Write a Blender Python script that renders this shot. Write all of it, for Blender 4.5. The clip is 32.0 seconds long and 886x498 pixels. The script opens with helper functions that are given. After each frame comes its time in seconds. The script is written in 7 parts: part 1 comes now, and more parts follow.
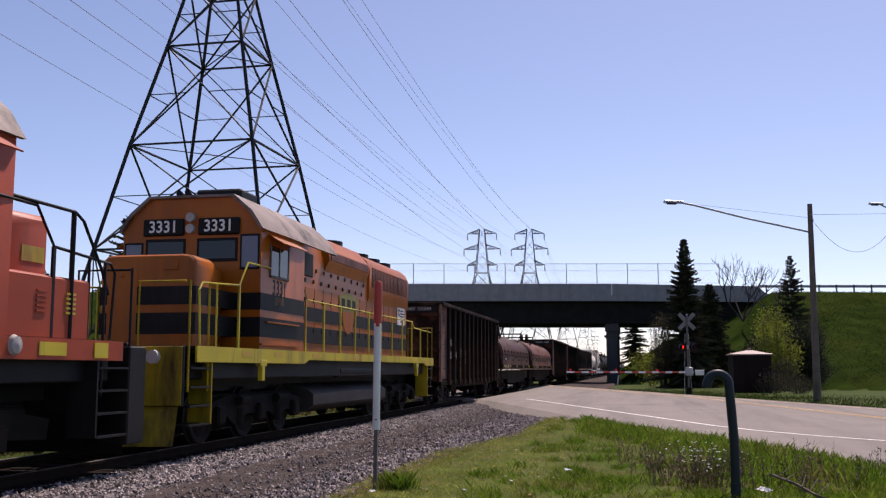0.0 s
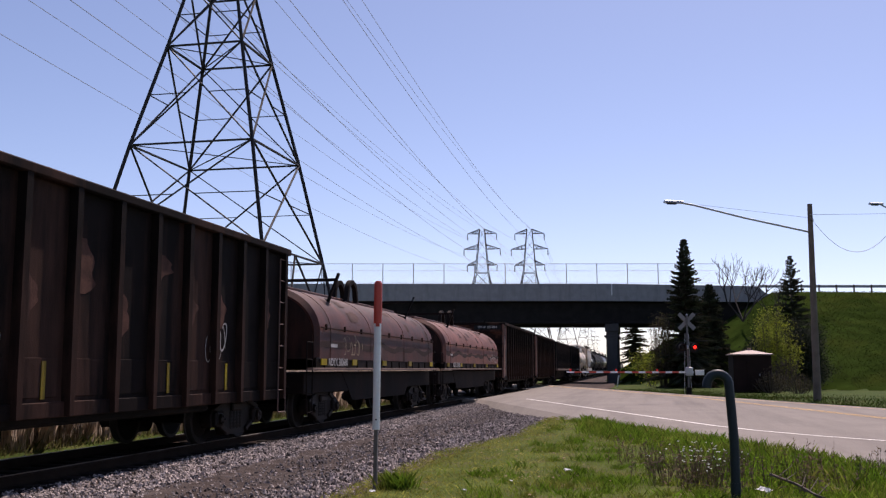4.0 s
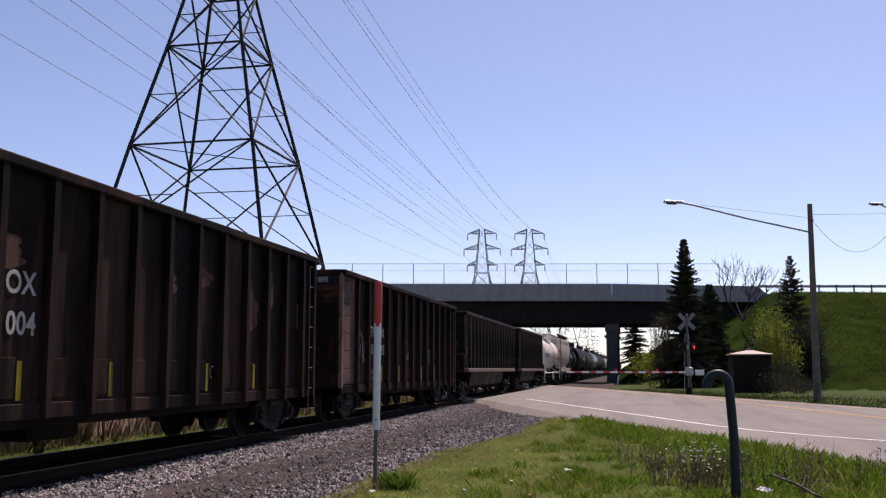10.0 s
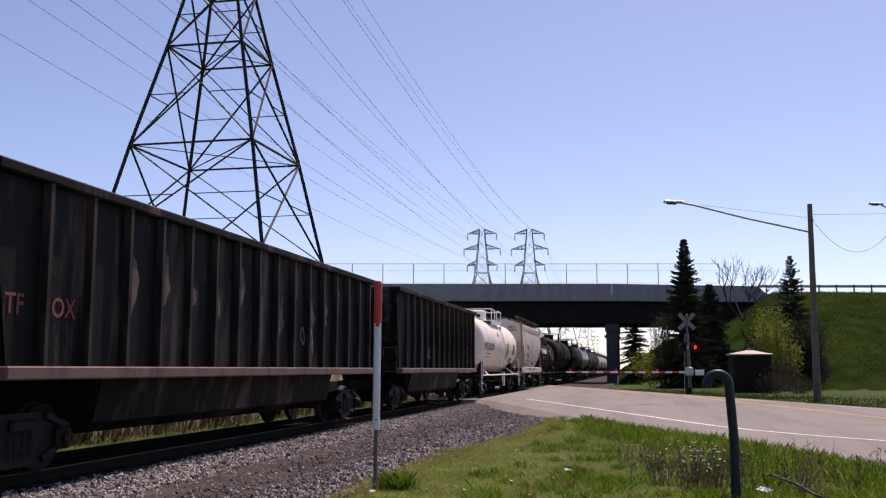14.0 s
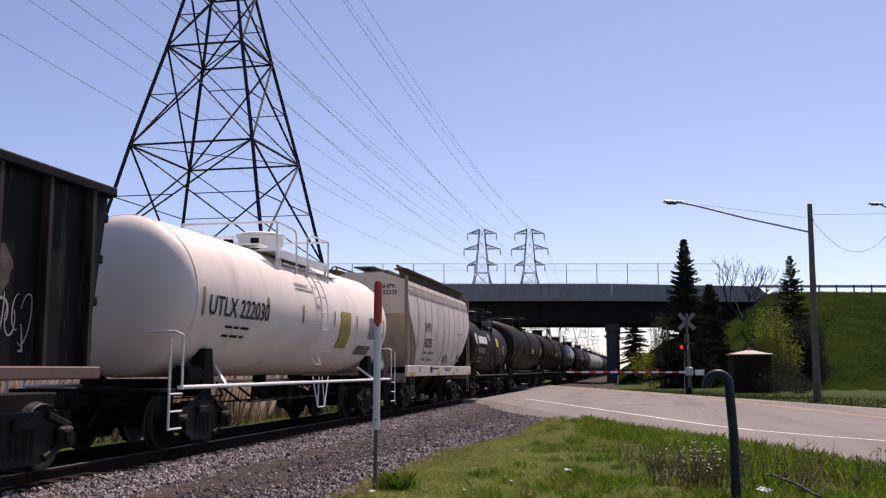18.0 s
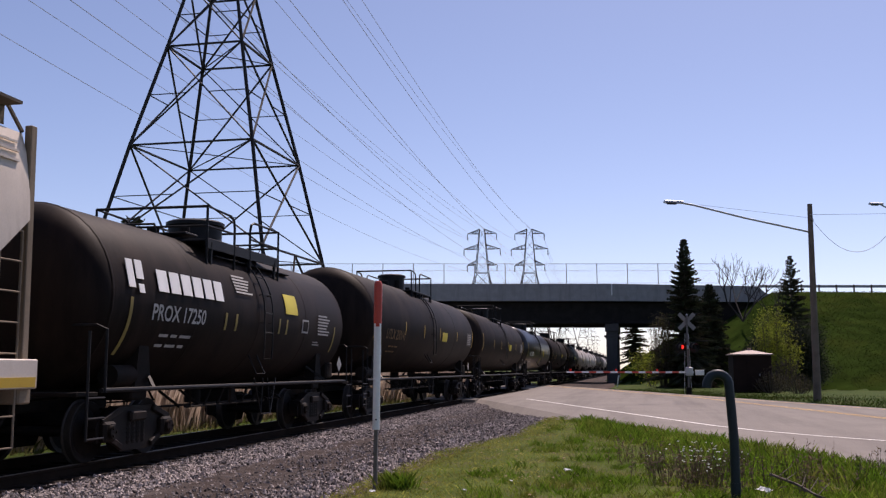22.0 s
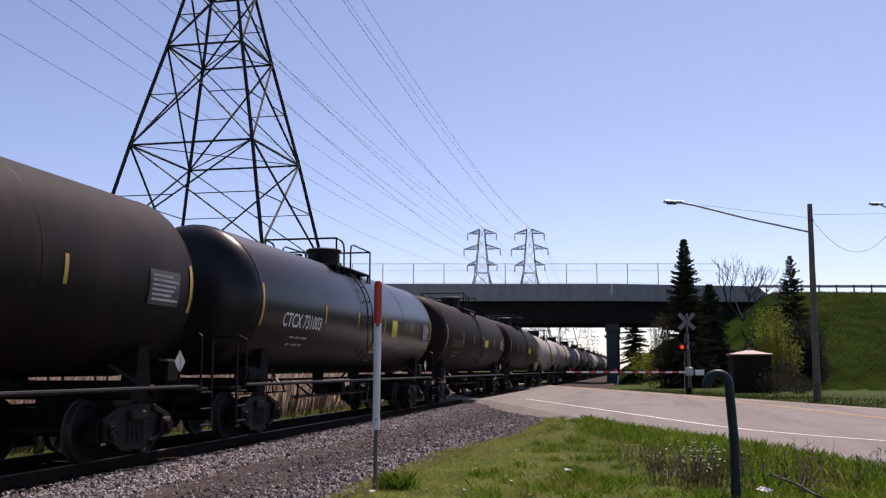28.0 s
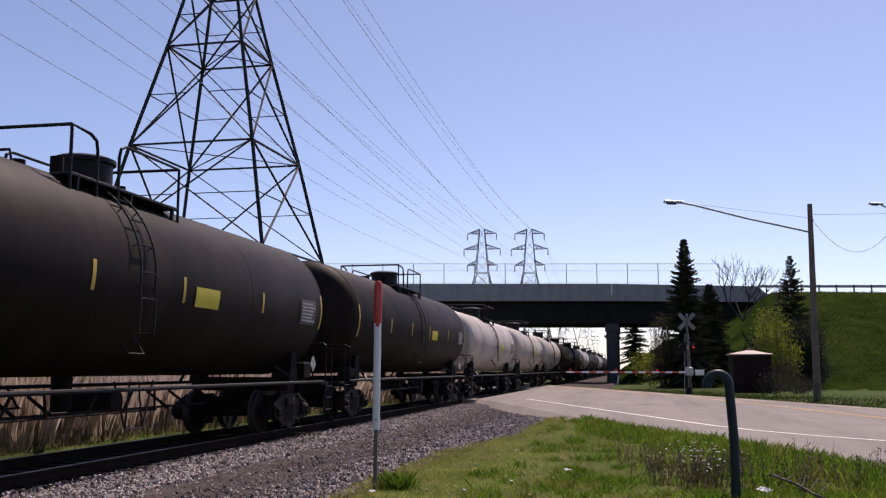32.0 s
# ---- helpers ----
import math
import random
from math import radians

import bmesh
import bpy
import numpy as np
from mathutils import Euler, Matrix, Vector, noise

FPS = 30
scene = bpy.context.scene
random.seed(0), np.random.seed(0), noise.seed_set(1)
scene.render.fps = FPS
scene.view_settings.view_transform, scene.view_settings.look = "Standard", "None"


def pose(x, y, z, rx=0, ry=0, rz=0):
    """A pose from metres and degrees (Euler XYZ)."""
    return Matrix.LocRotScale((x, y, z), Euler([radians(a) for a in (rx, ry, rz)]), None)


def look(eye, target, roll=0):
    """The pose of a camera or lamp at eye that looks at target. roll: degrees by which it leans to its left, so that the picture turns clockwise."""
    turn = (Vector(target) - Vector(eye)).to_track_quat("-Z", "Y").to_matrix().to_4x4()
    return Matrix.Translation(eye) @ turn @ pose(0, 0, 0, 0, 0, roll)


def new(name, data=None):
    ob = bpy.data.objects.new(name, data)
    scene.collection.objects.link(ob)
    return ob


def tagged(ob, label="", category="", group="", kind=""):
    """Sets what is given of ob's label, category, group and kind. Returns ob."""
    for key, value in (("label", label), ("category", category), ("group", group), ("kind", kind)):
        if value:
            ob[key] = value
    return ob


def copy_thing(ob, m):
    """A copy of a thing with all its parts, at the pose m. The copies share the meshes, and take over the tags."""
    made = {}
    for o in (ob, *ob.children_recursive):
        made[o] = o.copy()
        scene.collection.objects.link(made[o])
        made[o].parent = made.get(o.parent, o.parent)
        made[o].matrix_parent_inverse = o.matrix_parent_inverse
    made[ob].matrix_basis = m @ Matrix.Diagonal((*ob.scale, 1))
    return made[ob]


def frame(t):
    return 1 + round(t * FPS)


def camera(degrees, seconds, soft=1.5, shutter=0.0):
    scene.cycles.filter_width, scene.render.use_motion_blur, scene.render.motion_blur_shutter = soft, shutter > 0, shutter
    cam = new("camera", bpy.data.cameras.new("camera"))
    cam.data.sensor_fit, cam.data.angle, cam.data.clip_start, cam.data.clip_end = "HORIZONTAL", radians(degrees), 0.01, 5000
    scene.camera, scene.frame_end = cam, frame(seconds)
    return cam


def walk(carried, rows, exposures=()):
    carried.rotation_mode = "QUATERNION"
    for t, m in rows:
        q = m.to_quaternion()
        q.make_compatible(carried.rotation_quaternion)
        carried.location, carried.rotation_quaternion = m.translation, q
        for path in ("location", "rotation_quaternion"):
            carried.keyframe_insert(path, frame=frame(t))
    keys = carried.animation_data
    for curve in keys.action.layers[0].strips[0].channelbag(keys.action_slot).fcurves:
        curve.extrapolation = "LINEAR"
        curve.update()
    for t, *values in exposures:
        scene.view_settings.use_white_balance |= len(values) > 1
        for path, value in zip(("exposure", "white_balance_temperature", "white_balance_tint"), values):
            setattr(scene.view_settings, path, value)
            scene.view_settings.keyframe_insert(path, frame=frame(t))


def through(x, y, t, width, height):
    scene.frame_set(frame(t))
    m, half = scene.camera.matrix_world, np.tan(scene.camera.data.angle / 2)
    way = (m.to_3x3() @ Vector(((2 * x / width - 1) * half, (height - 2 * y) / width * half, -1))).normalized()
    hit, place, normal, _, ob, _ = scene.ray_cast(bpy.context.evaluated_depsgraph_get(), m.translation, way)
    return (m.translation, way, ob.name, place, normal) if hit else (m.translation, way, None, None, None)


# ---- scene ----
# The camera stands still beside a level crossing while a freight train rolls past.
cam = camera(48.5, 32.0, soft=1.25)
VIEW = pose(0, 0, 1.38, 96.96, 0, 11.23)
walk(cam, [(0, VIEW), (32.0, VIEW)], exposures=[(0, 0.17, 7050, 28), (17.0, 0.18, 7050, 28), (19.0, 0.07, 7050, 28), (22.5, 0.06, 7050, 28), (25.0, 0.16, 7050, 28), (32.0, 0.15, 7050, 28)])

# ---- daylight ----
SUN_EL, SUN_AZ = 57.0, 13.5          # degrees: height, and turn from +y towards +x
world = bpy.data.worlds.new("sky")
scene.world = world
world.use_nodes = True
wn = world.node_tree.nodes
sky = wn.new("ShaderNodeTexSky")
sky.sky_type, sky.sun_disc = "NISHITA", False
sky.sun_elevation, sky.sun_rotation = radians(SUN_EL), radians(SUN_AZ)
sky.altitude, sky.air_density, sky.dust_density, sky.ozone_density = 200, 0.75, 0.6, 3.0
wn["Background"].inputs["Strength"].default_value = 0.132
world.node_tree.links.new(sky.outputs[0], wn["Background"].inputs["Color"])
sun = new("sun", bpy.data.lights.new("sun", "SUN"))
sun.data.energy, sun.data.angle, sun.data.color = 4.6, radians(0.53), (1.0, 0.95, 0.87)
sun.matrix_world = look((0, 0, 0), (-math.sin(radians(SUN_AZ)) * math.cos(radians(SUN_EL)),
                                    -math.cos(radians(SUN_AZ)) * math.cos(radians(SUN_EL)), -math.sin(radians(SUN_EL))))

TX = -8.85                            # middle of the track
SPEED = 8.0                           # metres a second, towards the camera
rnd = random.Random(7)


# ---- shapes ----
class Geo:
    """Gathers vertices and faces of one mesh."""

    def __init__(self):
        self.v, self.f, self.m = [], [], []
        self.slot = 0
        self.cuts = []

    def add(self, verts, faces, m=None):
        n = len(self.v)
        self.cuts.append((n, len(self.f)))
        self.v += [tuple(m @ Vector(p)) if m else tuple(p) for p in verts]
        self.f += [tuple(i + n for i in q) for q in faces]
        self.m += [self.slot] * len(faces)
        return self

    def box(self, c, s, m=None, b=0.0):
        x, y, z = (a / 2 for a in s)
        if b <= 0:
            vs = [(i * x, j * y, k * z) for i in (-1, 1) for j in (-1, 1) for k in (-1, 1)]
            fs = [(0, 1, 3, 2), (4, 6, 7, 5), (0, 4, 5, 1), (2, 3, 7, 6), (0, 2, 6, 4), (1, 5, 7, 3)]
        else:
            b = min(b, x * 0.9, y * 0.9, z * 0.9)
            vs, fs, at = [], [], {}
            for i in (-1, 1):
                for j in (-1, 1):
                    for k in (-1, 1):
                        for a in range(3):
                            p = [i * x, j * y, k * z]
                            for o in range(3):
                                if o != a:
                                    p[o] -= (i, j, k)[o] * b
                            at[i, j, k, a] = len(vs)
                            vs.append(tuple(p))
            for a in range(3):
                o1, o2 = (a + 1) % 3, (a + 2) % 3
                for sgn in (-1, 1):
                    q = []
                    for e1, e2 in ((-1, -1), (1, -1), (1, 1), (-1, 1)):
                        key = [0, 0, 0]
                        key[a], key[o1], key[o2] = sgn, e1, e2
                        q.append(at[key[0], key[1], key[2], a])
                    fs.append(tuple(q if sgn > 0 else q[::-1]))
                for s1 in (-1, 1):
                    for s2 in (-1, 1):
                        k0, k1 = [0, 0, 0], [0, 0, 0]
                        k0[o1] = k1[o1] = s1
                        k0[o2] = k1[o2] = s2
                        k0[a], k1[a] = -1, 1
                        q = [at[(*k0, o1)], at[(*k1, o1)], at[(*k1, o2)], at[(*k0, o2)]]
                        fs.append(tuple(q if s1 * s2 < 0 else q[::-1]))
            for i in (-1, 1):
                for j in (-1, 1):
                    for k in (-1, 1):
                        q = [at[i, j, k, a] for a in range(3)]
                        fs.append(tuple(q if i * j * k > 0 else q[::-1]))
        t = Matrix.Translation(c)
        return self.add(vs, fs, (m @ t) if m else t)

    def bar(self, p, q, w, h=None, b=0.0):
        """A square bar from p to q."""
        p, q = Vector(p), Vector(q)
        d = q - p
        m = Matrix.Translation((p + q) / 2) @ d.to_track_quat("Y", "Z").to_matrix().to_4x4()
        return self.box((0, 0, 0), (w, d.length, h or w), m, b)

    def rod(self, p, q, r, r2=None, n=8, caps=True):
        p, q = Vector(p), Vector(q)
        d = q - p
        m = Matrix.Translation(p) @ d.to_track_quat("Z", "Y").to_matrix().to_4x4()
        r2 = r if r2 is None else r2
        vs = [(r * math.cos(a), r * math.sin(a), 0) for a in (2 * math.pi * i / n for i in range(n))]
        vs += [(r2 * math.cos(a), r2 * math.sin(a), d.length) for a in (2 * math.pi * i / n for i in range(n))]
        fs = [(i, (i + 1) % n, n + (i + 1) % n, n + i) for i in range(n)]
        if caps:
            fs += [tuple(range(n))[::-1], tuple(range(n, 2 * n))]
        return self.add(vs, fs, m)

    def pipe(self, pts, r, n=6):
        """A tube along points."""
        pts = [Vector(p) for p in pts]
        vs, fs = [], []
        side = None
        for i, p in enumerate(pts):
            d = (pts[min(i + 1, len(pts) - 1)] - pts[max(i - 1, 0)]).normalized()
            if side is None:
                side = d.orthogonal().normalized()
            side = (side - d * side.dot(d)).normalized()
            up = d.cross(side)
            for k in range(n):
                a = 2 * math.pi * k / n
                vs.append(p + (side * math.cos(a) + up * math.sin(a)) * r)
        for i in range(len(pts) - 1):
            for k in range(n):
                fs.append((i * n + k, i * n + (k + 1) % n, (i + 1) * n + (k + 1) % n, (i + 1) * n + k))
        fs += [tuple(range(n))[::-1], tuple(range(len(vs) - n, len(vs)))]
        return self.add(vs, fs)

    def sweep(self, outline, y0, y1, m=None, caps=True):
        """A closed outline of (x, z), drawn along y."""
        n = len(outline)
        vs = [(x, y0, z) for x, z in outline] + [(x, y1, z) for x, z in outline]
        fs = [(i, (i + 1) % n, n + (i + 1) % n, n + i) for i in range(n)]
        if caps:
            fs += [tuple(range(n))[::-1], tuple(range(n, 2 * n))]
        return self.add(vs, fs, m)

    def lathe(self, rows, m=None, n=24, a0=0.0, a1=2 * math.pi):
        """Rows of (radius, y), turned about the y axis."""
        full = abs(a1 - a0 - 2 * math.pi) < 1e-6
        k = n if full else n + 1
        vs, fs = [], []
        for r, y in rows:
            for i in range(k):
                a = a0 + (a1 - a0) * i / n
                vs.append((r * math.sin(a), y, r * math.cos(a)))
        for j in range(len(rows) - 1):
            for i in range(n):
                i2 = (i + 1) % k
                fs.append((j * k + i, j * k + i2, (j + 1) * k + i2, (j + 1) * k + i))
        return self.add(vs, fs, m)

    def mesh(self, name, mats, smooth=35):
        me = bpy.data.meshes.new(name)
        me.from_pydata(self.v, [], self.f)
        for mt in mats:
            me.materials.append(mt)
        if len(mats) > 1:
            me.polygons.foreach_set("material_index", self.m)
        bm = bmesh.new()
        bm.from_mesh(me)
        bmesh.ops.recalc_face_normals(bm, faces=bm.faces)
        bm.to_mesh(me)
        bm.free()
        if smooth:
            me.polygons.foreach_set("use_smooth", [True] * len(me.polygons))
            me.set_sharp_from_angle(angle=radians(smooth))
        me.update()
        return me


def part(name, geo, material, parent=None, label="", smooth=35):
    """Links a shape as one mesh object under a thing or a part."""
    mats = material if isinstance(material, (list, tuple)) else [material]
    ob = new(name, geo.mesh(name, mats, smooth) if isinstance(geo, Geo) else geo)
    if parent:
        ob.parent = parent
    if label:
        tagged(ob, label)
    return ob


def each(name, geo, material, parent, label="", smooth=35):
    """Links every piece of a shape as a part of its own."""
    out = []
    cuts = geo.cuts + [(len(geo.v), len(geo.f))]
    for (v0, f0), (v1, f1) in zip(cuts, cuts[1:]):
        g = Geo()
        g.add(geo.v[v0:v1], [tuple(i - v0 for i in q) for q in geo.f[f0:f1]])
        out.append(part(name, g, material, parent, label, smooth))
    return out


def thing(name, label, category, m=None, group="", kind=""):
    ob = new(name)
    ob.empty_display_size = 0.2
    if m:
        ob.matrix_basis = m
    return tagged(ob, label, category, group, kind)


def writing(text, size, material, parent, m, name="letter", bold=0.0):
    """Flat letters as a mesh part; m places their middle, x to the right and y up."""
    cu = bpy.data.curves.new(name, "FONT")
    cu.body, cu.size, cu.align_x, cu.align_y, cu.offset = text, size, "CENTER", "CENTER", bold
    cu.resolution_u = 3
    tmp = new("tmp", cu)
    me = bpy.data.meshes.new_from_object(tmp.evaluated_get(bpy.context.evaluated_depsgraph_get()))
    bpy.data.objects.remove(tmp)
    bpy.data.curves.remove(cu)
    me.materials.clear()
    me.materials.append(material)
    me.transform(m)
    bm = bmesh.new()
    bm.from_mesh(me)
    bpy.data.meshes.remove(me)
    left = set(bm.verts)
    for first_vert in bm.verts:
        if first_vert not in left:
            continue
        left.discard(first_vert)
        todo, island = [first_vert], []
        while todo:
            v = todo.pop()
            island.append(v)
            for e in v.link_edges:
                o = e.other_vert(v)
                if o in left:
                    left.discard(o)
                    todo.append(o)
        index = {v: i for i, v in enumerate(island)}
        faces = sorted({f for v in island for f in v.link_faces}, key=lambda f: f.index)
        letter = bpy.data.meshes.new(name)
        letter.from_pydata([v.co[:] for v in island], [], [[index[v] for v in f.verts] for f in faces])
        letter.materials.append(material)
        ob = new(name, letter)
        ob.parent = parent
    bm.free()


# ---- materials ----
def mat(name, base, rough=0.6, metal=0.0, var=0.2, scale=1.5, fine=40.0, dirt=None, amount=0.5, streak=True, bump=0.15,
        spec=0.5, dirt_scale=1.2, coat=0.0):
    m = bpy.data.materials.new(name)
    m.use_nodes = True
    nt = m.node_tree
    n, li = nt.nodes, nt.links
    bsdf = n["Principled BSDF"]
    tc = n.new("ShaderNodeTexCoord")
    big = n.new("ShaderNodeTexNoise")
    big.inputs["Scale"].default_value, big.inputs["Detail"].default_value = scale, 5
    small = n.new("ShaderNodeTexNoise")
    small.inputs["Scale"].default_value, small.inputs["Detail"].default_value = fine, 3
    li.new(tc.outputs["Object"], big.inputs["Vector"])
    li.new(tc.outputs["Object"], small.inputs["Vector"])
    ramp = n.new("ShaderNodeMapRange")
    ramp.inputs["From Min"].default_value, ramp.inputs["From Max"].default_value = 0.3, 0.7
    ramp.inputs["To Min"].default_value, ramp.inputs["To Max"].default_value = 1 - var, 1 + var
    li.new(big.outputs["Fac"], ramp.inputs["Value"])
    ramp2 = n.new("ShaderNodeMapRange")
    ramp2.inputs["From Min"].default_value, ramp2.inputs["From Max"].default_value = 0.3, 0.7
    ramp2.inputs["To Min"].default_value, ramp2.inputs["To Max"].default_value = 1 - var * 0.5, 1 + var * 0.5
    li.new(small.outputs["Fac"], ramp2.inputs["Value"])
    mul = n.new("ShaderNodeMath")
    mul.operation = "MULTIPLY"
    li.new(ramp.outputs[0], mul.inputs[0])
    li.new(ramp2.outputs[0], mul.inputs[1])
    col = n.new("ShaderNodeVectorMath")
    col.operation = "SCALE"
    col.inputs[0].default_value = base
    li.new(mul.outputs[0], col.inputs["Scale"])
    out = col.outputs[0]
    if dirt:
        mp = n.new("ShaderNodeMapping")
        mp.inputs["Scale"].default_value = (1, 1, 0.18) if streak else (1, 1, 1)
        dn = n.new("ShaderNodeTexNoise")
        dn.inputs["Scale"].default_value, dn.inputs["Detail"].default_value, dn.inputs["Roughness"].default_value = dirt_scale, 7, 0.65
        li.new(tc.outputs["Object"], mp.inputs["Vector"])
        li.new(mp.outputs[0], dn.inputs["Vector"])
        dr = n.new("ShaderNodeMapRange")
        dr.inputs["From Min"].default_value, dr.inputs["From Max"].default_value = 0.72 - amount * 0.5, 0.9 - amount * 0.5
        li.new(dn.outputs["Fac"], dr.inputs["Value"])
        mix = n.new("ShaderNodeMix")
        mix.data_type = "RGBA"
        mix.inputs["B"].default_value = (*dirt, 1)
        li.new(dr.outputs[0], mix.inputs["Factor"])
        li.new(out, mix.inputs["A"])
        out = mix.outputs["Result"]
    li.new(out, bsdf.inputs["Base Color"])
    bsdf.inputs["Roughness"].default_value, bsdf.inputs["Metallic"].default_value = rough, metal
    bsdf.inputs["Specular IOR Level"].default_value = spec
    bsdf.inputs["Coat Weight"].default_value = coat
    if bump:
        bp = n.new("ShaderNodeBump")
        bp.inputs["Strength"].default_value, bp.inputs["Distance"].default_value = bump, 0.02
        li.new(small.outputs["Fac"], bp.inputs["Height"])
        li.new(bp.outputs[0], bsdf.inputs["Normal"])
    return m


def leaf_mat(name, base, var=0.35, patch=None, size=0.5, through=0.4):
    """Foliage that lets some light through; each leaf clump has its own shade."""
    m = mat(name, base, 0.8, var=0.2, scale=0.8, bump=0, spec=0.12, dirt=patch, amount=0.5, streak=False, dirt_scale=size)
    nt = m.node_tree
    n, li = nt.nodes, nt.links
    bsdf = n["Principled BSDF"]
    geo = n.new("ShaderNodeNewGeometry")
    mr = n.new("ShaderNodeMapRange")
    mr.inputs["To Min"].default_value, mr.inputs["To Max"].default_value = 1 - var, 1 + var
    li.new(geo.outputs["Random Per Island"], mr.inputs["Value"])
    sc = n.new("ShaderNodeVectorMath")
    sc.operation = "SCALE"
    src = bsdf.inputs["Base Color"].links[0].from_socket
    li.new(src, sc.inputs[0])
    li.new(mr.outputs[0], sc.inputs["Scale"])
    li.new(sc.outputs[0], bsdf.inputs["Base Color"])
    tr = n.new("ShaderNodeBsdfTranslucent")
    li.new(sc.outputs[0], tr.inputs["Color"])
    mx = n.new("ShaderNodeMixShader")
    mx.inputs["Fac"].default_value = through
    li.new(bsdf.outputs[0], mx.inputs[1])
    li.new(tr.outputs[0], mx.inputs[2])
    li.new(mx.outputs[0], n["Material Output"].inputs["Surface"])
    return m


def glow(name, color, strength):
    m = bpy.data.materials.new(name)
    m.use_nodes = True
    b = m.node_tree.nodes["Principled BSDF"]
    b.inputs["Base Color"].default_value = (*color, 1)
    b.inputs["Emission Color"].default_value = (*color, 1)
    b.inputs["Emission Strength"].default_value = strength
    return m


RUST = (0.11, 0.045, 0.025)
GRIME = (0.018, 0.015, 0.013)
M_STEEL_DARK = mat("running_gear_steel", (0.009, 0.008, 0.007), 0.8, 0.0, dirt=(0.02, 0.014, 0.011), amount=0.5, streak=False, spec=0.12)
M_TRUCK = mat("rusty_cast_steel", (0.009, 0.0062, 0.0052), 0.55, 0.0, var=0.4, scale=3, dirt=(0.03, 0.015, 0.0105), amount=0.4, streak=False, dirt_scale=2.5, spec=0.16)
M_WHEEL = mat("wheel_steel", (0.009, 0.0075, 0.007), 0.7, 0.1, dirt=(0.02, 0.013, 0.01), amount=0.5, streak=False, spec=0.15)
M_TREAD = mat("polished_rail_steel", (0.2, 0.18, 0.165), 0.45, 0.8, bump=0.03)
M_WHEELRIM = mat("worn_wheel_rim", (0.04, 0.035, 0.032), 0.5, 0.3, bump=0.03, spec=0.3)
M_RAIL = mat("rusty_rail", (0.024, 0.016, 0.012), 0.9, 0.0, spec=0.04)
M_TIE = mat("weathered_tie", (0.02, 0.016, 0.014), 0.95, var=0.35, spec=0.05)
M_ORANGE = mat("orange_locomotive_paint", (0.42, 0.108, 0.005), 0.4, var=0.12, dirt=(0.26, 0.075, 0.012), amount=0.44, bump=0.05, spec=0.3)
M_REDORANGE = mat("faded_red_orange_paint", (0.37, 0.058, 0.02), 0.5, var=0.12, dirt=(0.2, 0.045, 0.025), amount=0.36, bump=0.05, spec=0.3)
M_BLACK = mat("black_paint", (0.009, 0.009, 0.01), 0.55, var=0.2, dirt=(0.022, 0.018, 0.016), amount=0.4, bump=0.05, spec=0.2)
# grimy yellow, darkened as well for the shade on pilot and plough
M_YELLOW_GRIMY_SHADED = mat("grimy_shaded_yellow_paint", (0.34, 0.25, 0.01), 0.6, var=0.25, dirt=(0.07, 0.045, 0.015), amount=0.5, bump=0.1, spec=0.2)
M_YELLOW = mat("yellow_paint", (0.52, 0.42, 0.012), 0.45, var=0.12, dirt=(0.15, 0.09, 0.03), amount=0.4, bump=0.05)
M_LOCO_ROOF = mat("dusty_cab_roof", (0.22, 0.17, 0.15), 0.7, dirt=GRIME, amount=0.45, streak=False)
M_GLASS_DARK = mat("dark_window_glass", (0.012, 0.016, 0.02), 0.06, 0, var=0.05, bump=0, spec=0.4)
M_GOND = mat("dark_brown_gondola_paint", (0.0105, 0.0072, 0.0064), 0.75, var=0.3, dirt=(0.06, 0.03, 0.022), amount=0.44, dirt_scale=0.9, spec=0.06)
M_GOND_BLACK = mat("black_gondola_paint", (0.01, 0.0085, 0.008), 0.65, dirt=(0.125, 0.088, 0.074), amount=0.4, dirt_scale=1.5, spec=0.1)
M_RUBBED = mat("rubbed_dusty_paint", (0.125, 0.092, 0.08), 0.75, var=0.4, scale=4, dirt=(0.02, 0.015, 0.013), amount=0.4, dirt_scale=3.0, spec=0.1)
M_RUBBED_RUST = mat("rubbed_rusty_paint", (0.085, 0.04, 0.029), 0.75, var=0.4, scale=4, dirt=(0.02, 0.012, 0.01), amount=0.4, dirt_scale=3.0, spec=0.1)
M_RUSTEND = mat("rusty_gondola_end", (0.12, 0.04, 0.024), 0.8, var=0.35, scale=2.5, dirt=(0.018, 0.01, 0.008), amount=0.6, dirt_scale=0.9, streak=False)
# dusty ribs; the light on their edges is put into the colour too
M_RIB_DUST_LIT = mat("dusty_lit_rib_paint", (0.07, 0.048, 0.039), 0.75, dirt=(0.015, 0.012, 0.011), amount=0.5, spec=0.2)
M_SILL = mat("dusty_rust_sill", (0.14, 0.085, 0.068), 0.8, dirt=GRIME, amount=0.4)
M_COIL = mat("rust_red_cover_paint", (0.175, 0.068, 0.048), 0.6, var=0.3, dirt=(0.085, 0.033, 0.025), amount=0.5, dirt_scale=0.8, streak=False, spec=0.25)
M_COIL_DARK = mat("dark_rust_red_cover_paint", (0.075, 0.024, 0.017), 0.6, var=0.4, dirt=(0.033, 0.015, 0.012), amount=0.5, dirt_scale=0.8, streak=False, spec=0.25)
M_COIL_FRAME = mat("dark_coil_car_frame", (0.011, 0.008, 0.007), 0.75, dirt=(0.02, 0.012, 0.01), amount=0.5, spec=0.08)
M_WHITE_TANK = mat("cream_tank_paint", (0.82, 0.71, 0.61), 0.5, var=0.04, dirt=(0.66, 0.54, 0.45), amount=0.35, bump=0.02)
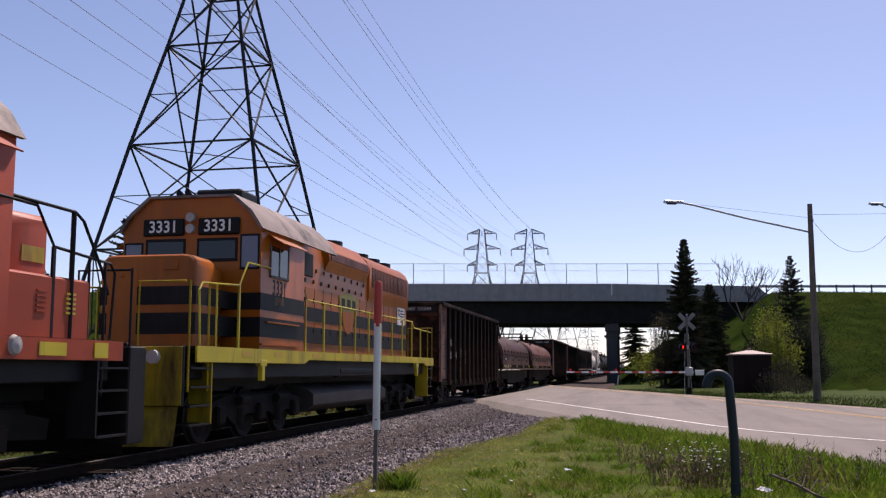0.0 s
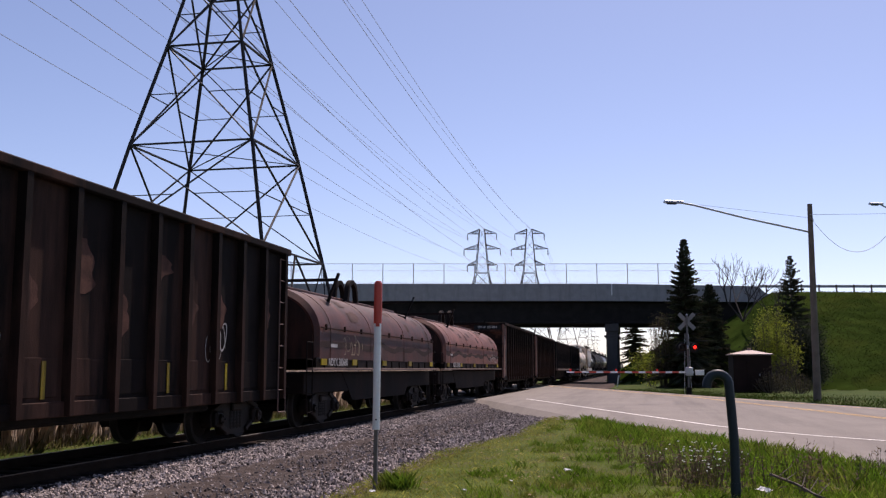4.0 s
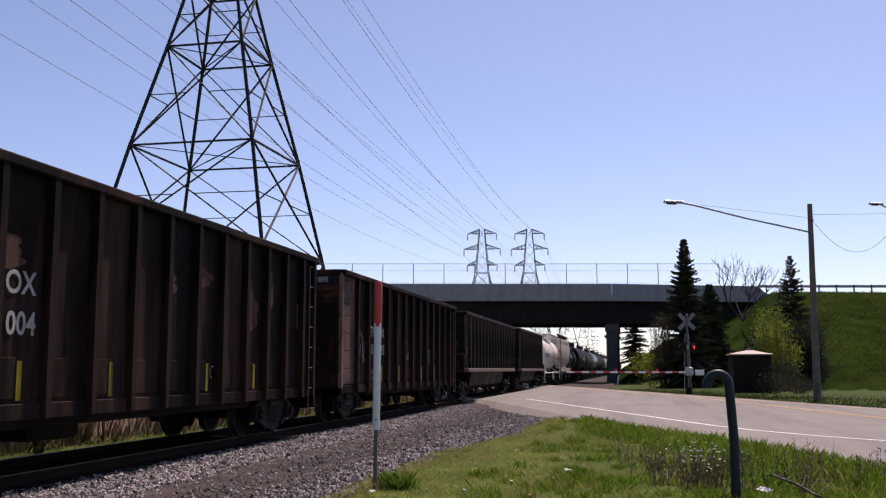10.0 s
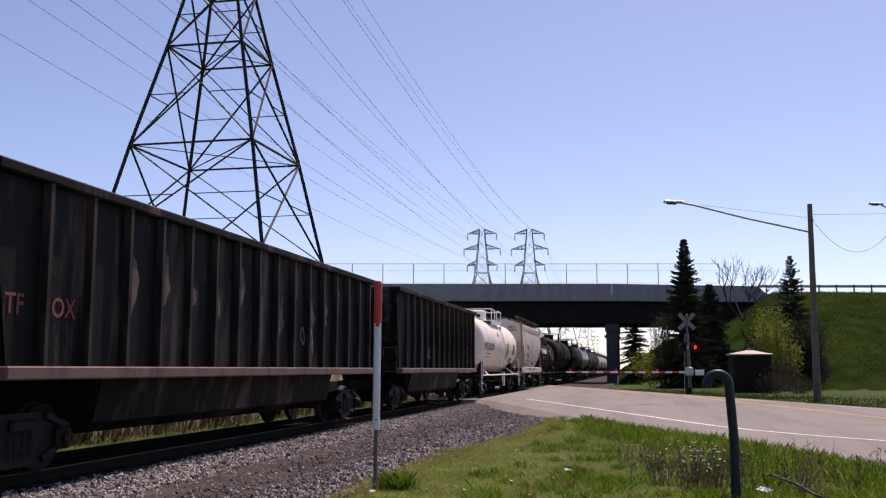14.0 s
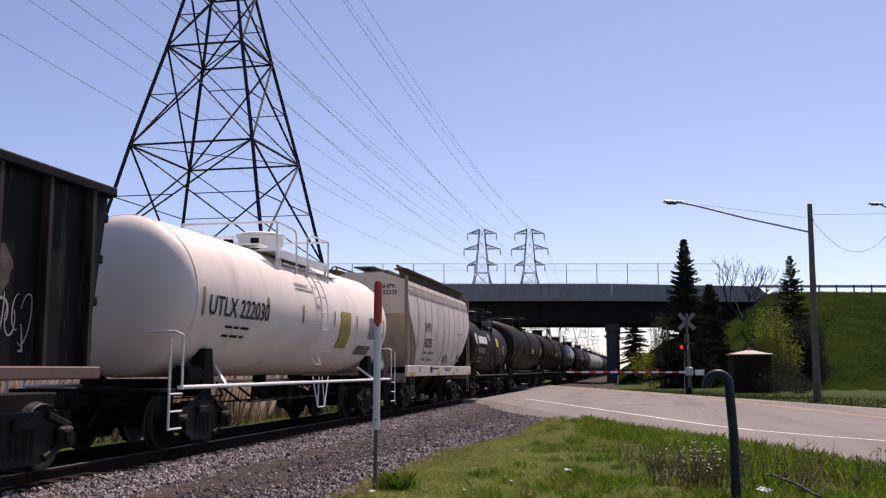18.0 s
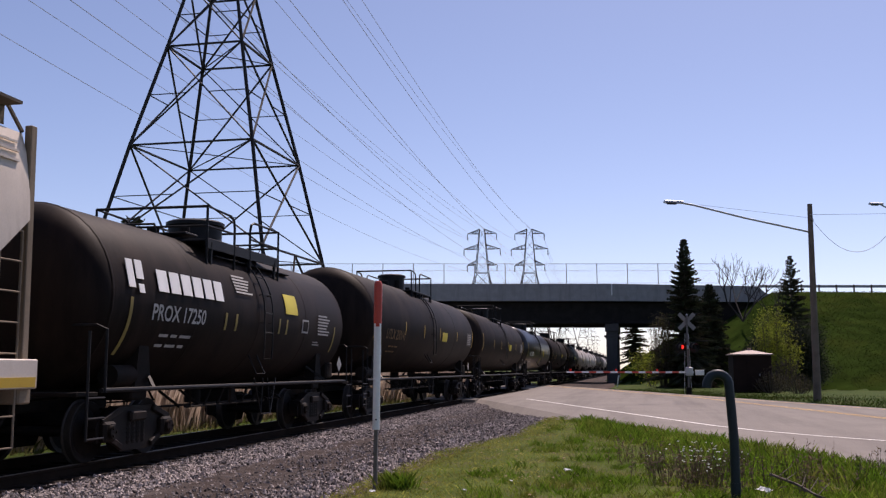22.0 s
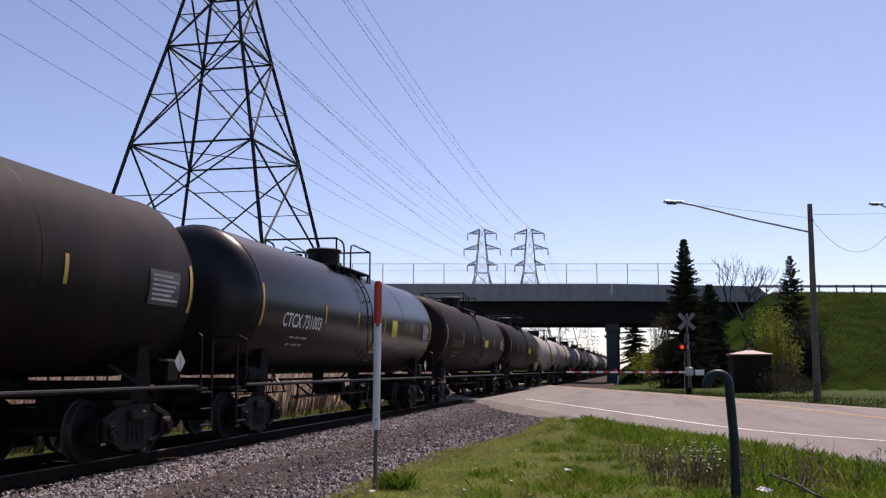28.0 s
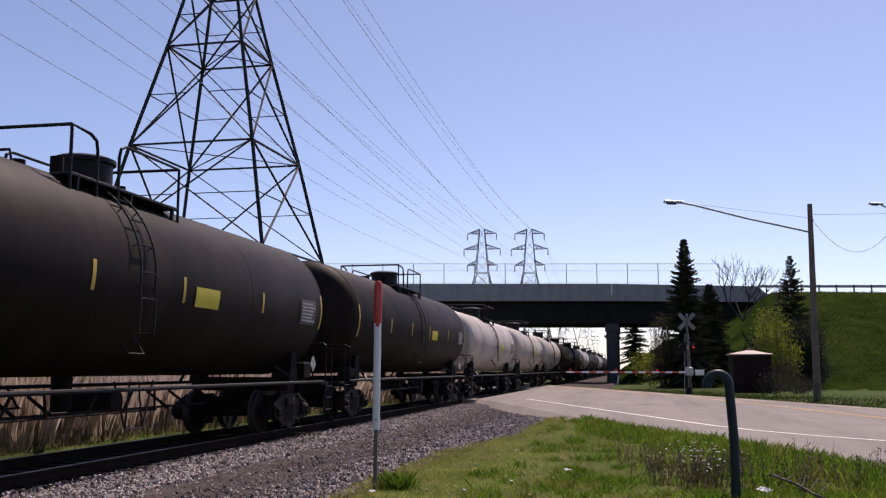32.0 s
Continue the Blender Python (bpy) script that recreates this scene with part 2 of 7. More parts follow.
M_GREY_HOP = mat("dusty_grey_hopper_paint", (0.62, 0.54, 0.46), 0.6, var=0.08, dirt=(0.44, 0.365, 0.3), amount=0.36, bump=0.05)
M_GREY_TANK = mat("grimy_pale_tank_paint", (0.42, 0.37, 0.33), 0.55, var=0.08, dirt=(0.24, 0.2, 0.17), amount=0.45, bump=0.03)
M_PLACARD = mat("yellow_panel_paint", (0.62, 0.5, 0.03), 0.5, var=0.08, bump=0)
M_TAN = mat("dusty_tan_end", (0.25, 0.19, 0.13), 0.8, var=0.2, dirt=(0.12, 0.09, 0.06), amount=0.5)
M_TANK_BLACK = mat("dull_black_tank_paint", (0.0105, 0.0064, 0.005), 0.6, var=0.25, dirt=(0.023, 0.0145, 0.011), amount=0.5, bump=0.05, spec=0.1)
M_TANK_GLOSS = mat("glossy_black_tank_paint", (0.012, 0.0095, 0.01), 0.3, var=0.1, dirt=(0.022, 0.017, 0.015), amount=0.3, bump=0.02, spec=0.32)
M_WHITE = mat("white_paint", (0.75, 0.75, 0.73), 0.5, var=0.08, bump=0.03)
M_DIM_WHITE = mat("dusty_white_paint", (0.4, 0.39, 0.37), 0.6, var=0.2, bump=0.03)
M_STRIPE = mat("yellow_reflective_tape", (0.52, 0.33, 0.03), 0.4, var=0.1, bump=0)
M_CONC = mat("grey_concrete", (0.27, 0.265, 0.265), 0.85, var=0.12, dirt=(0.2, 0.2, 0.2), amount=0.45)
M_GIRDER = mat("dark_bridge_girder", (0.02, 0.018, 0.017), 0.85, var=0.2, spec=0.1)
M_GALV = mat("galvanised_steel", (0.42, 0.43, 0.44), 0.5, 0.6, var=0.12, bump=0.03)
M_LATTICE = mat("weathered_lattice_steel", (0.028, 0.025, 0.026), 0.7, 0.2, var=0.25, bump=0.03)
M_WIRE = mat("aluminium_cable", (0.42, 0.43, 0.46), 0.6, 0.0, bump=0)
M_ASPHALT = mat("worn_asphalt", (0.185, 0.163, 0.142), 0.9, var=0.1, scale=0.5, fine=60, dirt=(0.13, 0.112, 0.098), amount=0.5, streak=False, dirt_scale=0.5, bump=0.3)
for nd in M_ASPHALT.node_tree.nodes:
    if nd.type == "MAPPING":                          # wear runs along the road
        nd.inputs["Rotation"].default_value = (0, 0, radians(-18.4))
        nd.inputs["Scale"].default_value = (1.6, 0.1, 1)
M_LINE = mat("worn_white_road_paint", (0.7, 0.68, 0.64), 0.7, var=0.2, fine=25)
M_YLINE = mat("worn_yellow_road_paint", (0.5, 0.3, 0.08), 0.7, var=0.25, fine=25)
M_BALLAST = mat("ballast_bed", (0.075, 0.055, 0.048), 0.95, var=0.35, scale=2, fine=22, dirt=(0.045, 0.033, 0.028), amount=0.5, streak=False, dirt_scale=0.8, bump=1.0, spec=0.1)
M_STONE = mat("crushed_stone", (0.30, 0.265, 0.245), 0.9, var=0.3, scale=7, fine=60)
M_WOOD_POLE = mat("weathered_pole_wood", (0.13, 0.10, 0.08), 0.9, var=0.25, scale=2, fine=30)
M_BARK = mat("bark", (0.09, 0.07, 0.055), 0.9, var=0.3)
M_REDTOP = mat("red_marker_sleeve", (0.52, 0.05, 0.025), 0.45, var=0.1, bump=0.02)
M_POSTGREY = mat("grey_steel_post", (0.14, 0.13, 0.125), 0.7, 0.3)
M_BLUEPIPE = mat("dark_blue_grey_pipe_paint", (0.017, 0.028, 0.034), 0.5, 0.0, var=0.15, bump=0.03, spec=0.25)
M_SHED = mat("dark_brown_cabinet", (0.02, 0.0095, 0.0075), 0.8, var=0.2, spec=0.15)
M_SHED_ROOF = mat("pale_brown_roof", (0.3, 0.2, 0.17), 0.6, var=0.15)
M_CONIFER = leaf_mat("conifer_needles", (0.04, 0.05, 0.026), 0.5, (0.062, 0.046, 0.03), 0.6, 0.35)
M_BUSH = leaf_mat("fresh_leaves", (0.26, 0.30, 0.035), 0.5, (0.12, 0.13, 0.025), 0.6, 0.5)
M_DARKBUSH = leaf_mat("dark_evergreen_leaves", (0.013, 0.02, 0.009), 0.5, None, 0.5, 0.15)
M_BROWNBUSH = leaf_mat("brown_budding_twigs", (0.05, 0.038, 0.022), 0.5, (0.09, 0.09, 0.02), 0.8, 0.3)
M_GREY_TWIG = mat("bare_twigs", (0.04, 0.03, 0.026), 0.9, var=0.2, bump=0)
M_VERGE = leaf_mat("verge_grass_blades", (0.03, 0.06, 0.006), 0.45, (0.06, 0.052, 0.022), 0.5, 0.3)
M_GRASS = leaf_mat("grass_blades", (0.13, 0.205, 0.022), 0.55, (0.24, 0.225, 0.06), 0.9, 0.5)
M_MOWN = leaf_mat("mown_yellowish_grass", (0.29, 0.28, 0.068), 0.55, (0.15, 0.21, 0.028), 1.3, 0.5)
M_TRACKGRASS = leaf_mat("half_dry_grass", (0.2, 0.185, 0.08), 0.5, (0.11, 0.16, 0.025), 0.8, 0.45)
M_LONGGRASS = leaf_mat("long_grass_blades", (0.09, 0.165, 0.015), 0.6, (0.17, 0.175, 0.04), 1.1, 0.55)
# the bank turns from the sun; that shade is in the green
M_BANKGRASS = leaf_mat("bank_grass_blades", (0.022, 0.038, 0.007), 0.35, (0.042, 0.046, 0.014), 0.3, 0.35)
M_DRYGRASS = leaf_mat("dry_grass", (0.44, 0.355, 0.285), 0.4, None, 0.5, 0.5)
M_DEADLEAF = leaf_mat("dead_leaves", (0.3, 0.22, 0.15), 0.6)
M_WEED = leaf_mat("weed_stalks", (0.15, 0.11, 0.075), 0.4)


def ground_mat():
    m = mat("ground", (0.036, 0.062, 0.008), 0.95, var=0.3, scale=0.5, fine=18, dirt=(0.085, 0.075, 0.025), amount=0.4,
            streak=False, dirt_scale=0.5, bump=0.6, spec=0.1)
    return m


M_GROUND = ground_mat()
# darker than level ground: the slope's shade is in this colour
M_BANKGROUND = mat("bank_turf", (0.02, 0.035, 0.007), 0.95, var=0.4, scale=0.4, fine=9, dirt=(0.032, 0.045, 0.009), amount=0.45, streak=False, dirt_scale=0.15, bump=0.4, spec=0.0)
M_LAWNGROUND = mat("lawn_turf", (0.065, 0.085, 0.018), 0.95, var=0.3, scale=0.8, fine=24, dirt=(0.1, 0.085, 0.042), amount=0.42, streak=False, dirt_scale=1.1, bump=0.6, spec=0.05)
M_BUCK = mat("weathered_sign_back", (0.2, 0.19, 0.19), 0.6, 0.2, var=0.15, bump=0.02)
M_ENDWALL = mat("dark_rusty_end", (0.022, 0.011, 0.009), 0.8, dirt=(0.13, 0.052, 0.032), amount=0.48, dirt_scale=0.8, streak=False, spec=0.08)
M_WORNEDGE = mat("worn_rust_edge", (0.24, 0.12, 0.09), 0.8, dirt=(0.07, 0.03, 0.02), amount=0.5, dirt_scale=2.0)


# ---- ground, road, track ----
def smooth(a, b, x):
    t = min(max((x - a) / (b - a), 0.0), 1.0)
    return t * t * (3 - 2 * t)


# the overpass runs square to this direction
BR_YAW = radians(11.2)
BR_O = Vector((-8.15, 112.5, 0))                    # on the near face of the overpass, over the track
BR_R = Vector((math.cos(BR_YAW), math.sin(BR_YAW), 0))
BR_F = Vector((-math.sin(BR_YAW), math.cos(BR_YAW), 0))
BR_L, BR_E = -42.0, 22.0                            # ends of the overpass, along BR_R
DECK_Z = 9.6
ROAD_W = 13.0


def bank(x, y):
    """Height of the embankments that carry the road to the overpass."""
    p = Vector((x, y, 0)) - BR_O
    s, d = p.dot(BR_R), p.dot(BR_F)
    side = max(-d, d - ROAD_W, 0.0)                  # distance from the roadway's edge
    end = max(min(BR_E + 1.5 - s, s - BR_L + 1.5), 0.0)
    return max(0.0, 10.3 - max(0.0, side - 1.0) / 3.6) if end <= 0 else max(0.0, 10.3 - math.hypot(max(0, side - 1.0) / 3.6, end / 1.6))


def lawn_edge(y):
    """Where the lawn meets the ballast; the stones spread wider towards the road."""
    return -3.55 + 0.78 * smooth(16.5, 23.5, y) + 0.12 * noise.noise((y * 0.6, 0, 5))


def ground_z(x, y):
    z = -0.06 + 0.05 * noise.noise((x * 0.15, y * 0.15, 0))
    e = lawn_edge(y)
    z -= 0.34 * smooth(e + 0.05, e - 0.7, x) * (1 - smooth(-11.0, -12.6, x)) if x > -14 else 0     # under the ballast
    z -= 0.35 * smooth(40, 90, y) * (1 - smooth(140, 200, y)) * 0.6
    b = bank(x, y)
    far = max(abs(x), abs(y))
    return z + b - 0.0008 * max(0, far - 400)


def steps(lo, hi, fine_lo, fine_hi, fine, grow=1.25, first=None):
    out = list(np.arange(fine_lo, fine_hi + 1e-6, fine))
    d = fine
    while out[-1] < hi:
        d *= grow
        out.append(out[-1] + d)
    d = fine
    while out[0] > lo:
        d *= grow
        out.insert(0, out[0] - d)
    return out


def build_ground():
    xs = steps(-2500, 2500, -70, 60, 1.0)
    ys = steps(-300, 4200, 0, 150, 1.0)
    g = Geo()
    g.v = [(x, y, ground_z(x, y)) for y in ys for x in xs]
    n = len(xs)
    g.f = [(j * n + i, j * n + i + 1, (j + 1) * n + i + 1, (j + 1) * n + i) for j in range(len(ys) - 1) for i in range(n - 1)]
    for f in g.f:
        x, y, _ = g.v[f[0]]
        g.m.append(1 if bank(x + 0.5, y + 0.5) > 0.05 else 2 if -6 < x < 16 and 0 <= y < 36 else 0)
    tagged(part("ground", g.mesh("ground", [M_GROUND, M_BANKGROUND, M_LAWNGROUND], 80), M_GROUND), "spring-green grassy ground with worn patches", "ground", kind="structure")


build_ground()

# the road crosses the track at a flat angle
ROAD_P = Vector((-0.79, 32.92, 0))                   # on its near edge line
ROAD_D = Vector((-0.315, 0.949, 0)).normalized()
ROAD_N = Vector((ROAD_D.y, -ROAD_D.x, 0)) * -1       # towards the far edge


def road_pt(s, w, z):
    p = ROAD_P + ROAD_D * s - ROAD_N * w
    return (p.x, p.y, z)


def build_road():
    ss = list(np.arange(-90, 121, 2.0))

    def strip(w0, w1, z, g, cuts=4, drift=lambda s: 0.0):
        ws = [w0 + (w1 - w0) * i / cuts for i in range(cuts + 1)]
        base = len(g.v)
        for s in ss:
            for w in ws:
                x, y, _ = road_pt(s, w + drift(s), 0)
                g.v.append((x, y, z))
        k = len(ws)
        for j in range(len(ss) - 1):
            for i in range(cuts):
                g.f.append((base + j * k + i, base + j * k + i + 1, base + (j + 1) * k + i + 1, base + (j + 1) * k + i))
                g.m.append(0)
        return g
    def skirt(g):
        """The road's edges slope down into the ground."""
        for w, out in ((-2.2, -2.9), (10.3, 10.8)):
            base = len(g.v)
            for s in ss:
                for ww, z in ((w, 0.0), (out, -0.32)):
                    x, y, _ = road_pt(s, ww + 0.12 * noise.noise((s * 0.6, ww, 4)) * (z != 0), 0)
                    g.v.append((x, y, z))
            for j in range(len(ss) - 1):
                g.f.append((base + 2 * j, base + 2 * j + 1, base + 2 * j + 3, base + 2 * j + 2))
                g.m.append(0)
        return g
    road = part("road", skirt(strip(-2.2, 10.3, 0.0, Geo(), 6)), M_ASPHALT, smooth=80)
    tagged(road, "worn two-lane asphalt road crossing the railway", "road", kind="structure")
    near_line = Geo()
    strip(-0.06, 0.06, 0.006, near_line, 1, lambda s: 0.0375 * max(0.0, -7.6 - s) ** 2 if s > -16 else 2.65)
    k = len(ss) - 1
    cut = min(range(k), key=lambda j: abs(ss[j] - 14))          # the line ends short of the track
    near_line.f, near_line.m = near_line.f[:cut], near_line.m[:cut]
    part("edge_line", near_line, M_LINE, road, "worn white edge line")
    part("edge_line", strip(9.6, 9.72, 0.006, Geo(), 1), M_YLINE, road, "worn far edge line")
    for w in (6.7, 6.94):
        part("centre_line", strip(w, w + 0.1, 0.006, Geo(), 1, lambda s: 0.12 * min(max(s, -8.0), 17.0)), M_YLINE, road, "faded yellow centre line")


build_road()


# oily stones; the train's shadow on this strip is in the colour too
M_OILY_SHADED = mat("oily_shaded_ballast", (0.022, 0.018, 0.015), 0.9, var=0.4, scale=3, fine=22, bump=1.0, spec=0.12)


M_FINES = mat("brown_ballast_fines", (0.062, 0.05, 0.046), 0.95, var=0.4, scale=4, fine=30, dirt=(0.042, 0.03, 0.026), amount=0.5, streak=False, dirt_scale=2.5, bump=1.0, spec=0.08)


def build_track():
    bed = Geo()
    prof = [(-4.0, -0.75), (-3.0, -0.42), (-2.0, -0.2), (-1.5, -0.17), (1.12, -0.17), (2.6, -0.17), (3.2, -0.21), (4.4, -0.2), (5.0, -0.16), (5.35, -0.13), (5.7, -0.6)]
    ys = [-60 + 1.0 * i for i in range(130)] + [70 + 10 * i for i in range(45)]
    for y in ys:
        for x, z in prof:
            w = lawn_edge(y) - TX - 5.3 if x > 4 else 0
            bed.v.append((TX + x + w, y, z + 0.03 * noise.noise((x * 2, y * 0.8, 1))))
    k = len(prof)
    for j in range(len(ys) - 1):
        for i in range(k - 1):
            bed.f.append((j * k + i, j * k + i + 1, (j + 1) * k + i + 1, (j + 1) * k + i))
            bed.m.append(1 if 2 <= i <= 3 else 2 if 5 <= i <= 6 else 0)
    tagged(part("ballast", bed, [M_BALLAST, M_OILY_SHADED, M_FINES], smooth=80), "grey crushed-stone ballast bed under the track", "ballast", kind="structure")
    track = thing("railway_track", "single railway track with rusty steel rails on wooden ties", "railway track", pose(TX, 0, 0), kind="structure")
    head = [(-0.036, 0), (-0.036, -0.035), (-0.009, -0.045), (-0.009, -0.135), (-0.07, -0.15), (-0.07, -0.165),
            (0.07, -0.165), (0.07, -0.15), (0.009, -0.135), (0.009, -0.045), (0.036, -0.035), (0.036, 0)]
    for sx in (-0.7525, 0.7525):
        rail = part("rail", Geo().sweep([(x + sx, z) for x, z in head], -60, 500), M_RAIL, track, smooth=0)
        part("rail_head", Geo().box((sx, 220, 0.003), (0.06, 560, 0.006)), M_TREAD, rail, "polished running surface")
    tie = Geo().box((0, 0, 0), (2.6, 0.22, 0.18), b=0.015).mesh("tie", [M_TIE])
    for i in range(150):
        ob = part("tie", tie, M_TIE, track)
        ob.location = (rnd.uniform(-0.03, 0.03), 2 + i * 0.52, -0.225)
        ob.rotation_euler = (0, 0, rnd.uniform(-0.02, 0.02))
    # crossing planks between and beside the rails
    deck = thing("crossing_surface", "timber and asphalt crossing panels between the rails", "crossing panel", kind="structure")
    for x0, x1 in ((-0.66, 0.66), (0.83, 1.45), (-1.45, -0.83)):
        for i in range(10):
            w = (x1 - x0) / 1
            part("crossing_panel", Geo().box((TX + (x0 + x1) / 2, 46 + i * 2.45, -0.075), (w, 2.43, 0.15), b=0.01), M_ASPHALT, deck)


build_track()


# concrete like the parapets, darkened: the deck's shade is in the colour
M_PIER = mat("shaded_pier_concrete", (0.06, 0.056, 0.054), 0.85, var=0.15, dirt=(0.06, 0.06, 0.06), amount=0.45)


# ---- overpass ----
def br(s, d, z):
    p = BR_O + BR_R * s + BR_F * d
    return (p.x, p.y, z)


def build_overpass():
    rot = Matrix.Translation(BR_O) @ Matrix.Rotation(BR_YAW, 4, "Z")
    ov = thing("overpass", "grey concrete road overpass with dark girders and chain-link fence", "bridge", rot, kind="structure")
    L, E = BR_L, BR_E
    mid = (L + E) / 2
    part("deck", Geo().box((mid, ROAD_W / 2, 9.35), (E - L, ROAD_W, 0.5), b=0.03), M_CONC, ov)
    for d in (0.12, ROAD_W - 0.12):
        for a, b, fall in ((L, 5.3, 0.0), (5.36, E, 0.28)):
            g = Geo()
            n0 = [(a, 9.08), (b, 9.08 - fall * 0.4), (b, 11.05 - fall), (a, 11.05)]
            g.add([(p, d + e, z) for e in (-0.15, 0.15) for p, z in n0], [(0, 1, 2, 3), (7, 6, 5, 4), (0, 4, 5, 1), (1, 5, 6, 2), (2, 6, 7, 3), (3, 7, 4, 0)])
            part("parapet", g, M_CONC, ov, smooth=0)
    part("joint_cover", Geo().box((5.33, -0.04, 10.35), (0.12, 0.02, 1.25)), M_WHITE, ov, "pale strip over the expansion joint")
    for i in range(6):
        d = 1.1 + i * (ROAD_W - 2.2) / 5
        g = Geo()
        g.sweep([(-0.3, 6.55), (0.3, 6.55), (0.3, 6.7), (0.07, 6.75), (0.07, 8.9), (0.25, 8.98), (0.25, 9.1), (-0.25, 9.1), (-0.25, 8.98), (-0.07, 8.9), (-0.07, 6.75), (-0.3, 6.7)],
                L, E, Matrix.Translation((0, d, 0)) @ Matrix.Rotation(radians(-90), 4, "Z"))
        part("girder", g, M_GIRDER, ov, smooth=0)
    for s in (5.4, -22.0):
        # the piers stand in line with the track
        sk = Matrix.Translation((s, 0.9, 0)) @ Matrix.Rotation(-BR_YAW, 4, "Z")
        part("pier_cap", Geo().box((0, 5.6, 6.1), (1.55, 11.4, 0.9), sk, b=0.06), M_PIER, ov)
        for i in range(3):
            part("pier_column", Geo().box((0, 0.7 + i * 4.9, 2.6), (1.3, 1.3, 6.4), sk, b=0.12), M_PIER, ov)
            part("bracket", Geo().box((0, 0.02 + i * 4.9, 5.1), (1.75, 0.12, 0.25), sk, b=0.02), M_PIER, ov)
    for s, q in ((E, 1), (L, -1)):
        part("abutment", Geo().box((s + q * 0.8, ROAD_W / 2, 7.2), (1.6, ROAD_W + 0.6, 4.2), b=0.05), M_CONC, ov)
        ww = [(s, 6.0), (s, 10.7), (s + q * 0.5, 10.25), (s + q * 3.2, 8.2), (s + q * 3.2, 6.0)]
        g = Geo()
        g.add([(p, e, z) for e in (-0.1, 0.3) for p, z in ww], [(0, 1, 2, 3, 4), (9, 8, 7, 6, 5)] + [(i, (i + 1) % 5, 5 + (i + 1) % 5, 5 + i) for i in range(5)])
        part("wing_wall", g, M_CONC, ov, smooth=0)
    # fence: posts, rails and diagonal mesh
    fence = part("fence", Geo().pipe([(L, 0.12, 13.35), (E - 4.3, 0.12, 13.35)], 0.03, 5).pipe([(L, 0.12, 11.15), (E - 4.3, 0.12, 11.15)], 0.02, 5).pipe([(L, 0.12, 12.55), (E - 4.3, 0.12, 12.55)], 0.015, 5), M_GALV, ov, "galvanised chain-link fence")
    post = Geo().pipe([(0, 0, 11.0), (0, 0, 12.7), (0, 0.05, 13.1), (0, 0.2, 13.4)], 0.05, 6).mesh("fence_post", [M_GALV])
    n = 17
    fe = E - 4.3
    for i in range(n + 1):
        p = part("fence_post", post, M_GALV, fence)
        p.location = (fe - 3.5 * i, 0.12, 0)
    net = Geo()
    h0, h1, pitch = 11.1, 13.3, 0.3
    k = int((E - L) / pitch)
    for i in range(k):
        s = L + i * pitch
        for q in (1, -1):
            e = s + q * (h1 - h0)
            if L < e < fe and s < fe:
                net.bar((s, 0.12, h0), (e, 0.12, h1), 0.005)
    part("chain_link_mesh", net, M_GALV, fence, smooth=0)
    # guard rail along the embankment
    gr = thing("guard_rail", "steel guard rail with posts along the embankment", "guard rail", rot, kind="structure")
    beam = Geo().sweep([(0, 10.62), (0.05, 10.7), (0, 10.78), (0.05, 10.86), (0, 10.93), (-0.03, 10.93), (-0.03, 10.62)], E + 0.2, E + 90, Matrix.Rotation(radians(-90), 4, "Z") @ Matrix.Translation((-0.2, 0, 0)))
    part("beam", beam, M_GALV, gr, smooth=0)
    pm = Geo().box((0, 0, 10.35), (0.15, 0.15, 1.2), b=0.01).mesh("post", [M_WOOD_POLE])
    for i in range(45):
        p = part("post", pm, M_WOOD_POLE, gr)
        p.location = (E + 1 + i * 2.0, 0.05, 0)
    part("roadway", Geo().box((E + 45, ROAD_W / 2, 9.83), (90, ROAD_W - 0.8, 0.2)), M_ASPHALT, gr)


build_overpass()


# ---- pylons and power lines ----
ARMS = ((18.9, 2.5), (21.6, 3.05), (24.2, 2.45))


def tower_half(z):
    """Half the width of the pylon's square body at a height."""
    for z0, a0, z1, a1 in ((-0.5, 4.82, 10.35, 2.63), (10.35, 2.63, 14.72, 1.65), (14.72, 1.65, 17.6, 1.05), (17.6, 1.05, 25.0, 0.42)):
        if z <= z1:
            return a0 + (a1 - a0) * (z - z0) / (z1 - z0)
    return 0.42


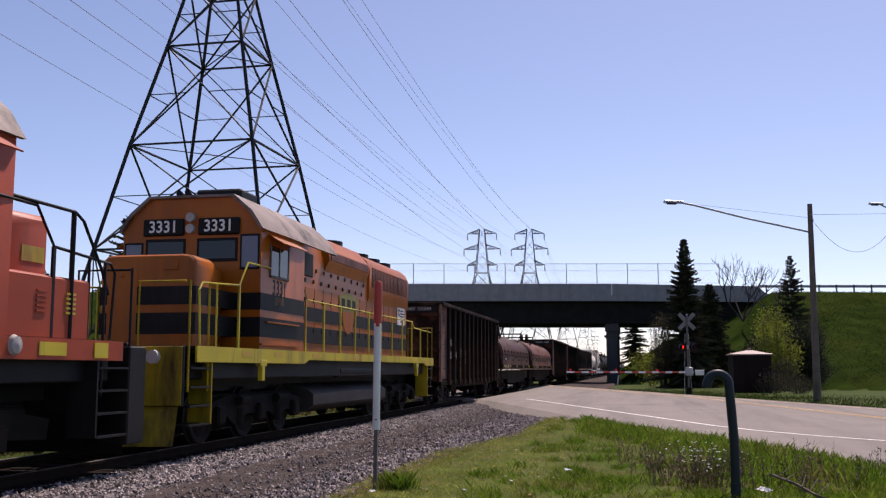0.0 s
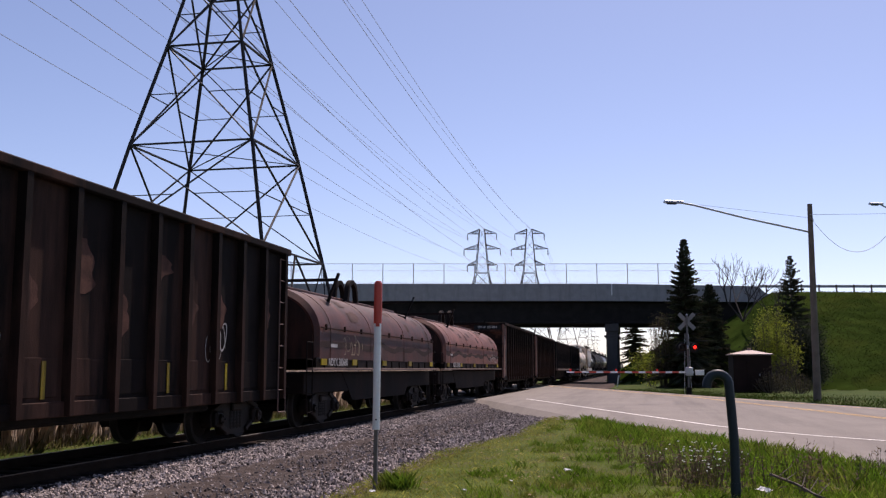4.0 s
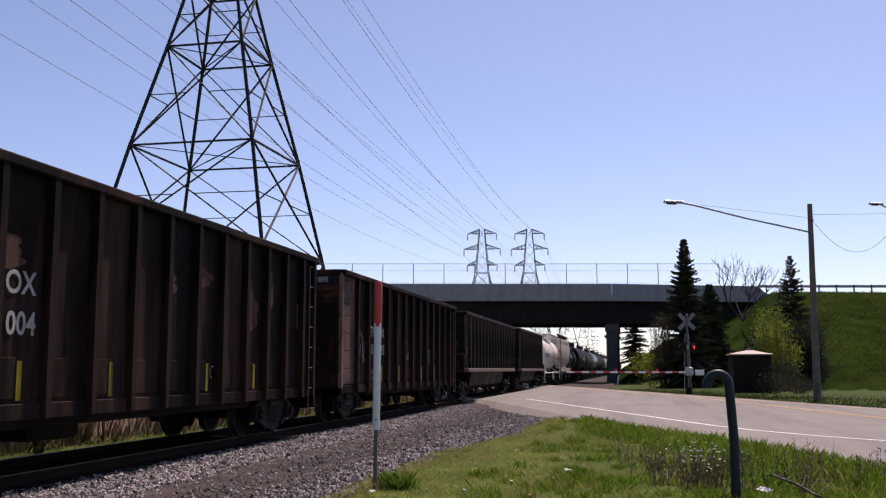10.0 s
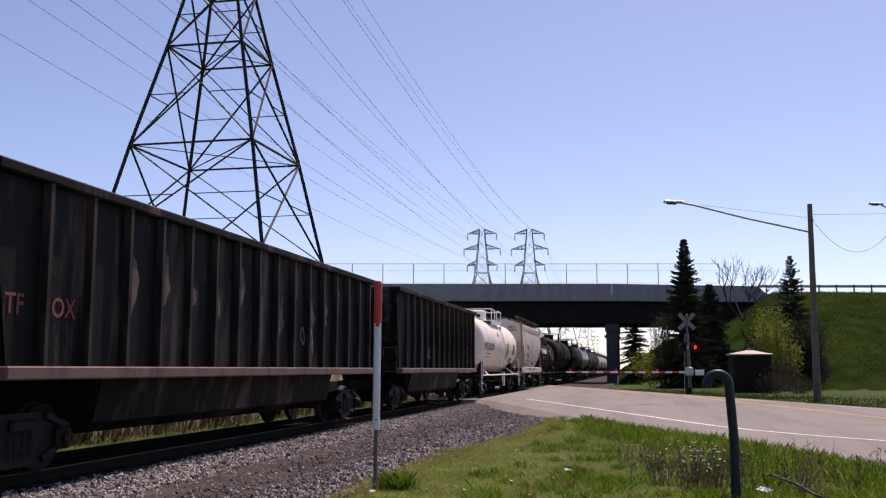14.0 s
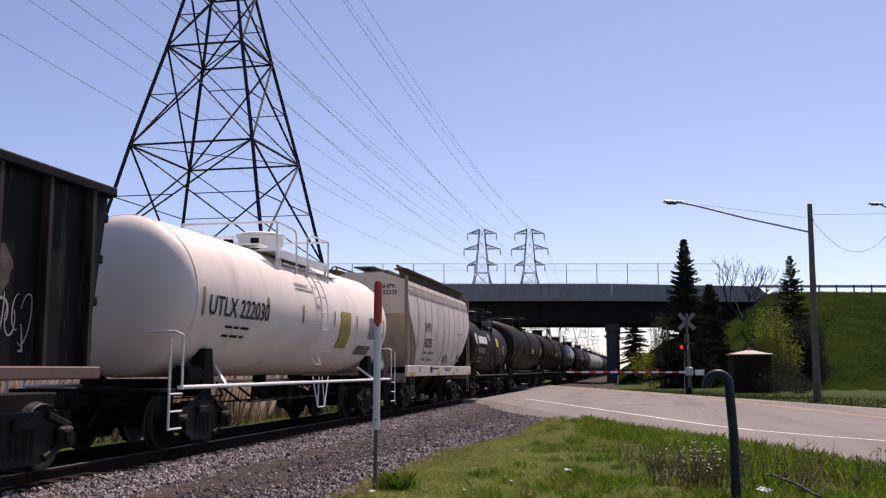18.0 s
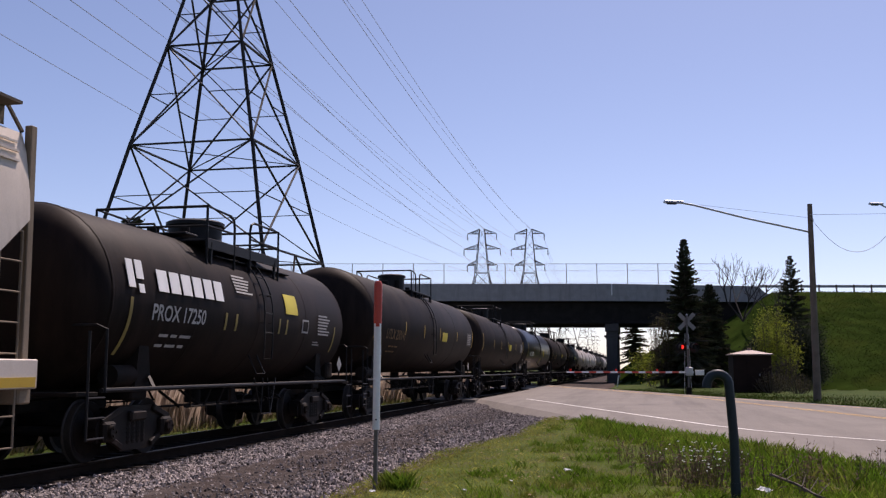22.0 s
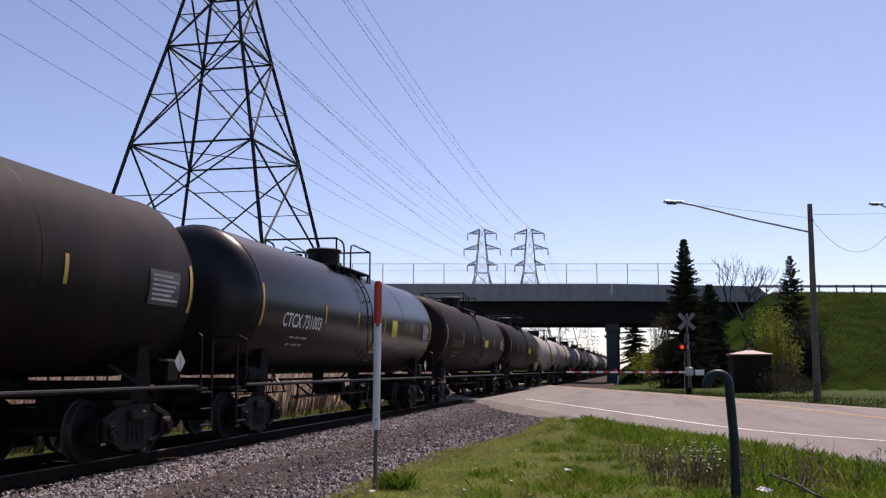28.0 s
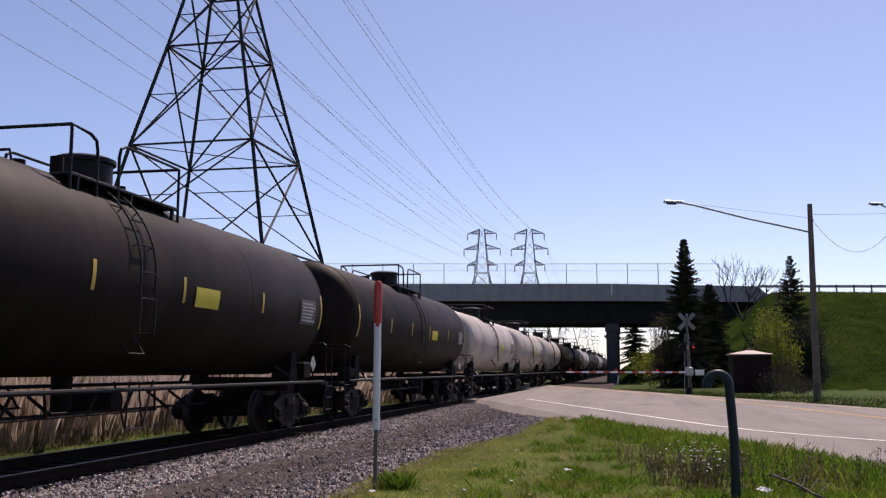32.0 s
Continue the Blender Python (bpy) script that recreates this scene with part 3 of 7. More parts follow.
def build_pylon(detail=1.0, thick=1.0):
    t = thing("transmission_tower", "tall dark steel lattice transmission tower with crossarms", "transmission tower", group="transmission towers")
    cor = ((1, 1), (-1, 1), (-1, -1), (1, -1))

    def p(c, z):
        a = tower_half(z)
        return Vector((c[0] * a, c[1] * a, z))
    for c in cor:
        g = Geo()
        for z0, z1, w in ((-0.5, 10.35, 0.14), (10.35, 14.72, 0.14), (14.72, 17.6, 0.13), (17.6, 25.0, 0.12)):
            a, b = p(c, z0), p(c, z1)
            w *= thick
            g.bar(a, b, w, 0.03 * thick + 0.015)
            g.bar(a, b, 0.03 * thick + 0.015, w)
        part("leg", g, M_LATTICE, t, smooth=0)
    rings = [-0.3, 6.02, 10.35, 14.72, 17.6]
    levels = rings + [17.6 + 1.85 * i for i in range(1, 5)]
    br_ = Geo()
    hz = Geo()
    w1, w2 = 0.078 * thick, 0.05 * thick
    for k in range(4):
        a, b = cor[k], cor[(k + 1) % 4]
        for i in range(len(levels) - 1):
            z0, z1 = levels[i], levels[i + 1]
            if i < 4:
                # K bracing from the lower corners to the middle of the upper ring, with sub-members
                mid = (p(a, z1) + p(b, z1)) / 2
                for c in (a, b):
                    q = p(c, z0)
                    br_.bar(q, p(a if c is b else b, z1), w1, w1 * 0.6) if i != 0 else br_.bar(q, mid, w1, w1 * 0.6)
                    zm = (z0 + z1) / 2
                    half = (q + (mid if i == 0 else p(a if c is b else b, z1))) / 2
                    br_.bar(p(c, zm), half, w2, w2 * 0.6)
                    if i == 0:
                        br_.bar(p(c, z1), half, w2, w2 * 0.6)
                hz.bar(p(a, z1), p(b, z1), w1 * 1.25, w1 * 0.8)
            else:
                br_.bar(p(a, z0), p(b, z1), w2, w2 * 0.6)
                br_.bar(p(b, z0), p(a, z1), w2, w2 * 0.6)
    for z in rings[1:]:
        br_.bar(p(cor[0], z), p(cor[2], z), w2, w2 * 0.6)
        br_.bar(p(cor[1], z), p(cor[3], z), w2, w2 * 0.6)
    each("brace", br_, M_LATTICE, t, smooth=0)
    each("ring_beam", hz, M_LATTICE, t, smooth=0)
    for z, r in ARMS:
        for sx in (-1, 1):
            g = Geo()
            tip = Vector((sx * r, 0, z))
            for sy in (-1, 1):
                a0, a1 = tower_half(z), tower_half(z + 0.75)
                lo, up = Vector((sx * a0, sy * a0, z)), Vector((sx * a1, sy * a1, z + 0.75))
                g.bar(lo, tip, 0.09 * thick)
                g.bar(up, tip, 0.09 * thick)
                for f in (0.3, 0.6):
                    g.bar(lo.lerp(tip, f), up.lerp(tip, f), 0.05 * thick)
                    g.bar(lo.lerp(tip, f), up.lerp(tip, max(0, f - 0.3)), 0.05 * thick)
            arm = part("crossarm", g, M_LATTICE, t, smooth=0)
            ins = Geo().rod(tip, tip - Vector((0, 0, 0.15)), 0.04 * thick)
            for j in range(6):
                zz = tip.z - 0.15 - j * 0.16
                ins.rod((tip.x, tip.y, zz), (tip.x, tip.y, zz - 0.12), 0.13 * thick, 0.05 * thick, 8)
            part("insulator", ins, M_BLACK, arm, "dark insulator string")
    return t


LINE_A = [(-17.3, 38.27), (-17.6, 163.0), (-20.5, 288.0), (-23, 415.0), (-26, 540.0), (-30, 700.0)]
LINE_B = [(-25.0, 8.0), (-25.4, 161.5), (-29, 300.0), (-33, 440.0)]
first = build_pylon()
first.matrix_basis = pose(*LINE_A[0], 0, 0, 0, -0.7)
thin = build_pylon(thick=0.9)
thin.matrix_basis = pose(*LINE_A[1], -0.3, 0, 0, 2)
for x, y in LINE_A[2:] + LINE_B[1:]:
    copy_thing(thin, pose(x, y, -0.3, 0, 0, 2))
copy_thing(first, pose(*LINE_B[0], -0.1, 0, 0, 3))


def wire(a, b, sag, r=0.022, label="thin overhead power cable between towers"):
    a, b = Vector(a), Vector(b)
    pts = [a.lerp(b, i / 40) - Vector((0, 0, 4 * sag * (i / 40) * (1 - i / 40))) for i in range(41)]
    w = part("power_cable", Geo().pipe(pts, r, 4), M_WIRE)
    return tagged(w, label, "power cable", "power cables")


for line in (LINE_A, LINE_B):
    for i in range(min(3, len(line) - 1)):
        (x0, y0), (x1, y1) = line[i], line[i + 1]
        for z, r in ARMS:
            for s in (-1, 1):
                wire((x0 + s * r, y0, z - 1.2), (x1 + s * r, y1, z - 1.2), 2.2 + 0.3 * rnd.random(), 0.015 if i == 0 else 0.02)
        wire((x0, y0, 25.0), (x1, y1, 25.0), 1.6, 0.013 if i == 0 else 0.018)
# the spans that come from behind the camera
for (x, y) in (LINE_A[0], LINE_B[0]):
    for z, r in ARMS:
        for s in (-1, 1):
            wire((x + s * r, y, z - 1.2), (x + s * r, y - 125, z - 1.2), 2.3, 0.017)


# ---- trees and shrubs ----
def build_conifer(height, spread, mat_leaf, seed, label, bare=0.06, density=1.0, taper=1.0, needle=1.0):
    r = random.Random(seed)
    t = thing("conifer_tree", label, "tree", group="conifers")
    part("trunk", Geo().rod((0, 0, -0.5), (0, 0, height * 0.97), height * 0.018, 0.02, 8), M_BARK, t)
    g, lim = Geo(), Geo()
    z = height * bare
    while z < height * 0.985:
        f = (z - height * bare) / (height * (1 - bare))
        reach = spread * (1 - f) ** taper * r.uniform(0.6, 1.15) + 0.1
        n = max(4, int((9 - 4 * f) * density))
        a0 = r.uniform(0, 6.28)
        for i in range(n):
            a = a0 + 6.283 * i / n + r.uniform(-0.3, 0.3)
            ln = reach * r.uniform(0.6, 1.1)
            droop = -0.3 + 0.75 * f + r.uniform(-0.18, 0.18)
            d = Vector((math.cos(a), math.sin(a), droop)).normalized()
            p0 = Vector((0, 0, z))
            tip = p0 + d * ln
            if r.random() < 0.12:
                continue
            lim.rod(p0, tip, 0.02 + 0.012 * ln, 0.006, 3, False)
            k = max(3, int(ln * 8))
            side = Vector((-math.sin(a), math.cos(a), 0))
            for j in range(k):
                q = p0.lerp(tip, (j + 0.6) / k)
                w = needle * min(0.12 + 0.2 * ln * (1 - j / k), 0.1 + 0.5 * ln) * r.uniform(0.5, 1.25)
                for s in (-1, 1):
                    e = q + side * s * w + d * w * 0.7 + Vector((0, 0, r.uniform(-0.18, 0.05)))
                    b = 0.03 + 0.04 * r.random()
                    up = Vector((0, 0, 1))
                    m_ = (q + e) / 2
                    g.add([q, m_ + d * b - up * 0.05, e, m_ - d * b - up * 0.09], [(0, 1, 2), (0, 2, 3)])
                    g.add([q, m_ + up * b, e, m_ - up * (b + 0.08)], [(0, 1, 2), (0, 2, 3)])
        z += height * 0.022 / density ** 0.5 * (1.25 - 0.5 * f)
    tagged(part("limbwork", lim, M_BARK, t), kind="stuff")
    tagged(part("crown", g, mat_leaf, t, smooth=0), kind="stuff")
    return t


def branches(r, g, p, d, length, rad, depth, tips, spread=0.6, up=0.25):
    q = p + d * length
    g.rod(p, q, rad, rad * 0.65, 5 if rad > 0.03 else 3, False)
    if depth == 0:
        tips.append(q)
        return
    tips.append(p.lerp(q, 0.6))
    for i in range(r.choice((2, 3, 3))):
        e = (d + Vector((r.uniform(-1, 1), r.uniform(-1, 1), r.uniform(-0.5, 1))) * spread + Vector((0, 0, up))).normalized()
        branches(r, g, q if i else p.lerp(q, r.uniform(0.6, 1)), e, length * r.uniform(0.6, 0.85), rad * 0.62, depth - 1, tips, spread, up)


def build_shrub(height, seed, mat_leaf, label, leaves=14, size=0.1, name="shrub", stems=5, wide=0.5, cat="shrub", puff=0.35):
    r = random.Random(seed)
    t = thing(name, label, cat)
    g, tips = Geo(), []
    for i in range(stems):
        a = 6.283 * i / stems + r.uniform(-0.4, 0.4)
        d = Vector((math.cos(a) * wide, math.sin(a) * wide, 1)).normalized()
        branches(r, g, Vector((0, 0, -0.3)), d, height * 0.3, 0.022 * height * (0.5 if leaves else 0.55), 3 if leaves else 4, tips, 0.6 if leaves else 0.8, 0.25 if leaves else 0.12)
    tagged(part("branchwork", g, M_BARK if leaves else M_GREY_TWIG, t), kind="stuff")
    if leaves:
        lf = Geo()
        for p in tips:
            for k in range(leaves):
                c = p + Vector((r.gauss(0, puff), r.gauss(0, puff), r.gauss(0, puff * 0.8)))
                u = Vector((r.uniform(-1, 1), r.uniform(-1, 1), r.uniform(-1, 1))).normalized() * size * r.uniform(0.6, 1.3)
                w = u.orthogonal().normalized() * size * 0.45
                lf.add([c - u, c + w, c + u, c - w], [(0, 1, 2, 3)])
        tagged(part("foliage", lf, mat_leaf, t, smooth=0), kind="stuff")
    return t


def build_bush(height, radius, mat_leaf, label, seed, stems, leaves, size):
    """Many thin stems that fan out from the foot, with leaves round their upper parts."""
    r = random.Random(seed)
    t = thing("shrub", label, "shrub")
    g, lf = Geo(), Geo()
    for i in range(stems):
        a, z = r.uniform(0, 6.283), height * r.uniform(0.3, 1.0)
        k = radius * math.sqrt(max(0.02, 1 - ((z / height - 0.5) / 0.53) ** 2)) * r.uniform(0.3, 1.0)
        tip = Vector((math.cos(a) * k, math.sin(a) * k, z))
        foot = Vector((math.cos(a) * k * 0.25, math.sin(a) * k * 0.25, -0.2))
        knee = foot.lerp(tip, 0.5) + Vector((math.cos(a), math.sin(a), 0)) * 0.1 * radius
        g.pipe([foot, knee, tip], 0.014, 4)
        for j in range(leaves):
            c = knee.lerp(tip, r.uniform(0.0, 1.05)) + Vector((r.gauss(0, 0.16), r.gauss(0, 0.16), r.gauss(0, 0.16))) * radius * 0.9
            u = Vector((r.uniform(-1, 1), r.uniform(-1, 1), r.uniform(-1, 1))).normalized() * size * r.uniform(0.5, 1.3)
            w = u.orthogonal().normalized() * size * 0.45
            lf.add([c - u, c + w, c + u, c - w], [(0, 1, 2, 3)])
    tagged(part("branchwork", g, M_BARK, t), kind="stuff")
    tagged(part("foliage", lf, mat_leaf, t, smooth=0), kind="stuff")
    return t


def place(t, x, y, rz=0, z=None, s=1.0):
    t.matrix_basis = pose(x, y, ground_z(x, y) if z is None else z, 0, 0, rz)
    return t


place(build_conifer(13.45, 3.7, M_CONIFER, 3, "tall dark green spruce beside the crossing", 0.02, 1.35, 0.85, 1.1), 4.15, 90.5)
place(build_conifer(12.2, 4.2, M_CONIFER, 4, "dark green spruce with an uneven crown on the bank", 0.05, 0.85, 0.95, 1.1), 14.0, 96, 40, z=-0.1)
place(build_conifer(8.4, 2.7, M_CONIFER, 5, "small spruce beyond the overpass", 0.03, 0.8), -0.6, 134, 0)
place(build_conifer(12.8, 3.2, M_CONIFER, 6, "pine behind the power line", 0.1, 1.0, 0.5, 1.3), -36.5, 66, 10)
place(build_conifer(10.7, 3.0, M_CONIFER, 8, "pine behind the power line", 0.1, 1.0, 0.5, 1.3), -31.0, 68, 70)
place(build_conifer(9.0, 2.8, M_CONIFER, 9, "pine behind the power line", 0.1, 1.0, 0.5, 1.3), -42.0, 62, 120)
place(build_conifer(8.6, 3.0, M_CONIFER, 11, "shorter dark spruce behind the tall one", 0.03, 1.3, 0.8, 1.2), 6.6, 95.5, 20)
place(build_bush(5.4, 2.2, M_DARKBUSH, "dark dense evergreen bush at the foot of the bank", 12, 80, 170, 0.1), 12.6, 81.5)
place(build_bush(6.4, 1.6, M_BROWNBUSH, "brown budding bush behind the crossing signal", 18, 70, 60, 0.09), 2.1, 89.5)
place(build_bush(2.6, 1.5, M_BROWNBUSH, "low brown twiggy bush beside the signal cabinet", 19, 50, 22, 0.08), 10.6, 76.5)
place(build_bush(6.2, 1.9, M_BUSH, "fresh yellow-green leafing bush", 13, 90, 70, 0.1), 10.1, 79)
place(build_bush(4.2, 1.7, M_DARKBUSH, "dark dense evergreen bush at the foot of the bank", 29, 60, 150, 0.1), 9.2, 80.5)
place(build_bush(1.5, 1.3, M_BROWNBUSH, "low brown twiggy bush beside the signal cabinet", 27, 60, 14, 0.06), 8.4, 67.6)
place(build_bush(1.2, 1.2, M_BROWNBUSH, "low brown twiggy bush beside the signal cabinet", 28, 50, 12, 0.06), 9.9, 66.4)
place(build_shrub(4.2, 14, M_BUSH, "yellow-green bush beyond the gate", 9, 0.12, wide=0.6, puff=0.4), 1.2, 97)
place(build_shrub(8.6, 15, None, "leafless tree with thin grey branches", 0, name="bare_tree", stems=4, wide=0.75, cat="tree"), 10.6, 106, z=6.6)
place(build_shrub(6.0, 16, None, "leafless tree with thin grey branches", 0, name="bare_tree", stems=4, wide=0.6, cat="tree"), 14.0, 108, z=6.5)


# ---- grass, weeds, stones ----
def tufts(name, label, mat_, region, count, h, w, lean=0.35, seed=1, cat="grass"):
    """Grass blades as single triangles; region(r) gives a place and a height factor."""
    r = random.Random(seed)
    g = Geo()
    for _ in range(count):
        p = region(r)
        if not p:
            continue
        x, y, f = p
        z = ground_z(x, y) - 0.02
        a = r.uniform(0, 6.283)
        hh = h * f * r.uniform(0.5, 1.3)
        lx, ly = r.gauss(0, lean) * hh, r.gauss(0, lean) * hh
        ww = w * r.uniform(0.6, 1.4)
        cx, cy = math.cos(a) * ww, math.sin(a) * ww
        g.v += [(x - cx, y - cy, z), (x + cx, y + cy, z), (x + lx * 0.4 + cx * 0.6, y + ly * 0.4 + cy * 0.6, z + hh * 0.6), (x + lx, y + ly, z + hh)]
        n = len(g.v)
        g.f += [(n - 4, n - 3, n - 2), (n - 4, n - 2, n - 1)]
        g.m += [0, 0]
    ob = part(name, g, mat_, smooth=0)
    return tagged(ob, label, cat, kind="stuff")


def on_road(x, y, pad=0.0):
    d = (Vector((x, y, 0)) - ROAD_P).dot(-ROAD_N)
    return -2.3 - pad < d < 10.3 + pad


def near_lawn(r):
    y = 8 + 30 * r.random() ** 1.7
    x = r.uniform(-3.7, 3.5 + 0.42 * y)
    if x < lawn_edge(y) + 0.3 * r.random() ** 2 or on_road(x, y, -0.15):
        return None
    n = noise.noise((x * 0.7, y * 0.7, 2))
    if mown(x, y) > r.random():
        return None
    far = smooth(0.2, 1.6, x + 0.25 * n)
    return x, y, 0.7 + 0.8 * max(0, n) + 1.0 * far * r.random()


def mown(x, y):
    """How far the lawn is short and yellowish: a strip along the ballast."""
    return 1 - smooth(-2.9, -0.9, x + 0.9 * noise.noise((x * 0.5, y * 0.35, 7)))


def mown_lawn(r):
    y = 8 + 30 * r.random() ** 1.7
    x = r.uniform(-3.8, 0.5)
    if x < lawn_edge(y) - 0.05 + 0.3 * r.random() ** 2 or on_road(x, y, -0.15) or mown(x, y) < r.random():
        return None
    return x, y, 0.6 + 0.6 * r.random()


def road_verge(r):
    s = r.uniform(-30, 14)
    w = -2.3 - abs(r.gauss(0, 0.8)) + 0.5 * smooth(-8, -14, s)
    x, y, _ = road_pt(s, w, 0)
    return (x, y, 1.0 + 0.8 * r.random()) if x > -1.5 else None


def far_verge(r):
    s = r.uniform(-40, 45)
    w = 10.2 + abs(r.gauss(0, 4))
    x, y, _ = road_pt(s, w, 0)
    return (x, y, 1.0) if x > -4 else None


def beyond_track(r):
    y = r.uniform(10, 70)
    x = TX - 2.7 - abs(r.gauss(0, 1.0))
    return x, y, 1.0


def reeds(r):
    y = r.uniform(10, 75)
    x = TX - 2.9 - 6.5 * r.random() ** 1.3
    return x, y, 0.7 + 0.6 * noise.noise((x * 0.3, y * 0.3, 9)) + 0.3


def slope(r):
    s, d = r.uniform(18, 70), -r.uniform(0, 40)
    p = BR_O + BR_R * s + BR_F * d
    return (p.x, p.y, 1.0) if bank(p.x, p.y) > 0.2 else None


tufts("lawn_grass", "short spring-green grass with yellowish patches", M_GRASS, near_lawn, 220000, 0.06, 0.0028, 0.4)
tufts("mown_grass", "short yellowish mown grass beside the ballast", M_MOWN, mown_lawn, 80000, 0.05, 0.0032, 0.7, seed=14)
CLUMPS = [(rnd.uniform(-3.3, 11), 8.5 + 26 * rnd.random() ** 1.5, rnd.uniform(0.04, 0.16)) for _ in range(900)]


def lawn_clumps(r):
    x, y, k = CLUMPS[r.randrange(len(CLUMPS))]
    x, y = x + r.gauss(0, k), y + r.gauss(0, k)
    if x < lawn_edge(y) or on_road(x, y, -0.15):
        return None
    return (x, y, 0.8 + 4 * k) if mown(x, y) < 0.6 else None


def by_the_post(r):
    return -2.9 + r.gauss(0, 0.1), 11.75 + r.gauss(0, 0.1), 1.0


tufts("lawn_clumps", "clumps of longer spring grass in the lawn", M_LONGGRASS, lawn_clumps, 90000, 0.085, 0.003, 0.38, seed=12)
tufts("grass_tuft", "dark green tuft of grass beside the marker post", M_LONGGRASS, by_the_post, 420, 0.2, 0.0045, 0.4, seed=13)
tufts("verge_grass", "longer grass along the road edge", M_LONGGRASS, road_verge, 50000, 0.13, 0.0026, 0.3, seed=2)
tufts("far_verge_grass", "green grass beyond the road", M_VERGE, far_verge, 26000, 0.13, 0.012, seed=3)
tufts("track_verge_grass", "green grass beyond the ballast", M_TRACKGRASS, beyond_track, 16000, 0.22, 0.01, seed=4)
tufts("dry_reeds", "tall pale brown dry grass beyond the track", M_DRYGRASS, reeds, 60000, 1.2, 0.011, 0.15, seed=5)
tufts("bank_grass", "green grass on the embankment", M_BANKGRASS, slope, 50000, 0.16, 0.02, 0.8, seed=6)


def build_weed(seed, h, label="dry-stalked roadside weed with small green leaves", flowers=False):
    r = random.Random(seed)
    t = thing("weed", label, "weed", group="roadside weeds")
    g, lf = Geo(), Geo()
    for i in range(16):
        a, k = r.uniform(0, 6.28), r.uniform(0.05, 0.5)
        p = Vector((r.gauss(0, 0.16), r.gauss(0, 0.16), -0.03))
        q = p + Vector((math.cos(a) * k, math.sin(a) * k, 1)).normalized() * h * r.uniform(0.5, 1.1)
        g.rod(p, q, 0.005, 0.002, 3, False)
        for j in range(6):
            c = p.lerp(q, r.uniform(0.15, 1))
            u = Vector((r.uniform(-1, 1), r.uniform(-1, 1), r.uniform(-0.2, 1))).normalized() * r.uniform(0.02, 0.07)
            w = u.orthogonal().normalized() * 0.012
            lf.add([c, c + u * 0.5 + w, c + u, c + u * 0.5 - w], [(0, 1, 2, 3)])
    if flowers:
        fl = Geo()
        for i in range(26):
            c = Vector((r.gauss(0, 0.2), r.gauss(0, 0.2), h * r.uniform(0.45, 1.05)))
            g.rod((c.x * 0.6, c.y * 0.6, 0), c, 0.003, 0.002, 3, False)
            fl.rod(c, c + Vector((0, 0, 0.012)), 0.006, 0.014, 6)
        tagged(part("flower", fl, M_WHITE, t, "small white flower heads"), kind="stuff")
    tagged(part("stalk", g, M_WEED, t), kind="stuff")
    tagged(part("leaves", lf, M_LONGGRASS if seed == 22 else M_WEED, t, smooth=0), kind="stuff")
    return t


weeds = [build_weed(21, 0.62), build_weed(22, 0.5), build_weed(23, 0.48)]
spots = [(0.35, 13.6), (0.75, 13.2), (0.1, 14.4), (1.35, 14.0), (1.7, 13.4), (0.6, 12.3), (2.1, 13.0), (2.6, 12.6), (3.0, 13.6),
         (1.1, 12.2), (1.5, 12.6), (-0.2, 15.6), (2.3, 14.2), (3.4, 12.9), (1.9, 12.0), (0.2, 12.8), (2.9, 11.9), (3.6, 14.6)]
for i, (x, y) in enumerate(spots):
    if i < 3:
        place(weeds[i], x, y)
    else:
        copy_thing(weeds[i % 3], pose(x, y, ground_z(x, y), 0, 0, rnd.uniform(0, 360)))


for k, (x, y) in enumerate(((0.62, 13.2), (0.8, 12.4), (0.95, 13.6))):
    place(build_weed(41 + k, 0.5, "flowering roadside weed with small white blossoms", True), x, y)


def build_fallen_branch(x, y, rz):
    t = thing("fallen_branch", "bare brown dead branch lying in the grass", "branch", pose(x, y, ground_z(x, y) + 0.05, 0, 0, rz))
    r = random.Random(5)
    part("stem", Geo().pipe([(-0.75, 0, 0.0), (-0.3, 0.05, 0.05), (0.2, 0.0, 0.1), (0.75, 0.06, 0.16)], 0.016, 6), M_BARK, t)
    for i in range(7):
        p = Vector((-0.5 + 0.18 * i, 0.03, 0.04 + 0.02 * i))
        q = p + Vector((0.25, r.choice((-1, 1)) * r.uniform(0.1, 0.3), r.uniform(0.0, 0.12)))
        part("twig", Geo().rod(p, q, 0.007, 0.003, 5), M_BARK, t)


build_fallen_branch(1.75, 11.5, 108)


def dead_leaves():
    r = random.Random(61)
    g = Geo()
    for _ in range(2600):
        y = 8.5 + 18 * r.random() ** 1.4
        x = r.uniform(-3.6, 2.0 + 0.4 * y)
        if x < lawn_edge(y) or on_road(x, y, 0.1) or noise.noise((x * 0.8, y * 0.8, 12)) < 0.05:
            continue
        z, a, k = ground_z(x, y) + r.uniform(0.02, 0.06), r.uniform(0, 6.283), r.uniform(0.012, 0.035)
        u, w = Vector((math.cos(a), math.sin(a), r.uniform(-0.4, 0.4))) * k, Vector((-math.sin(a), math.cos(a), r.uniform(-0.4, 0.4))) * k * 0.6
        c = Vector((x, y, z))
        g.add([c - u, c + w, c + u, c - w], [(0, 1, 2, 3)])
    tagged(part("dead_leaves", g, M_DEADLEAF, smooth=0), "scattered pale brown dead leaves on the lawn", "leaves", kind="stuff")


dead_leaves()


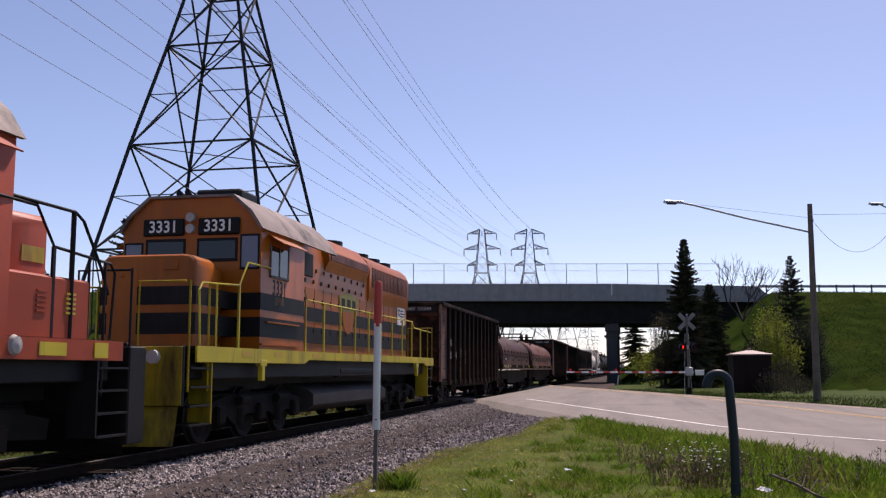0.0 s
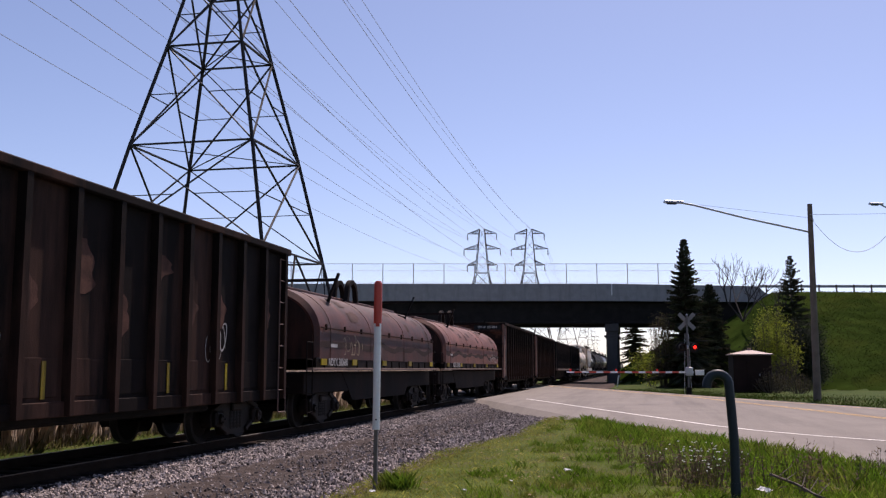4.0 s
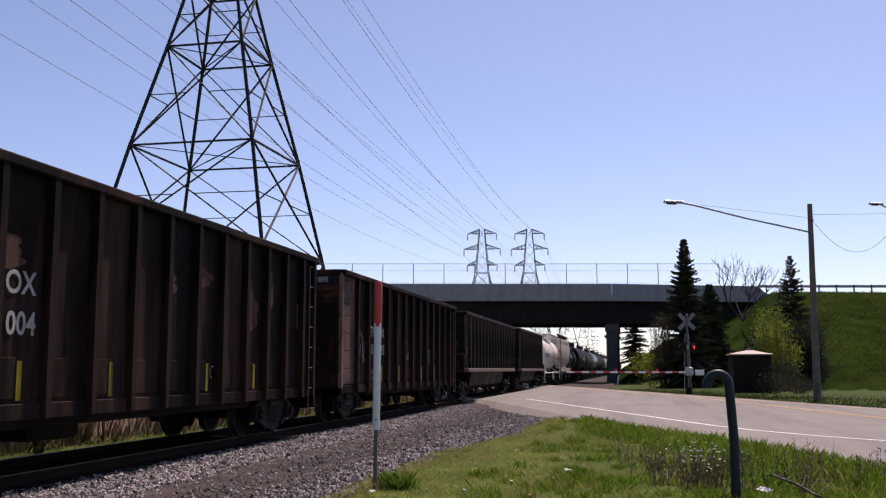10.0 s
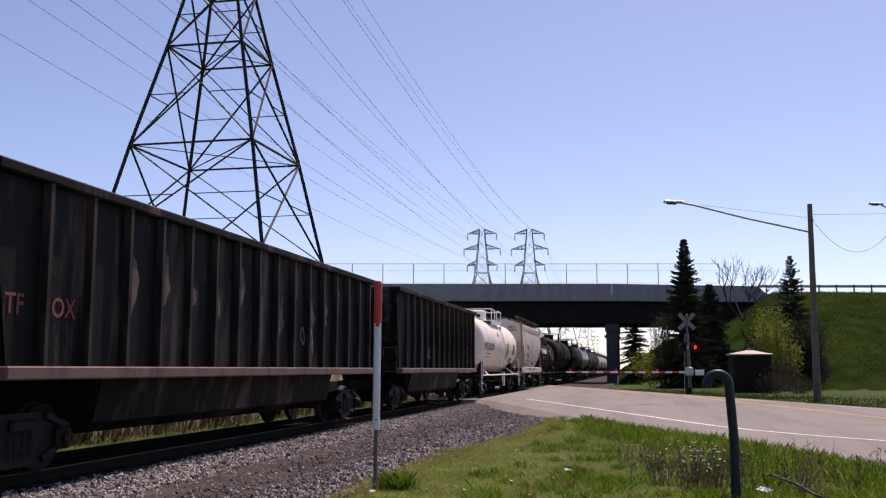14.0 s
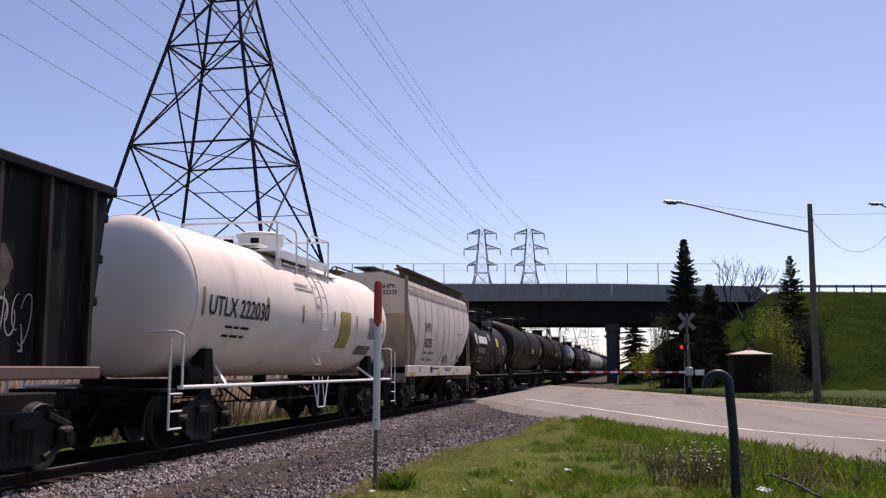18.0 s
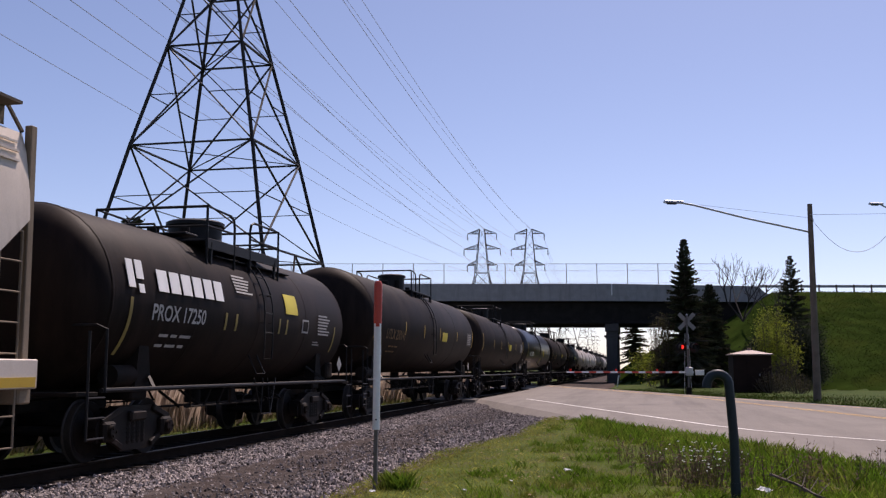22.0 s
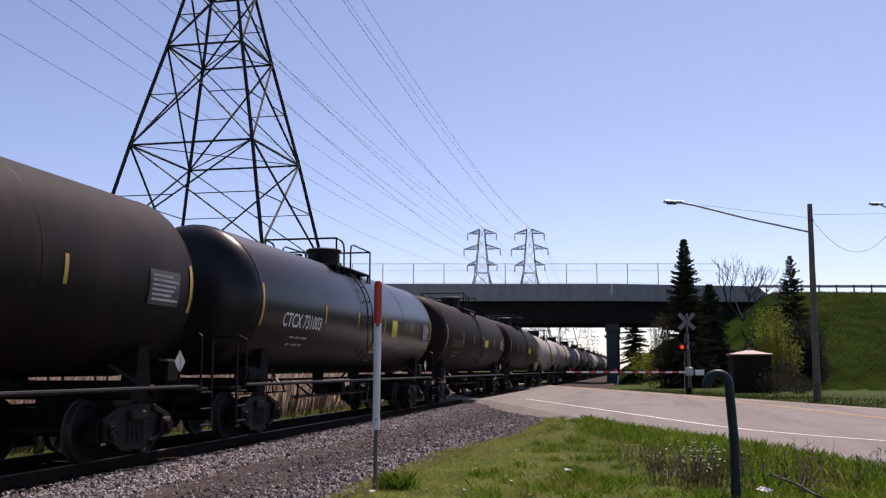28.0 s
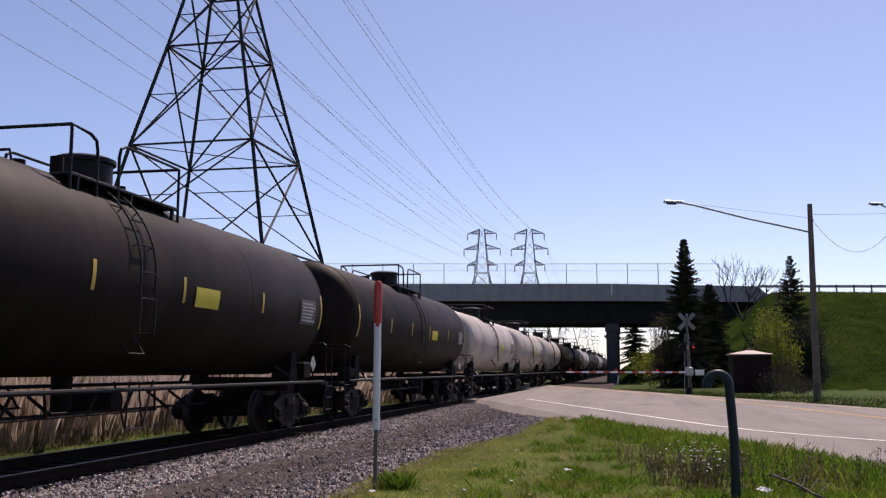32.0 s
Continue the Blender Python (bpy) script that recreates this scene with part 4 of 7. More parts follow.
def build_stones():
    r = random.Random(31)
    g = Geo()
    base = [(1, 0, 0), (-1, 0, 0), (0, 1, 0), (0, -1, 0), (0, 0, 1), (0, 0, -1)]
    fs = [(0, 2, 4), (2, 1, 4), (1, 3, 4), (3, 0, 4), (2, 0, 5), (1, 2, 5), (3, 1, 5), (0, 3, 5)]
    for _ in range(52000):
        y = 6 + 42 * r.random() ** 1.4
        x = r.uniform(1.1, 2.7) if r.random() < 0.5 else r.uniform(2.4, 5.6)
        if 2.75 < x < 4.3 and r.random() < 0.55:
            continue                                    # fewer stones show in the brown fines
        wide = lawn_edge(y) - TX
        x = x if x < 4 else 4 + (x - 4) * (wide - 3.9) / 1.6
        if x > wide - 0.05 + 0.12 * r.random():
            continue
        z = -0.17 if x < 2.6 else -0.2 if x < 4.4 else -0.16 + 0.04 * (x - wide + 0.4)
        k = r.uniform(0.016, 0.04) * (0.75 if 2.8 < x < 4.2 else 1.0)
        m = Matrix.Translation((TX + x, y, z + k * 0.3)) @ Euler((r.uniform(0, 6), r.uniform(0, 6), r.uniform(0, 6))).to_matrix().to_4x4()
        n = len(g.v)
        g.v += [tuple(m @ Vector((p[0] * k * r.uniform(0.7, 1.4), p[1] * k * r.uniform(0.7, 1.4), p[2] * k * r.uniform(0.6, 1.1)))) for p in base]
        g.f += [tuple(i + n for i in q) for q in fs]
        g.m += [0] * 8
    tagged(part("ballast_stones", g, M_STONE_VAR, smooth=0), "loose grey crushed stones on the ballast", "ballast stones", kind="stuff")


def stone_mat():
    m = leaf_mat("ballast_stone_mix", (0.255, 0.22, 0.205), 0.85)
    n = m.node_tree.nodes
    n["Mix Shader"].inputs["Fac"].default_value = 0.0
    return m


M_STONE_VAR = stone_mat()
build_stones()


# ---- signs, poles and crossing gear ----
def build_marker_post():
    t = thing("marker_post", "white marker post with a red top on a grey steel stake", "marker post", pose(-3.12, 11.57, 0, 0.0, 0.45, 0))
    part("stake", Geo().box((0, 0, 0.3), (0.045, 0.045, 0.75), b=0.004), M_POSTGREY, t)
    part("tube", Geo().rod((0, 0, 0.66), (0, 0, 1.96), 0.044, n=16), M_WHITE, t)
    cap = Geo().lathe([(0.05, 0), (0.05, 0.46), (0.045, 0.495), (0.03, 0.515), (0.0, 0.52)], Matrix.Translation((0, 0, 1.93)) @ Matrix.Rotation(radians(90), 4, "X"), 16)
    part("sleeve", cap, M_REDTOP, t, "faded red sleeve")
    part("sticker", Geo().box((0.012, -0.0445, 1.91), (0.045, 0.004, 0.04)), M_REDTOP, t)
    part("bolt", Geo().rod((0.01, -0.05, 0.78), (0.01, -0.04, 0.78), 0.01), M_BLACK, t)


def build_vent_pipe():
    t = thing("vent_pipe", "dark blue-grey steel vent pipe with a hooked top", "vent pipe", pose(1.02, 11.62, 0))
    pts = [(0, 0, -0.2), (0.0, 0, 0.6), (-0.035, 0, 1.18)] + [(-0.155 + 0.12 * math.cos(a), 0, 1.2 + 0.12 * math.sin(a) * 1.05) for a in (math.pi * i / 12 for i in range(1, 12))] + [(-0.285, 0, 1.17)]
    part("pipe", Geo().pipe(pts, 0.052, 14), M_BLUEPIPE, t)
    part("collar", Geo().rod((0, 0, 0.0), (0, 0, 0.12), 0.058, n=14), M_BLUEPIPE, t)


def build_street_lamp(base, arm_end, name="street_lamp"):
    x, y, z = base
    t = thing("street_lamp", "weathered pole with a long-armed street lamp", "street lamp", pose(x, y, z))
    part("pole", Geo().rod((0, 0, -0.3), (0.04, -0.05, 9.15), 0.18, 0.11, 14), M_WOOD_POLE, t)
    e = Vector(arm_end) - Vector(base)
    a = Vector((-0.02, -0.05, 7.83))
    part("arm", Geo().pipe([a, a.lerp(e, 0.5) + Vector((0, 0, -0.03)), a.lerp(e, 0.9) + Vector((0, 0, 0.03)), e], 0.045, 8), M_GALV, t)
    part("stay_rod", Geo().pipe([(0.02, -0.05, 8.5), e * 0.85 + Vector((-0.02, 0, 1.28))], 0.008, 4), M_GALV, t)
    d = (e - a)
    d.z = 0
    d.normalize()
    m = Matrix.Translation(e) @ d.to_track_quat("Y", "Z").to_matrix().to_4x4()
    lamp = part("lamp_head", Geo().sweep([(-0.16, -0.03), (0.16, -0.03), (0.13, 0.05), (0.06, 0.09), (-0.06, 0.09), (-0.13, 0.05)], -0.15, 0.7, m), M_GALV, t)
    part("lens", Geo().box((0, 0.35, -0.06), (0.22, 0.45, 0.06), m, b=0.02), M_GLASS_DARK, lamp)
    part("bracket", Geo().rod((0.02, -0.05, 8.35), (0.12, -0.35, 8.35), 0.03), M_BLACK, t)
    return t


def build_crossing_signal():
    b = Vector((2.72, 58.2, 0))
    t = thing("crossing_signal", "railway crossing signal with crossbuck, flashing lights and lowered gate", "crossing signal", pose(*b, 0, 0, 8))
    part("base", Geo().box((0, 0, 0.1), (0.3, 0.3, 0.5), b=0.04), M_STEEL_DARK, t)
    part("mast", Geo().rod((0, 0, 0.2), (0, 0, 4.45), 0.055, n=12), M_POSTGREY, t)
    part("mast_cap", Geo().rod((0, 0, 4.45), (0, 0, 4.53), 0.07, 0.03, 12), M_GALV, t)
    buck = thing("crossbuck", "", "")
    bpy.data.objects.remove(buck)
    for a in (45, -45):
        m = Matrix.Translation((0, 0.07 if a > 0 else 0.095, 4.1)) @ Matrix.Rotation(radians(a), 4, "Y")
        bl = part("crossbuck_blade", Geo().box((0, 0, 0), (1.25, 0.012, 0.23), m, b=0.003), M_BUCK, t, "grey crossbuck blade seen from behind")
    part("crossarm", Geo().rod((-0.42, 0, 2.62), (0.42, 0, 2.62), 0.03), M_BLACK, t)
    part("junction_box", Geo().box((0, 0, 2.62), (0.16, 0.16, 0.2), b=0.02), M_GALV, t)
    for x in (-0.36, 0.36):
        lamp = part("light_unit", Geo().lathe([(0.0, 0.16), (0.12, 0.14), (0.15, 0.06), (0.15, 0.0)], Matrix.Translation((x, -0.08, 2.62)) @ Matrix.Rotation(0, 4, "X"), 16), M_BLACK, t)
        bg = Geo()
        bg.lathe([(0.15, 0), (0.3, 0.0), (0.3, 0.01), (0.15, 0.01)], Matrix.Translation((x, -0.08, 2.62)), 20)
        part("backing_plate", bg, M_BLACK, lamp)
        part("bulb", Geo().lathe([(0.001, -0.1), (0.06, -0.08), (0.095, -0.03), (0.1, 0.02), (0.06, 0.08), (0.001, 0.1)], Matrix.Translation((x, -0.28, 2.62)), 16), M_LAMP_ON, lamp, "lit red bulb")
        # an added shutter, not on real signals, turns about the bulb to flash it
        sh = Geo()
        for z in (-0.12, 0.12):
            sh.v += [(0.15 * math.cos(a), 0.15 * math.sin(a), z) for a in (-0.6 + (math.pi + 1.2) * k / 10 for k in range(11))]
        sh.f = [(k, k + 1, k + 12, k + 11) for k in range(10)]
        sh.m = [0] * 10
        s_ = part("shutter", sh, M_BLACK, lamp, "added curved black shutter")
        ADDED_SHUTTERS.append((s_, (x, -0.28, 2.62), x > 0))
        part("hood", Geo().lathe([(0.19, -0.02), (0.19, -0.46)], Matrix.Translation((x, -0.08, 2.62)), 14, -1.9, 1.9), M_BLACK, lamp)
    part("mechanism", Geo().box((0.05, 0.0, 1.25), (0.38, 0.4, 0.5), b=0.05), M_GALV, t, "grey gate mechanism box")
    part("counterweight", Geo().box((0.62, -0.1, 1.18), (0.5, 0.08, 0.3), b=0.02), M_WHITE, t)
    part("ladder", Geo().rod((0.2, 0.25, 0), (0.1, 0.15, 3.4), 0.015).rod((-0.2, 0.25, 0), (-0.1, 0.15, 3.4), 0.015), M_GALV, t)
    arm = part("gate_arm", Geo().bar((0.3, -0.1, 1.2), (-0.2, -0.12, 1.2), 0.12, 0.1), M_GALV, t, "red and white striped gate arm")
    s0, s1 = Vector((-0.2, -0.12, 1.2)), Vector((-7.2, -4.3, 1.22))
    n = 17
    for i in range(n):
        g = Geo().bar(s0.lerp(s1, i / n), s0.lerp(s1, (i + 1) / n), 0.03, 0.11 - 0.03 * i / n)
        part("stripe", g, M_REDTOP if i % 2 else M_WHITE, arm)
    for f in (0.25, 0.6, 0.97):
        q = s0.lerp(s1, f)
        part("arm_light", Geo().rod(q + Vector((0, 0, 0.05)), q + Vector((0, 0, 0.17)), 0.05, n=10), M_LAMP_ARM, arm, "small red arm light")


M_LAMP_ON = glow("lit_red_lens", (0.9, 0.03, 0.02), 1.8)
ADDED_SHUTTERS = []                                         # (shutter, its place, whether it opens second)
M_LAMP_ARM = glow("lit_arm_light", (0.6, 0.03, 0.02), 0.3)


def build_cabinet():
    t = thing("signal_cabinet", "dark brown signal cabinet with a pale hipped roof", "equipment cabinet", pose(7.25, 69.3, -0.1, 0, 0, 5))
    part("body", Geo().box((0, 0, 1.15), (2.45, 1.9, 2.5), b=0.02), M_SHED, t)
    part("door", Geo().box((0.1, -0.97, 1.1), (0.9, 0.04, 2.0), b=0.01), M_SHED, t)
    part("handle", Geo().box((0.45, -1.0, 1.1), (0.04, 0.04, 0.16)), M_GALV, t)
    g = Geo()
    a, b = 1.36, 1.08
    g.add([(-a, -b, 2.4), (a, -b, 2.4), (a, b, 2.4), (-a, b, 2.4), (-a, -b, 2.47), (a, -b, 2.47), (a, b, 2.47), (-a, b, 2.47), (0, 0, 2.78)],
          [(3, 2, 1, 0), (0, 1, 5, 4), (1, 2, 6, 5), (2, 3, 7, 6), (3, 0, 4, 7), (4, 5, 8), (5, 6, 8), (6, 7, 8), (7, 4, 8)])
    part("roof", g, M_SHED_ROOF, t, smooth=0)
    part("vent", Geo().rod((0, 0, 2.7), (0, 0, 2.9), 0.1, 0.13, 10), M_SHED_ROOF, t)


def build_litter(x, y, s, rz):
    t = thing("paper_scrap", "crumpled white paper scrap lying in the grass", "litter", pose(x, y, ground_z(x, y) + 0.05, 8, 5, rz), group="litter")
    g = Geo()
    r = random.Random(int(x * 100))
    k = 5
    g.v = [(s * (i / k - 0.5), s * 0.7 * (j / k - 0.5), 0.25 * s * r.uniform(0, 1)) for j in range(k + 1) for i in range(k + 1)]
    g.f = [(j * (k + 1) + i, j * (k + 1) + i + 1, (j + 1) * (k + 1) + i + 1, (j + 1) * (k + 1) + i) for j in range(k) for i in range(k)]
    g.m = [0] * len(g.f)
    part("sheet", g, M_WHITE, t, smooth=0)


for x, y, s, rz in ((-1.0, 13.9, 0.12, 20), (1.35, 11.9, 0.17, -40), (-1.6, 12.4, 0.05, 70), (-3.0, 11.0, 0.07, 10), (-2.0, 11.3, 0.05, 0), (0.1, 16.4, 0.06, 0)):
    build_litter(x, y, s, rz)
build_marker_post()
build_vent_pipe()
build_street_lamp((7.95, 47.99, -0.1), (1.95, 45.7, 8.95))
build_crossing_signal()
build_cabinet()
build_street_lamp((21.2, 66.0, -0.1), (14.6, 63.2, 11.35))
for a, b, s in (((7.8, 46.9, 8.4), (20.9, 66.0, 11.2), 0.05), ((7.8, 46.9, 8.3), (13.2, 51.0, 9.9), 2.2)):
    wire(a, b, s, 0.012, "thin cable between the lamp poles")
reflector = thing("delineator", "short white delineator stake by the pier", "delineator", pose(-2.2, 98, -0.3, 0, 10, 0))
part("stake", Geo().box((0, 0, 0.5), (0.12, 0.02, 1.2), b=0.004), M_WHITE, reflector)


# ---- the train; every car: x across, y towards its rear, z up from the rail ----
def plate(g, outline, x0, x1, m=None):
    """A closed outline of (y, z), as thick as x0 to x1."""
    n = len(outline)
    vs = [(x0, y, z) for y, z in outline] + [(x1, y, z) for y, z in outline]
    fs = [(i, (i + 1) % n, n + (i + 1) % n, n + i) for i in range(n)] + [tuple(range(n))[::-1], tuple(range(n, 2 * n))]
    return g.add(vs, fs, m)


def wheelset_mesh(r, name):
    g = Geo()
    g.slot = 0
    for s in (-1, 1):
        m = Matrix.Translation((s * 0.755, 0, 0)) @ Matrix.Rotation(radians(-90 * s), 4, "Z")
        g.slot = 0
        g.lathe([(0.0, 0.10), (0.11, 0.10), (0.13, 0.06), (r - 0.12, 0.02), (r - 0.07, 0.055), (r - 0.01, 0.06)], m, 28)
        g.slot = 1
        g.lathe([(r - 0.01, 0.06), (r, 0.05), (r, -0.05), (r + 0.026, -0.065), (r + 0.02, -0.085), (r - 0.05, -0.085)], m, 28)
        g.slot = 0
        g.lathe([(r - 0.05, -0.085), (0.13, -0.06), (0.0, -0.06)], m, 28)
        # cast lugs on the hub face show the turning
        for k in range(3):
            a = 2.094 * k
            g.rod((s * 0.86, 0.06 * math.cos(a), 0.06 * math.sin(a)), (s * 0.875, 0.06 * math.cos(a), 0.06 * math.sin(a)), 0.018, n=6)
    g.rod((-1.05, 0, 0), (1.05, 0, 0), 0.075, n=10)
    return g.mesh(name, [M_WHEEL, M_WHEELRIM], 40)


WHEELS = []                                           # (wheelset, its place in the truck, radius)
MESH_WHEEL = wheelset_mesh(0.457, "wheelset")
MESH_WHEEL_BIG = wheelset_mesh(0.508, "wheelset")


def truck_mesh():
    g = Geo()
    for s in (-1, 1):
        out = [(-1.12, 0.3), (-1.16, 0.52), (-1.08, 0.66), (-0.72, 0.68), (-0.5, 0.82), (0.5, 0.82), (0.72, 0.68), (1.08, 0.66), (1.16, 0.52), (1.12, 0.3),
               (0.8, 0.34), (0.62, 0.36), (0.44, 0.14), (-0.44, 0.14), (-0.62, 0.36), (-0.8, 0.34)]
        plate(g, out, s * 0.92, s * 1.1)
        for q in (-1, 1):
            g.bar((s * 1.12, q * 0.5, 0.78), (s * 1.12, q * 1.05, 0.6), 0.06, 0.1, 0.015)
            g.bar((s * 1.12, q * 0.45, 0.2), (s * 1.12, q * 0.95, 0.42), 0.06, 0.1, 0.015)
        for y in (-0.889, 0.889):
            g.box((s * 1.1, y, 0.46), (0.2, 0.34, 0.3), b=0.04)
            g.rod((s * 1.08, y, 0.457), (s * 1.25, y, 0.457), 0.115, 0.1, n=14)
            for k in range(3):
                g.rod((s * 1.25, y + 0.06 * math.cos(2.1 * k), 0.457 + 0.06 * math.sin(2.1 * k)), (s * 1.27, y + 0.06 * math.cos(2.1 * k), 0.457 + 0.06 * math.sin(2.1 * k)), 0.02, n=6)
        for y in (-0.22, -0.07, 0.08, 0.23):
            g.rod((s * 1.06, y, 0.24), (s * 1.06, y, 0.6), 0.06, n=8)
            for k in range(5):
                g.rod((s * 1.06, y, 0.27 + k * 0.065), (s * 1.06, y, 0.295 + k * 0.065), 0.075, n=8)
        g.box((s * 1.02, 0, 0.66), (0.3, 0.5, 0.16), b=0.03)
    g.box((0, 0, 0.62), (2.0, 0.45, 0.3), b=0.04)
    for y in (-0.42, 0.42):
        g.box((0, y, 0.42), (1.7, 0.12, 0.14), b=0.02)
        for s in (-1, 1):
            g.box((s * 0.76, y * 1.02, 0.45), (0.12, 0.1, 0.34), b=0.02)
    g.rod((0, 0, 0.7), (0, 0, 0.86), 0.22, n=12)
    return g.mesh("truck_frame", [M_TRUCK])


TRUCK = truck_mesh()


def add_truck(car, y):
    tr = part("truck", TRUCK, M_TRUCK, car, "cast steel truck with coil springs")
    tr.location = (0, y, 0)
    for a in (-0.889, 0.889):
        w = part("wheelset", MESH_WHEEL, M_WHEEL, tr)
        w.location = (0, a, 0.457)
        WHEELS.append((w, (0, a, 0.457), 0.457))


def coupler_mesh():
    g = Geo()
    g.box((0, 0.75, 0.88), (0.18, 1.7, 0.2), b=0.03)
    g.box((0, -0.08, 0.88), (0.3, 0.26, 0.28), b=0.06)
    g.pipe([(0.25, 0.5, 0.75), (0.28, 0.2, 0.45), (0.2, -0.05, 0.5), (0.15, -0.1, 0.62)], 0.03, 6)
    g.pipe([(0.9, 0.75, 0.98), (0.3, 0.6, 0.92)], 0.018, 5)
    return g.mesh("coupler", [M_STEEL_DARK])


COUPLER = coupler_mesh()


def add_couplers(car, half):
    for q in (1, -1):
        c = part("coupler", COUPLER, M_STEEL_DARK, car)
        c.matrix_basis = Matrix.Translation((0, -half * q, 0)) @ Matrix.Rotation(0 if q > 0 else math.pi, 4, "Z")


def ladder(g, p, up, across, n, w=0.42, r=0.013, stile=True):
    p, up, across = Vector(p), Vector(up), Vector(across).normalized() * w
    for i in range(n):
        q = p + up * (i / (n - 1))
        g.rod(q, q + across, r, n=6)
    if stile:
        g.rod(p, p + up, r * 1.2, n=6)
        g.rod(p + across, p + up + across, r * 1.2, n=6)
    return g


FLAT = Matrix(((0, 0, 1, 0), (1, 0, 0, 0), (0, 1, 0, 0), (0, 0, 0, 1)))   # letters on the side that faces +x


def side_at(x, y, z, tilt=0.0):
    return Matrix.Translation((x, y, z)) @ Matrix.Rotation(tilt, 4, "Y") @ FLAT


def end_at(x, y, z):
    return Matrix.Translation((x, y, z)) @ Matrix.Rotation(radians(90), 4, "X")


def bars(g, x, y, z, w, h, rows, m=None):
    """Unreadable small print as rows of thin bars on the +x side."""
    for i in range(rows):
        ww = w * (0.75 + 0.25 * ((i * 7) % 4) / 3)
        g.box((x, y - (w - ww) / 2, z + h / 2 - (i + 0.5) * h / rows), (0.004, ww, h / rows * 0.5), m)
    return g


def scrawl(parent, x, y0, y1, z0, z1, seed, material):
    """Unreadable spray-paint strokes on the side that faces +x."""
    r = random.Random(seed)
    n = max(7, int((y1 - y0) / 0.2))
    for i in range(n):
        cy, cz = y0 + (y1 - y0) * (i + r.random()) / n, z0 + (z1 - z0) * r.uniform(0.25, 0.75)
        ry, rz = (y1 - y0) / n * r.uniform(0.5, 1.3), (z1 - z0) * r.uniform(0.15, 0.5)
        turn, ph, lean = r.uniform(2.2, 6.0), r.uniform(0, 6.28), r.uniform(-0.5, 0.5)
        w = r.uniform(0.007, 0.02)
        g = Geo()
        pts = []
        for j in range(17):
            a = ph + turn * j / 16
            dz = rz * math.sin(a)
            pts.append((cy + ry * math.cos(a) + lean * dz * 0.5, min(max(cz + dz, z0), z1)))
        for j, (py, pz) in enumerate(pts):
            qy, qz = pts[min(j + 1, 16)]
            oy, oz = pts[max(j - 1, 0)]
            dy, dz = qy - oy, qz - oz
            k = w * (0.4 + 0.6 * math.sin(math.pi * (j + 1) / 18)) / max(math.hypot(dy, dz), 1e-4)
            g.v += [(x, py - dz * k, pz + dy * k), (x, py + dz * k, pz - dy * k)]
        g.f = [(2 * j, 2 * j + 1, 2 * j + 3, 2 * j + 2) for j in range(16)]
        g.m = [0] * 16
        part("spray_paint", g, material, parent, "pale spray-painted stroke", smooth=0)


M_SPRAY = mat("tan_spray_paint", (0.3, 0.22, 0.14), 0.7, bump=0)
CARS = []                                             # (car, its middle along the train)


def new_car(name, label, cat, u0, u1, flip=False):
    c = thing(name, label, cat, pose(TX, (u0 + u1) / 2, 0, 0, 0, 180 if flip else 0), group="cars of the freight train")
    CARS.append((c, (u0 + u1) / 2, flip))
    return c


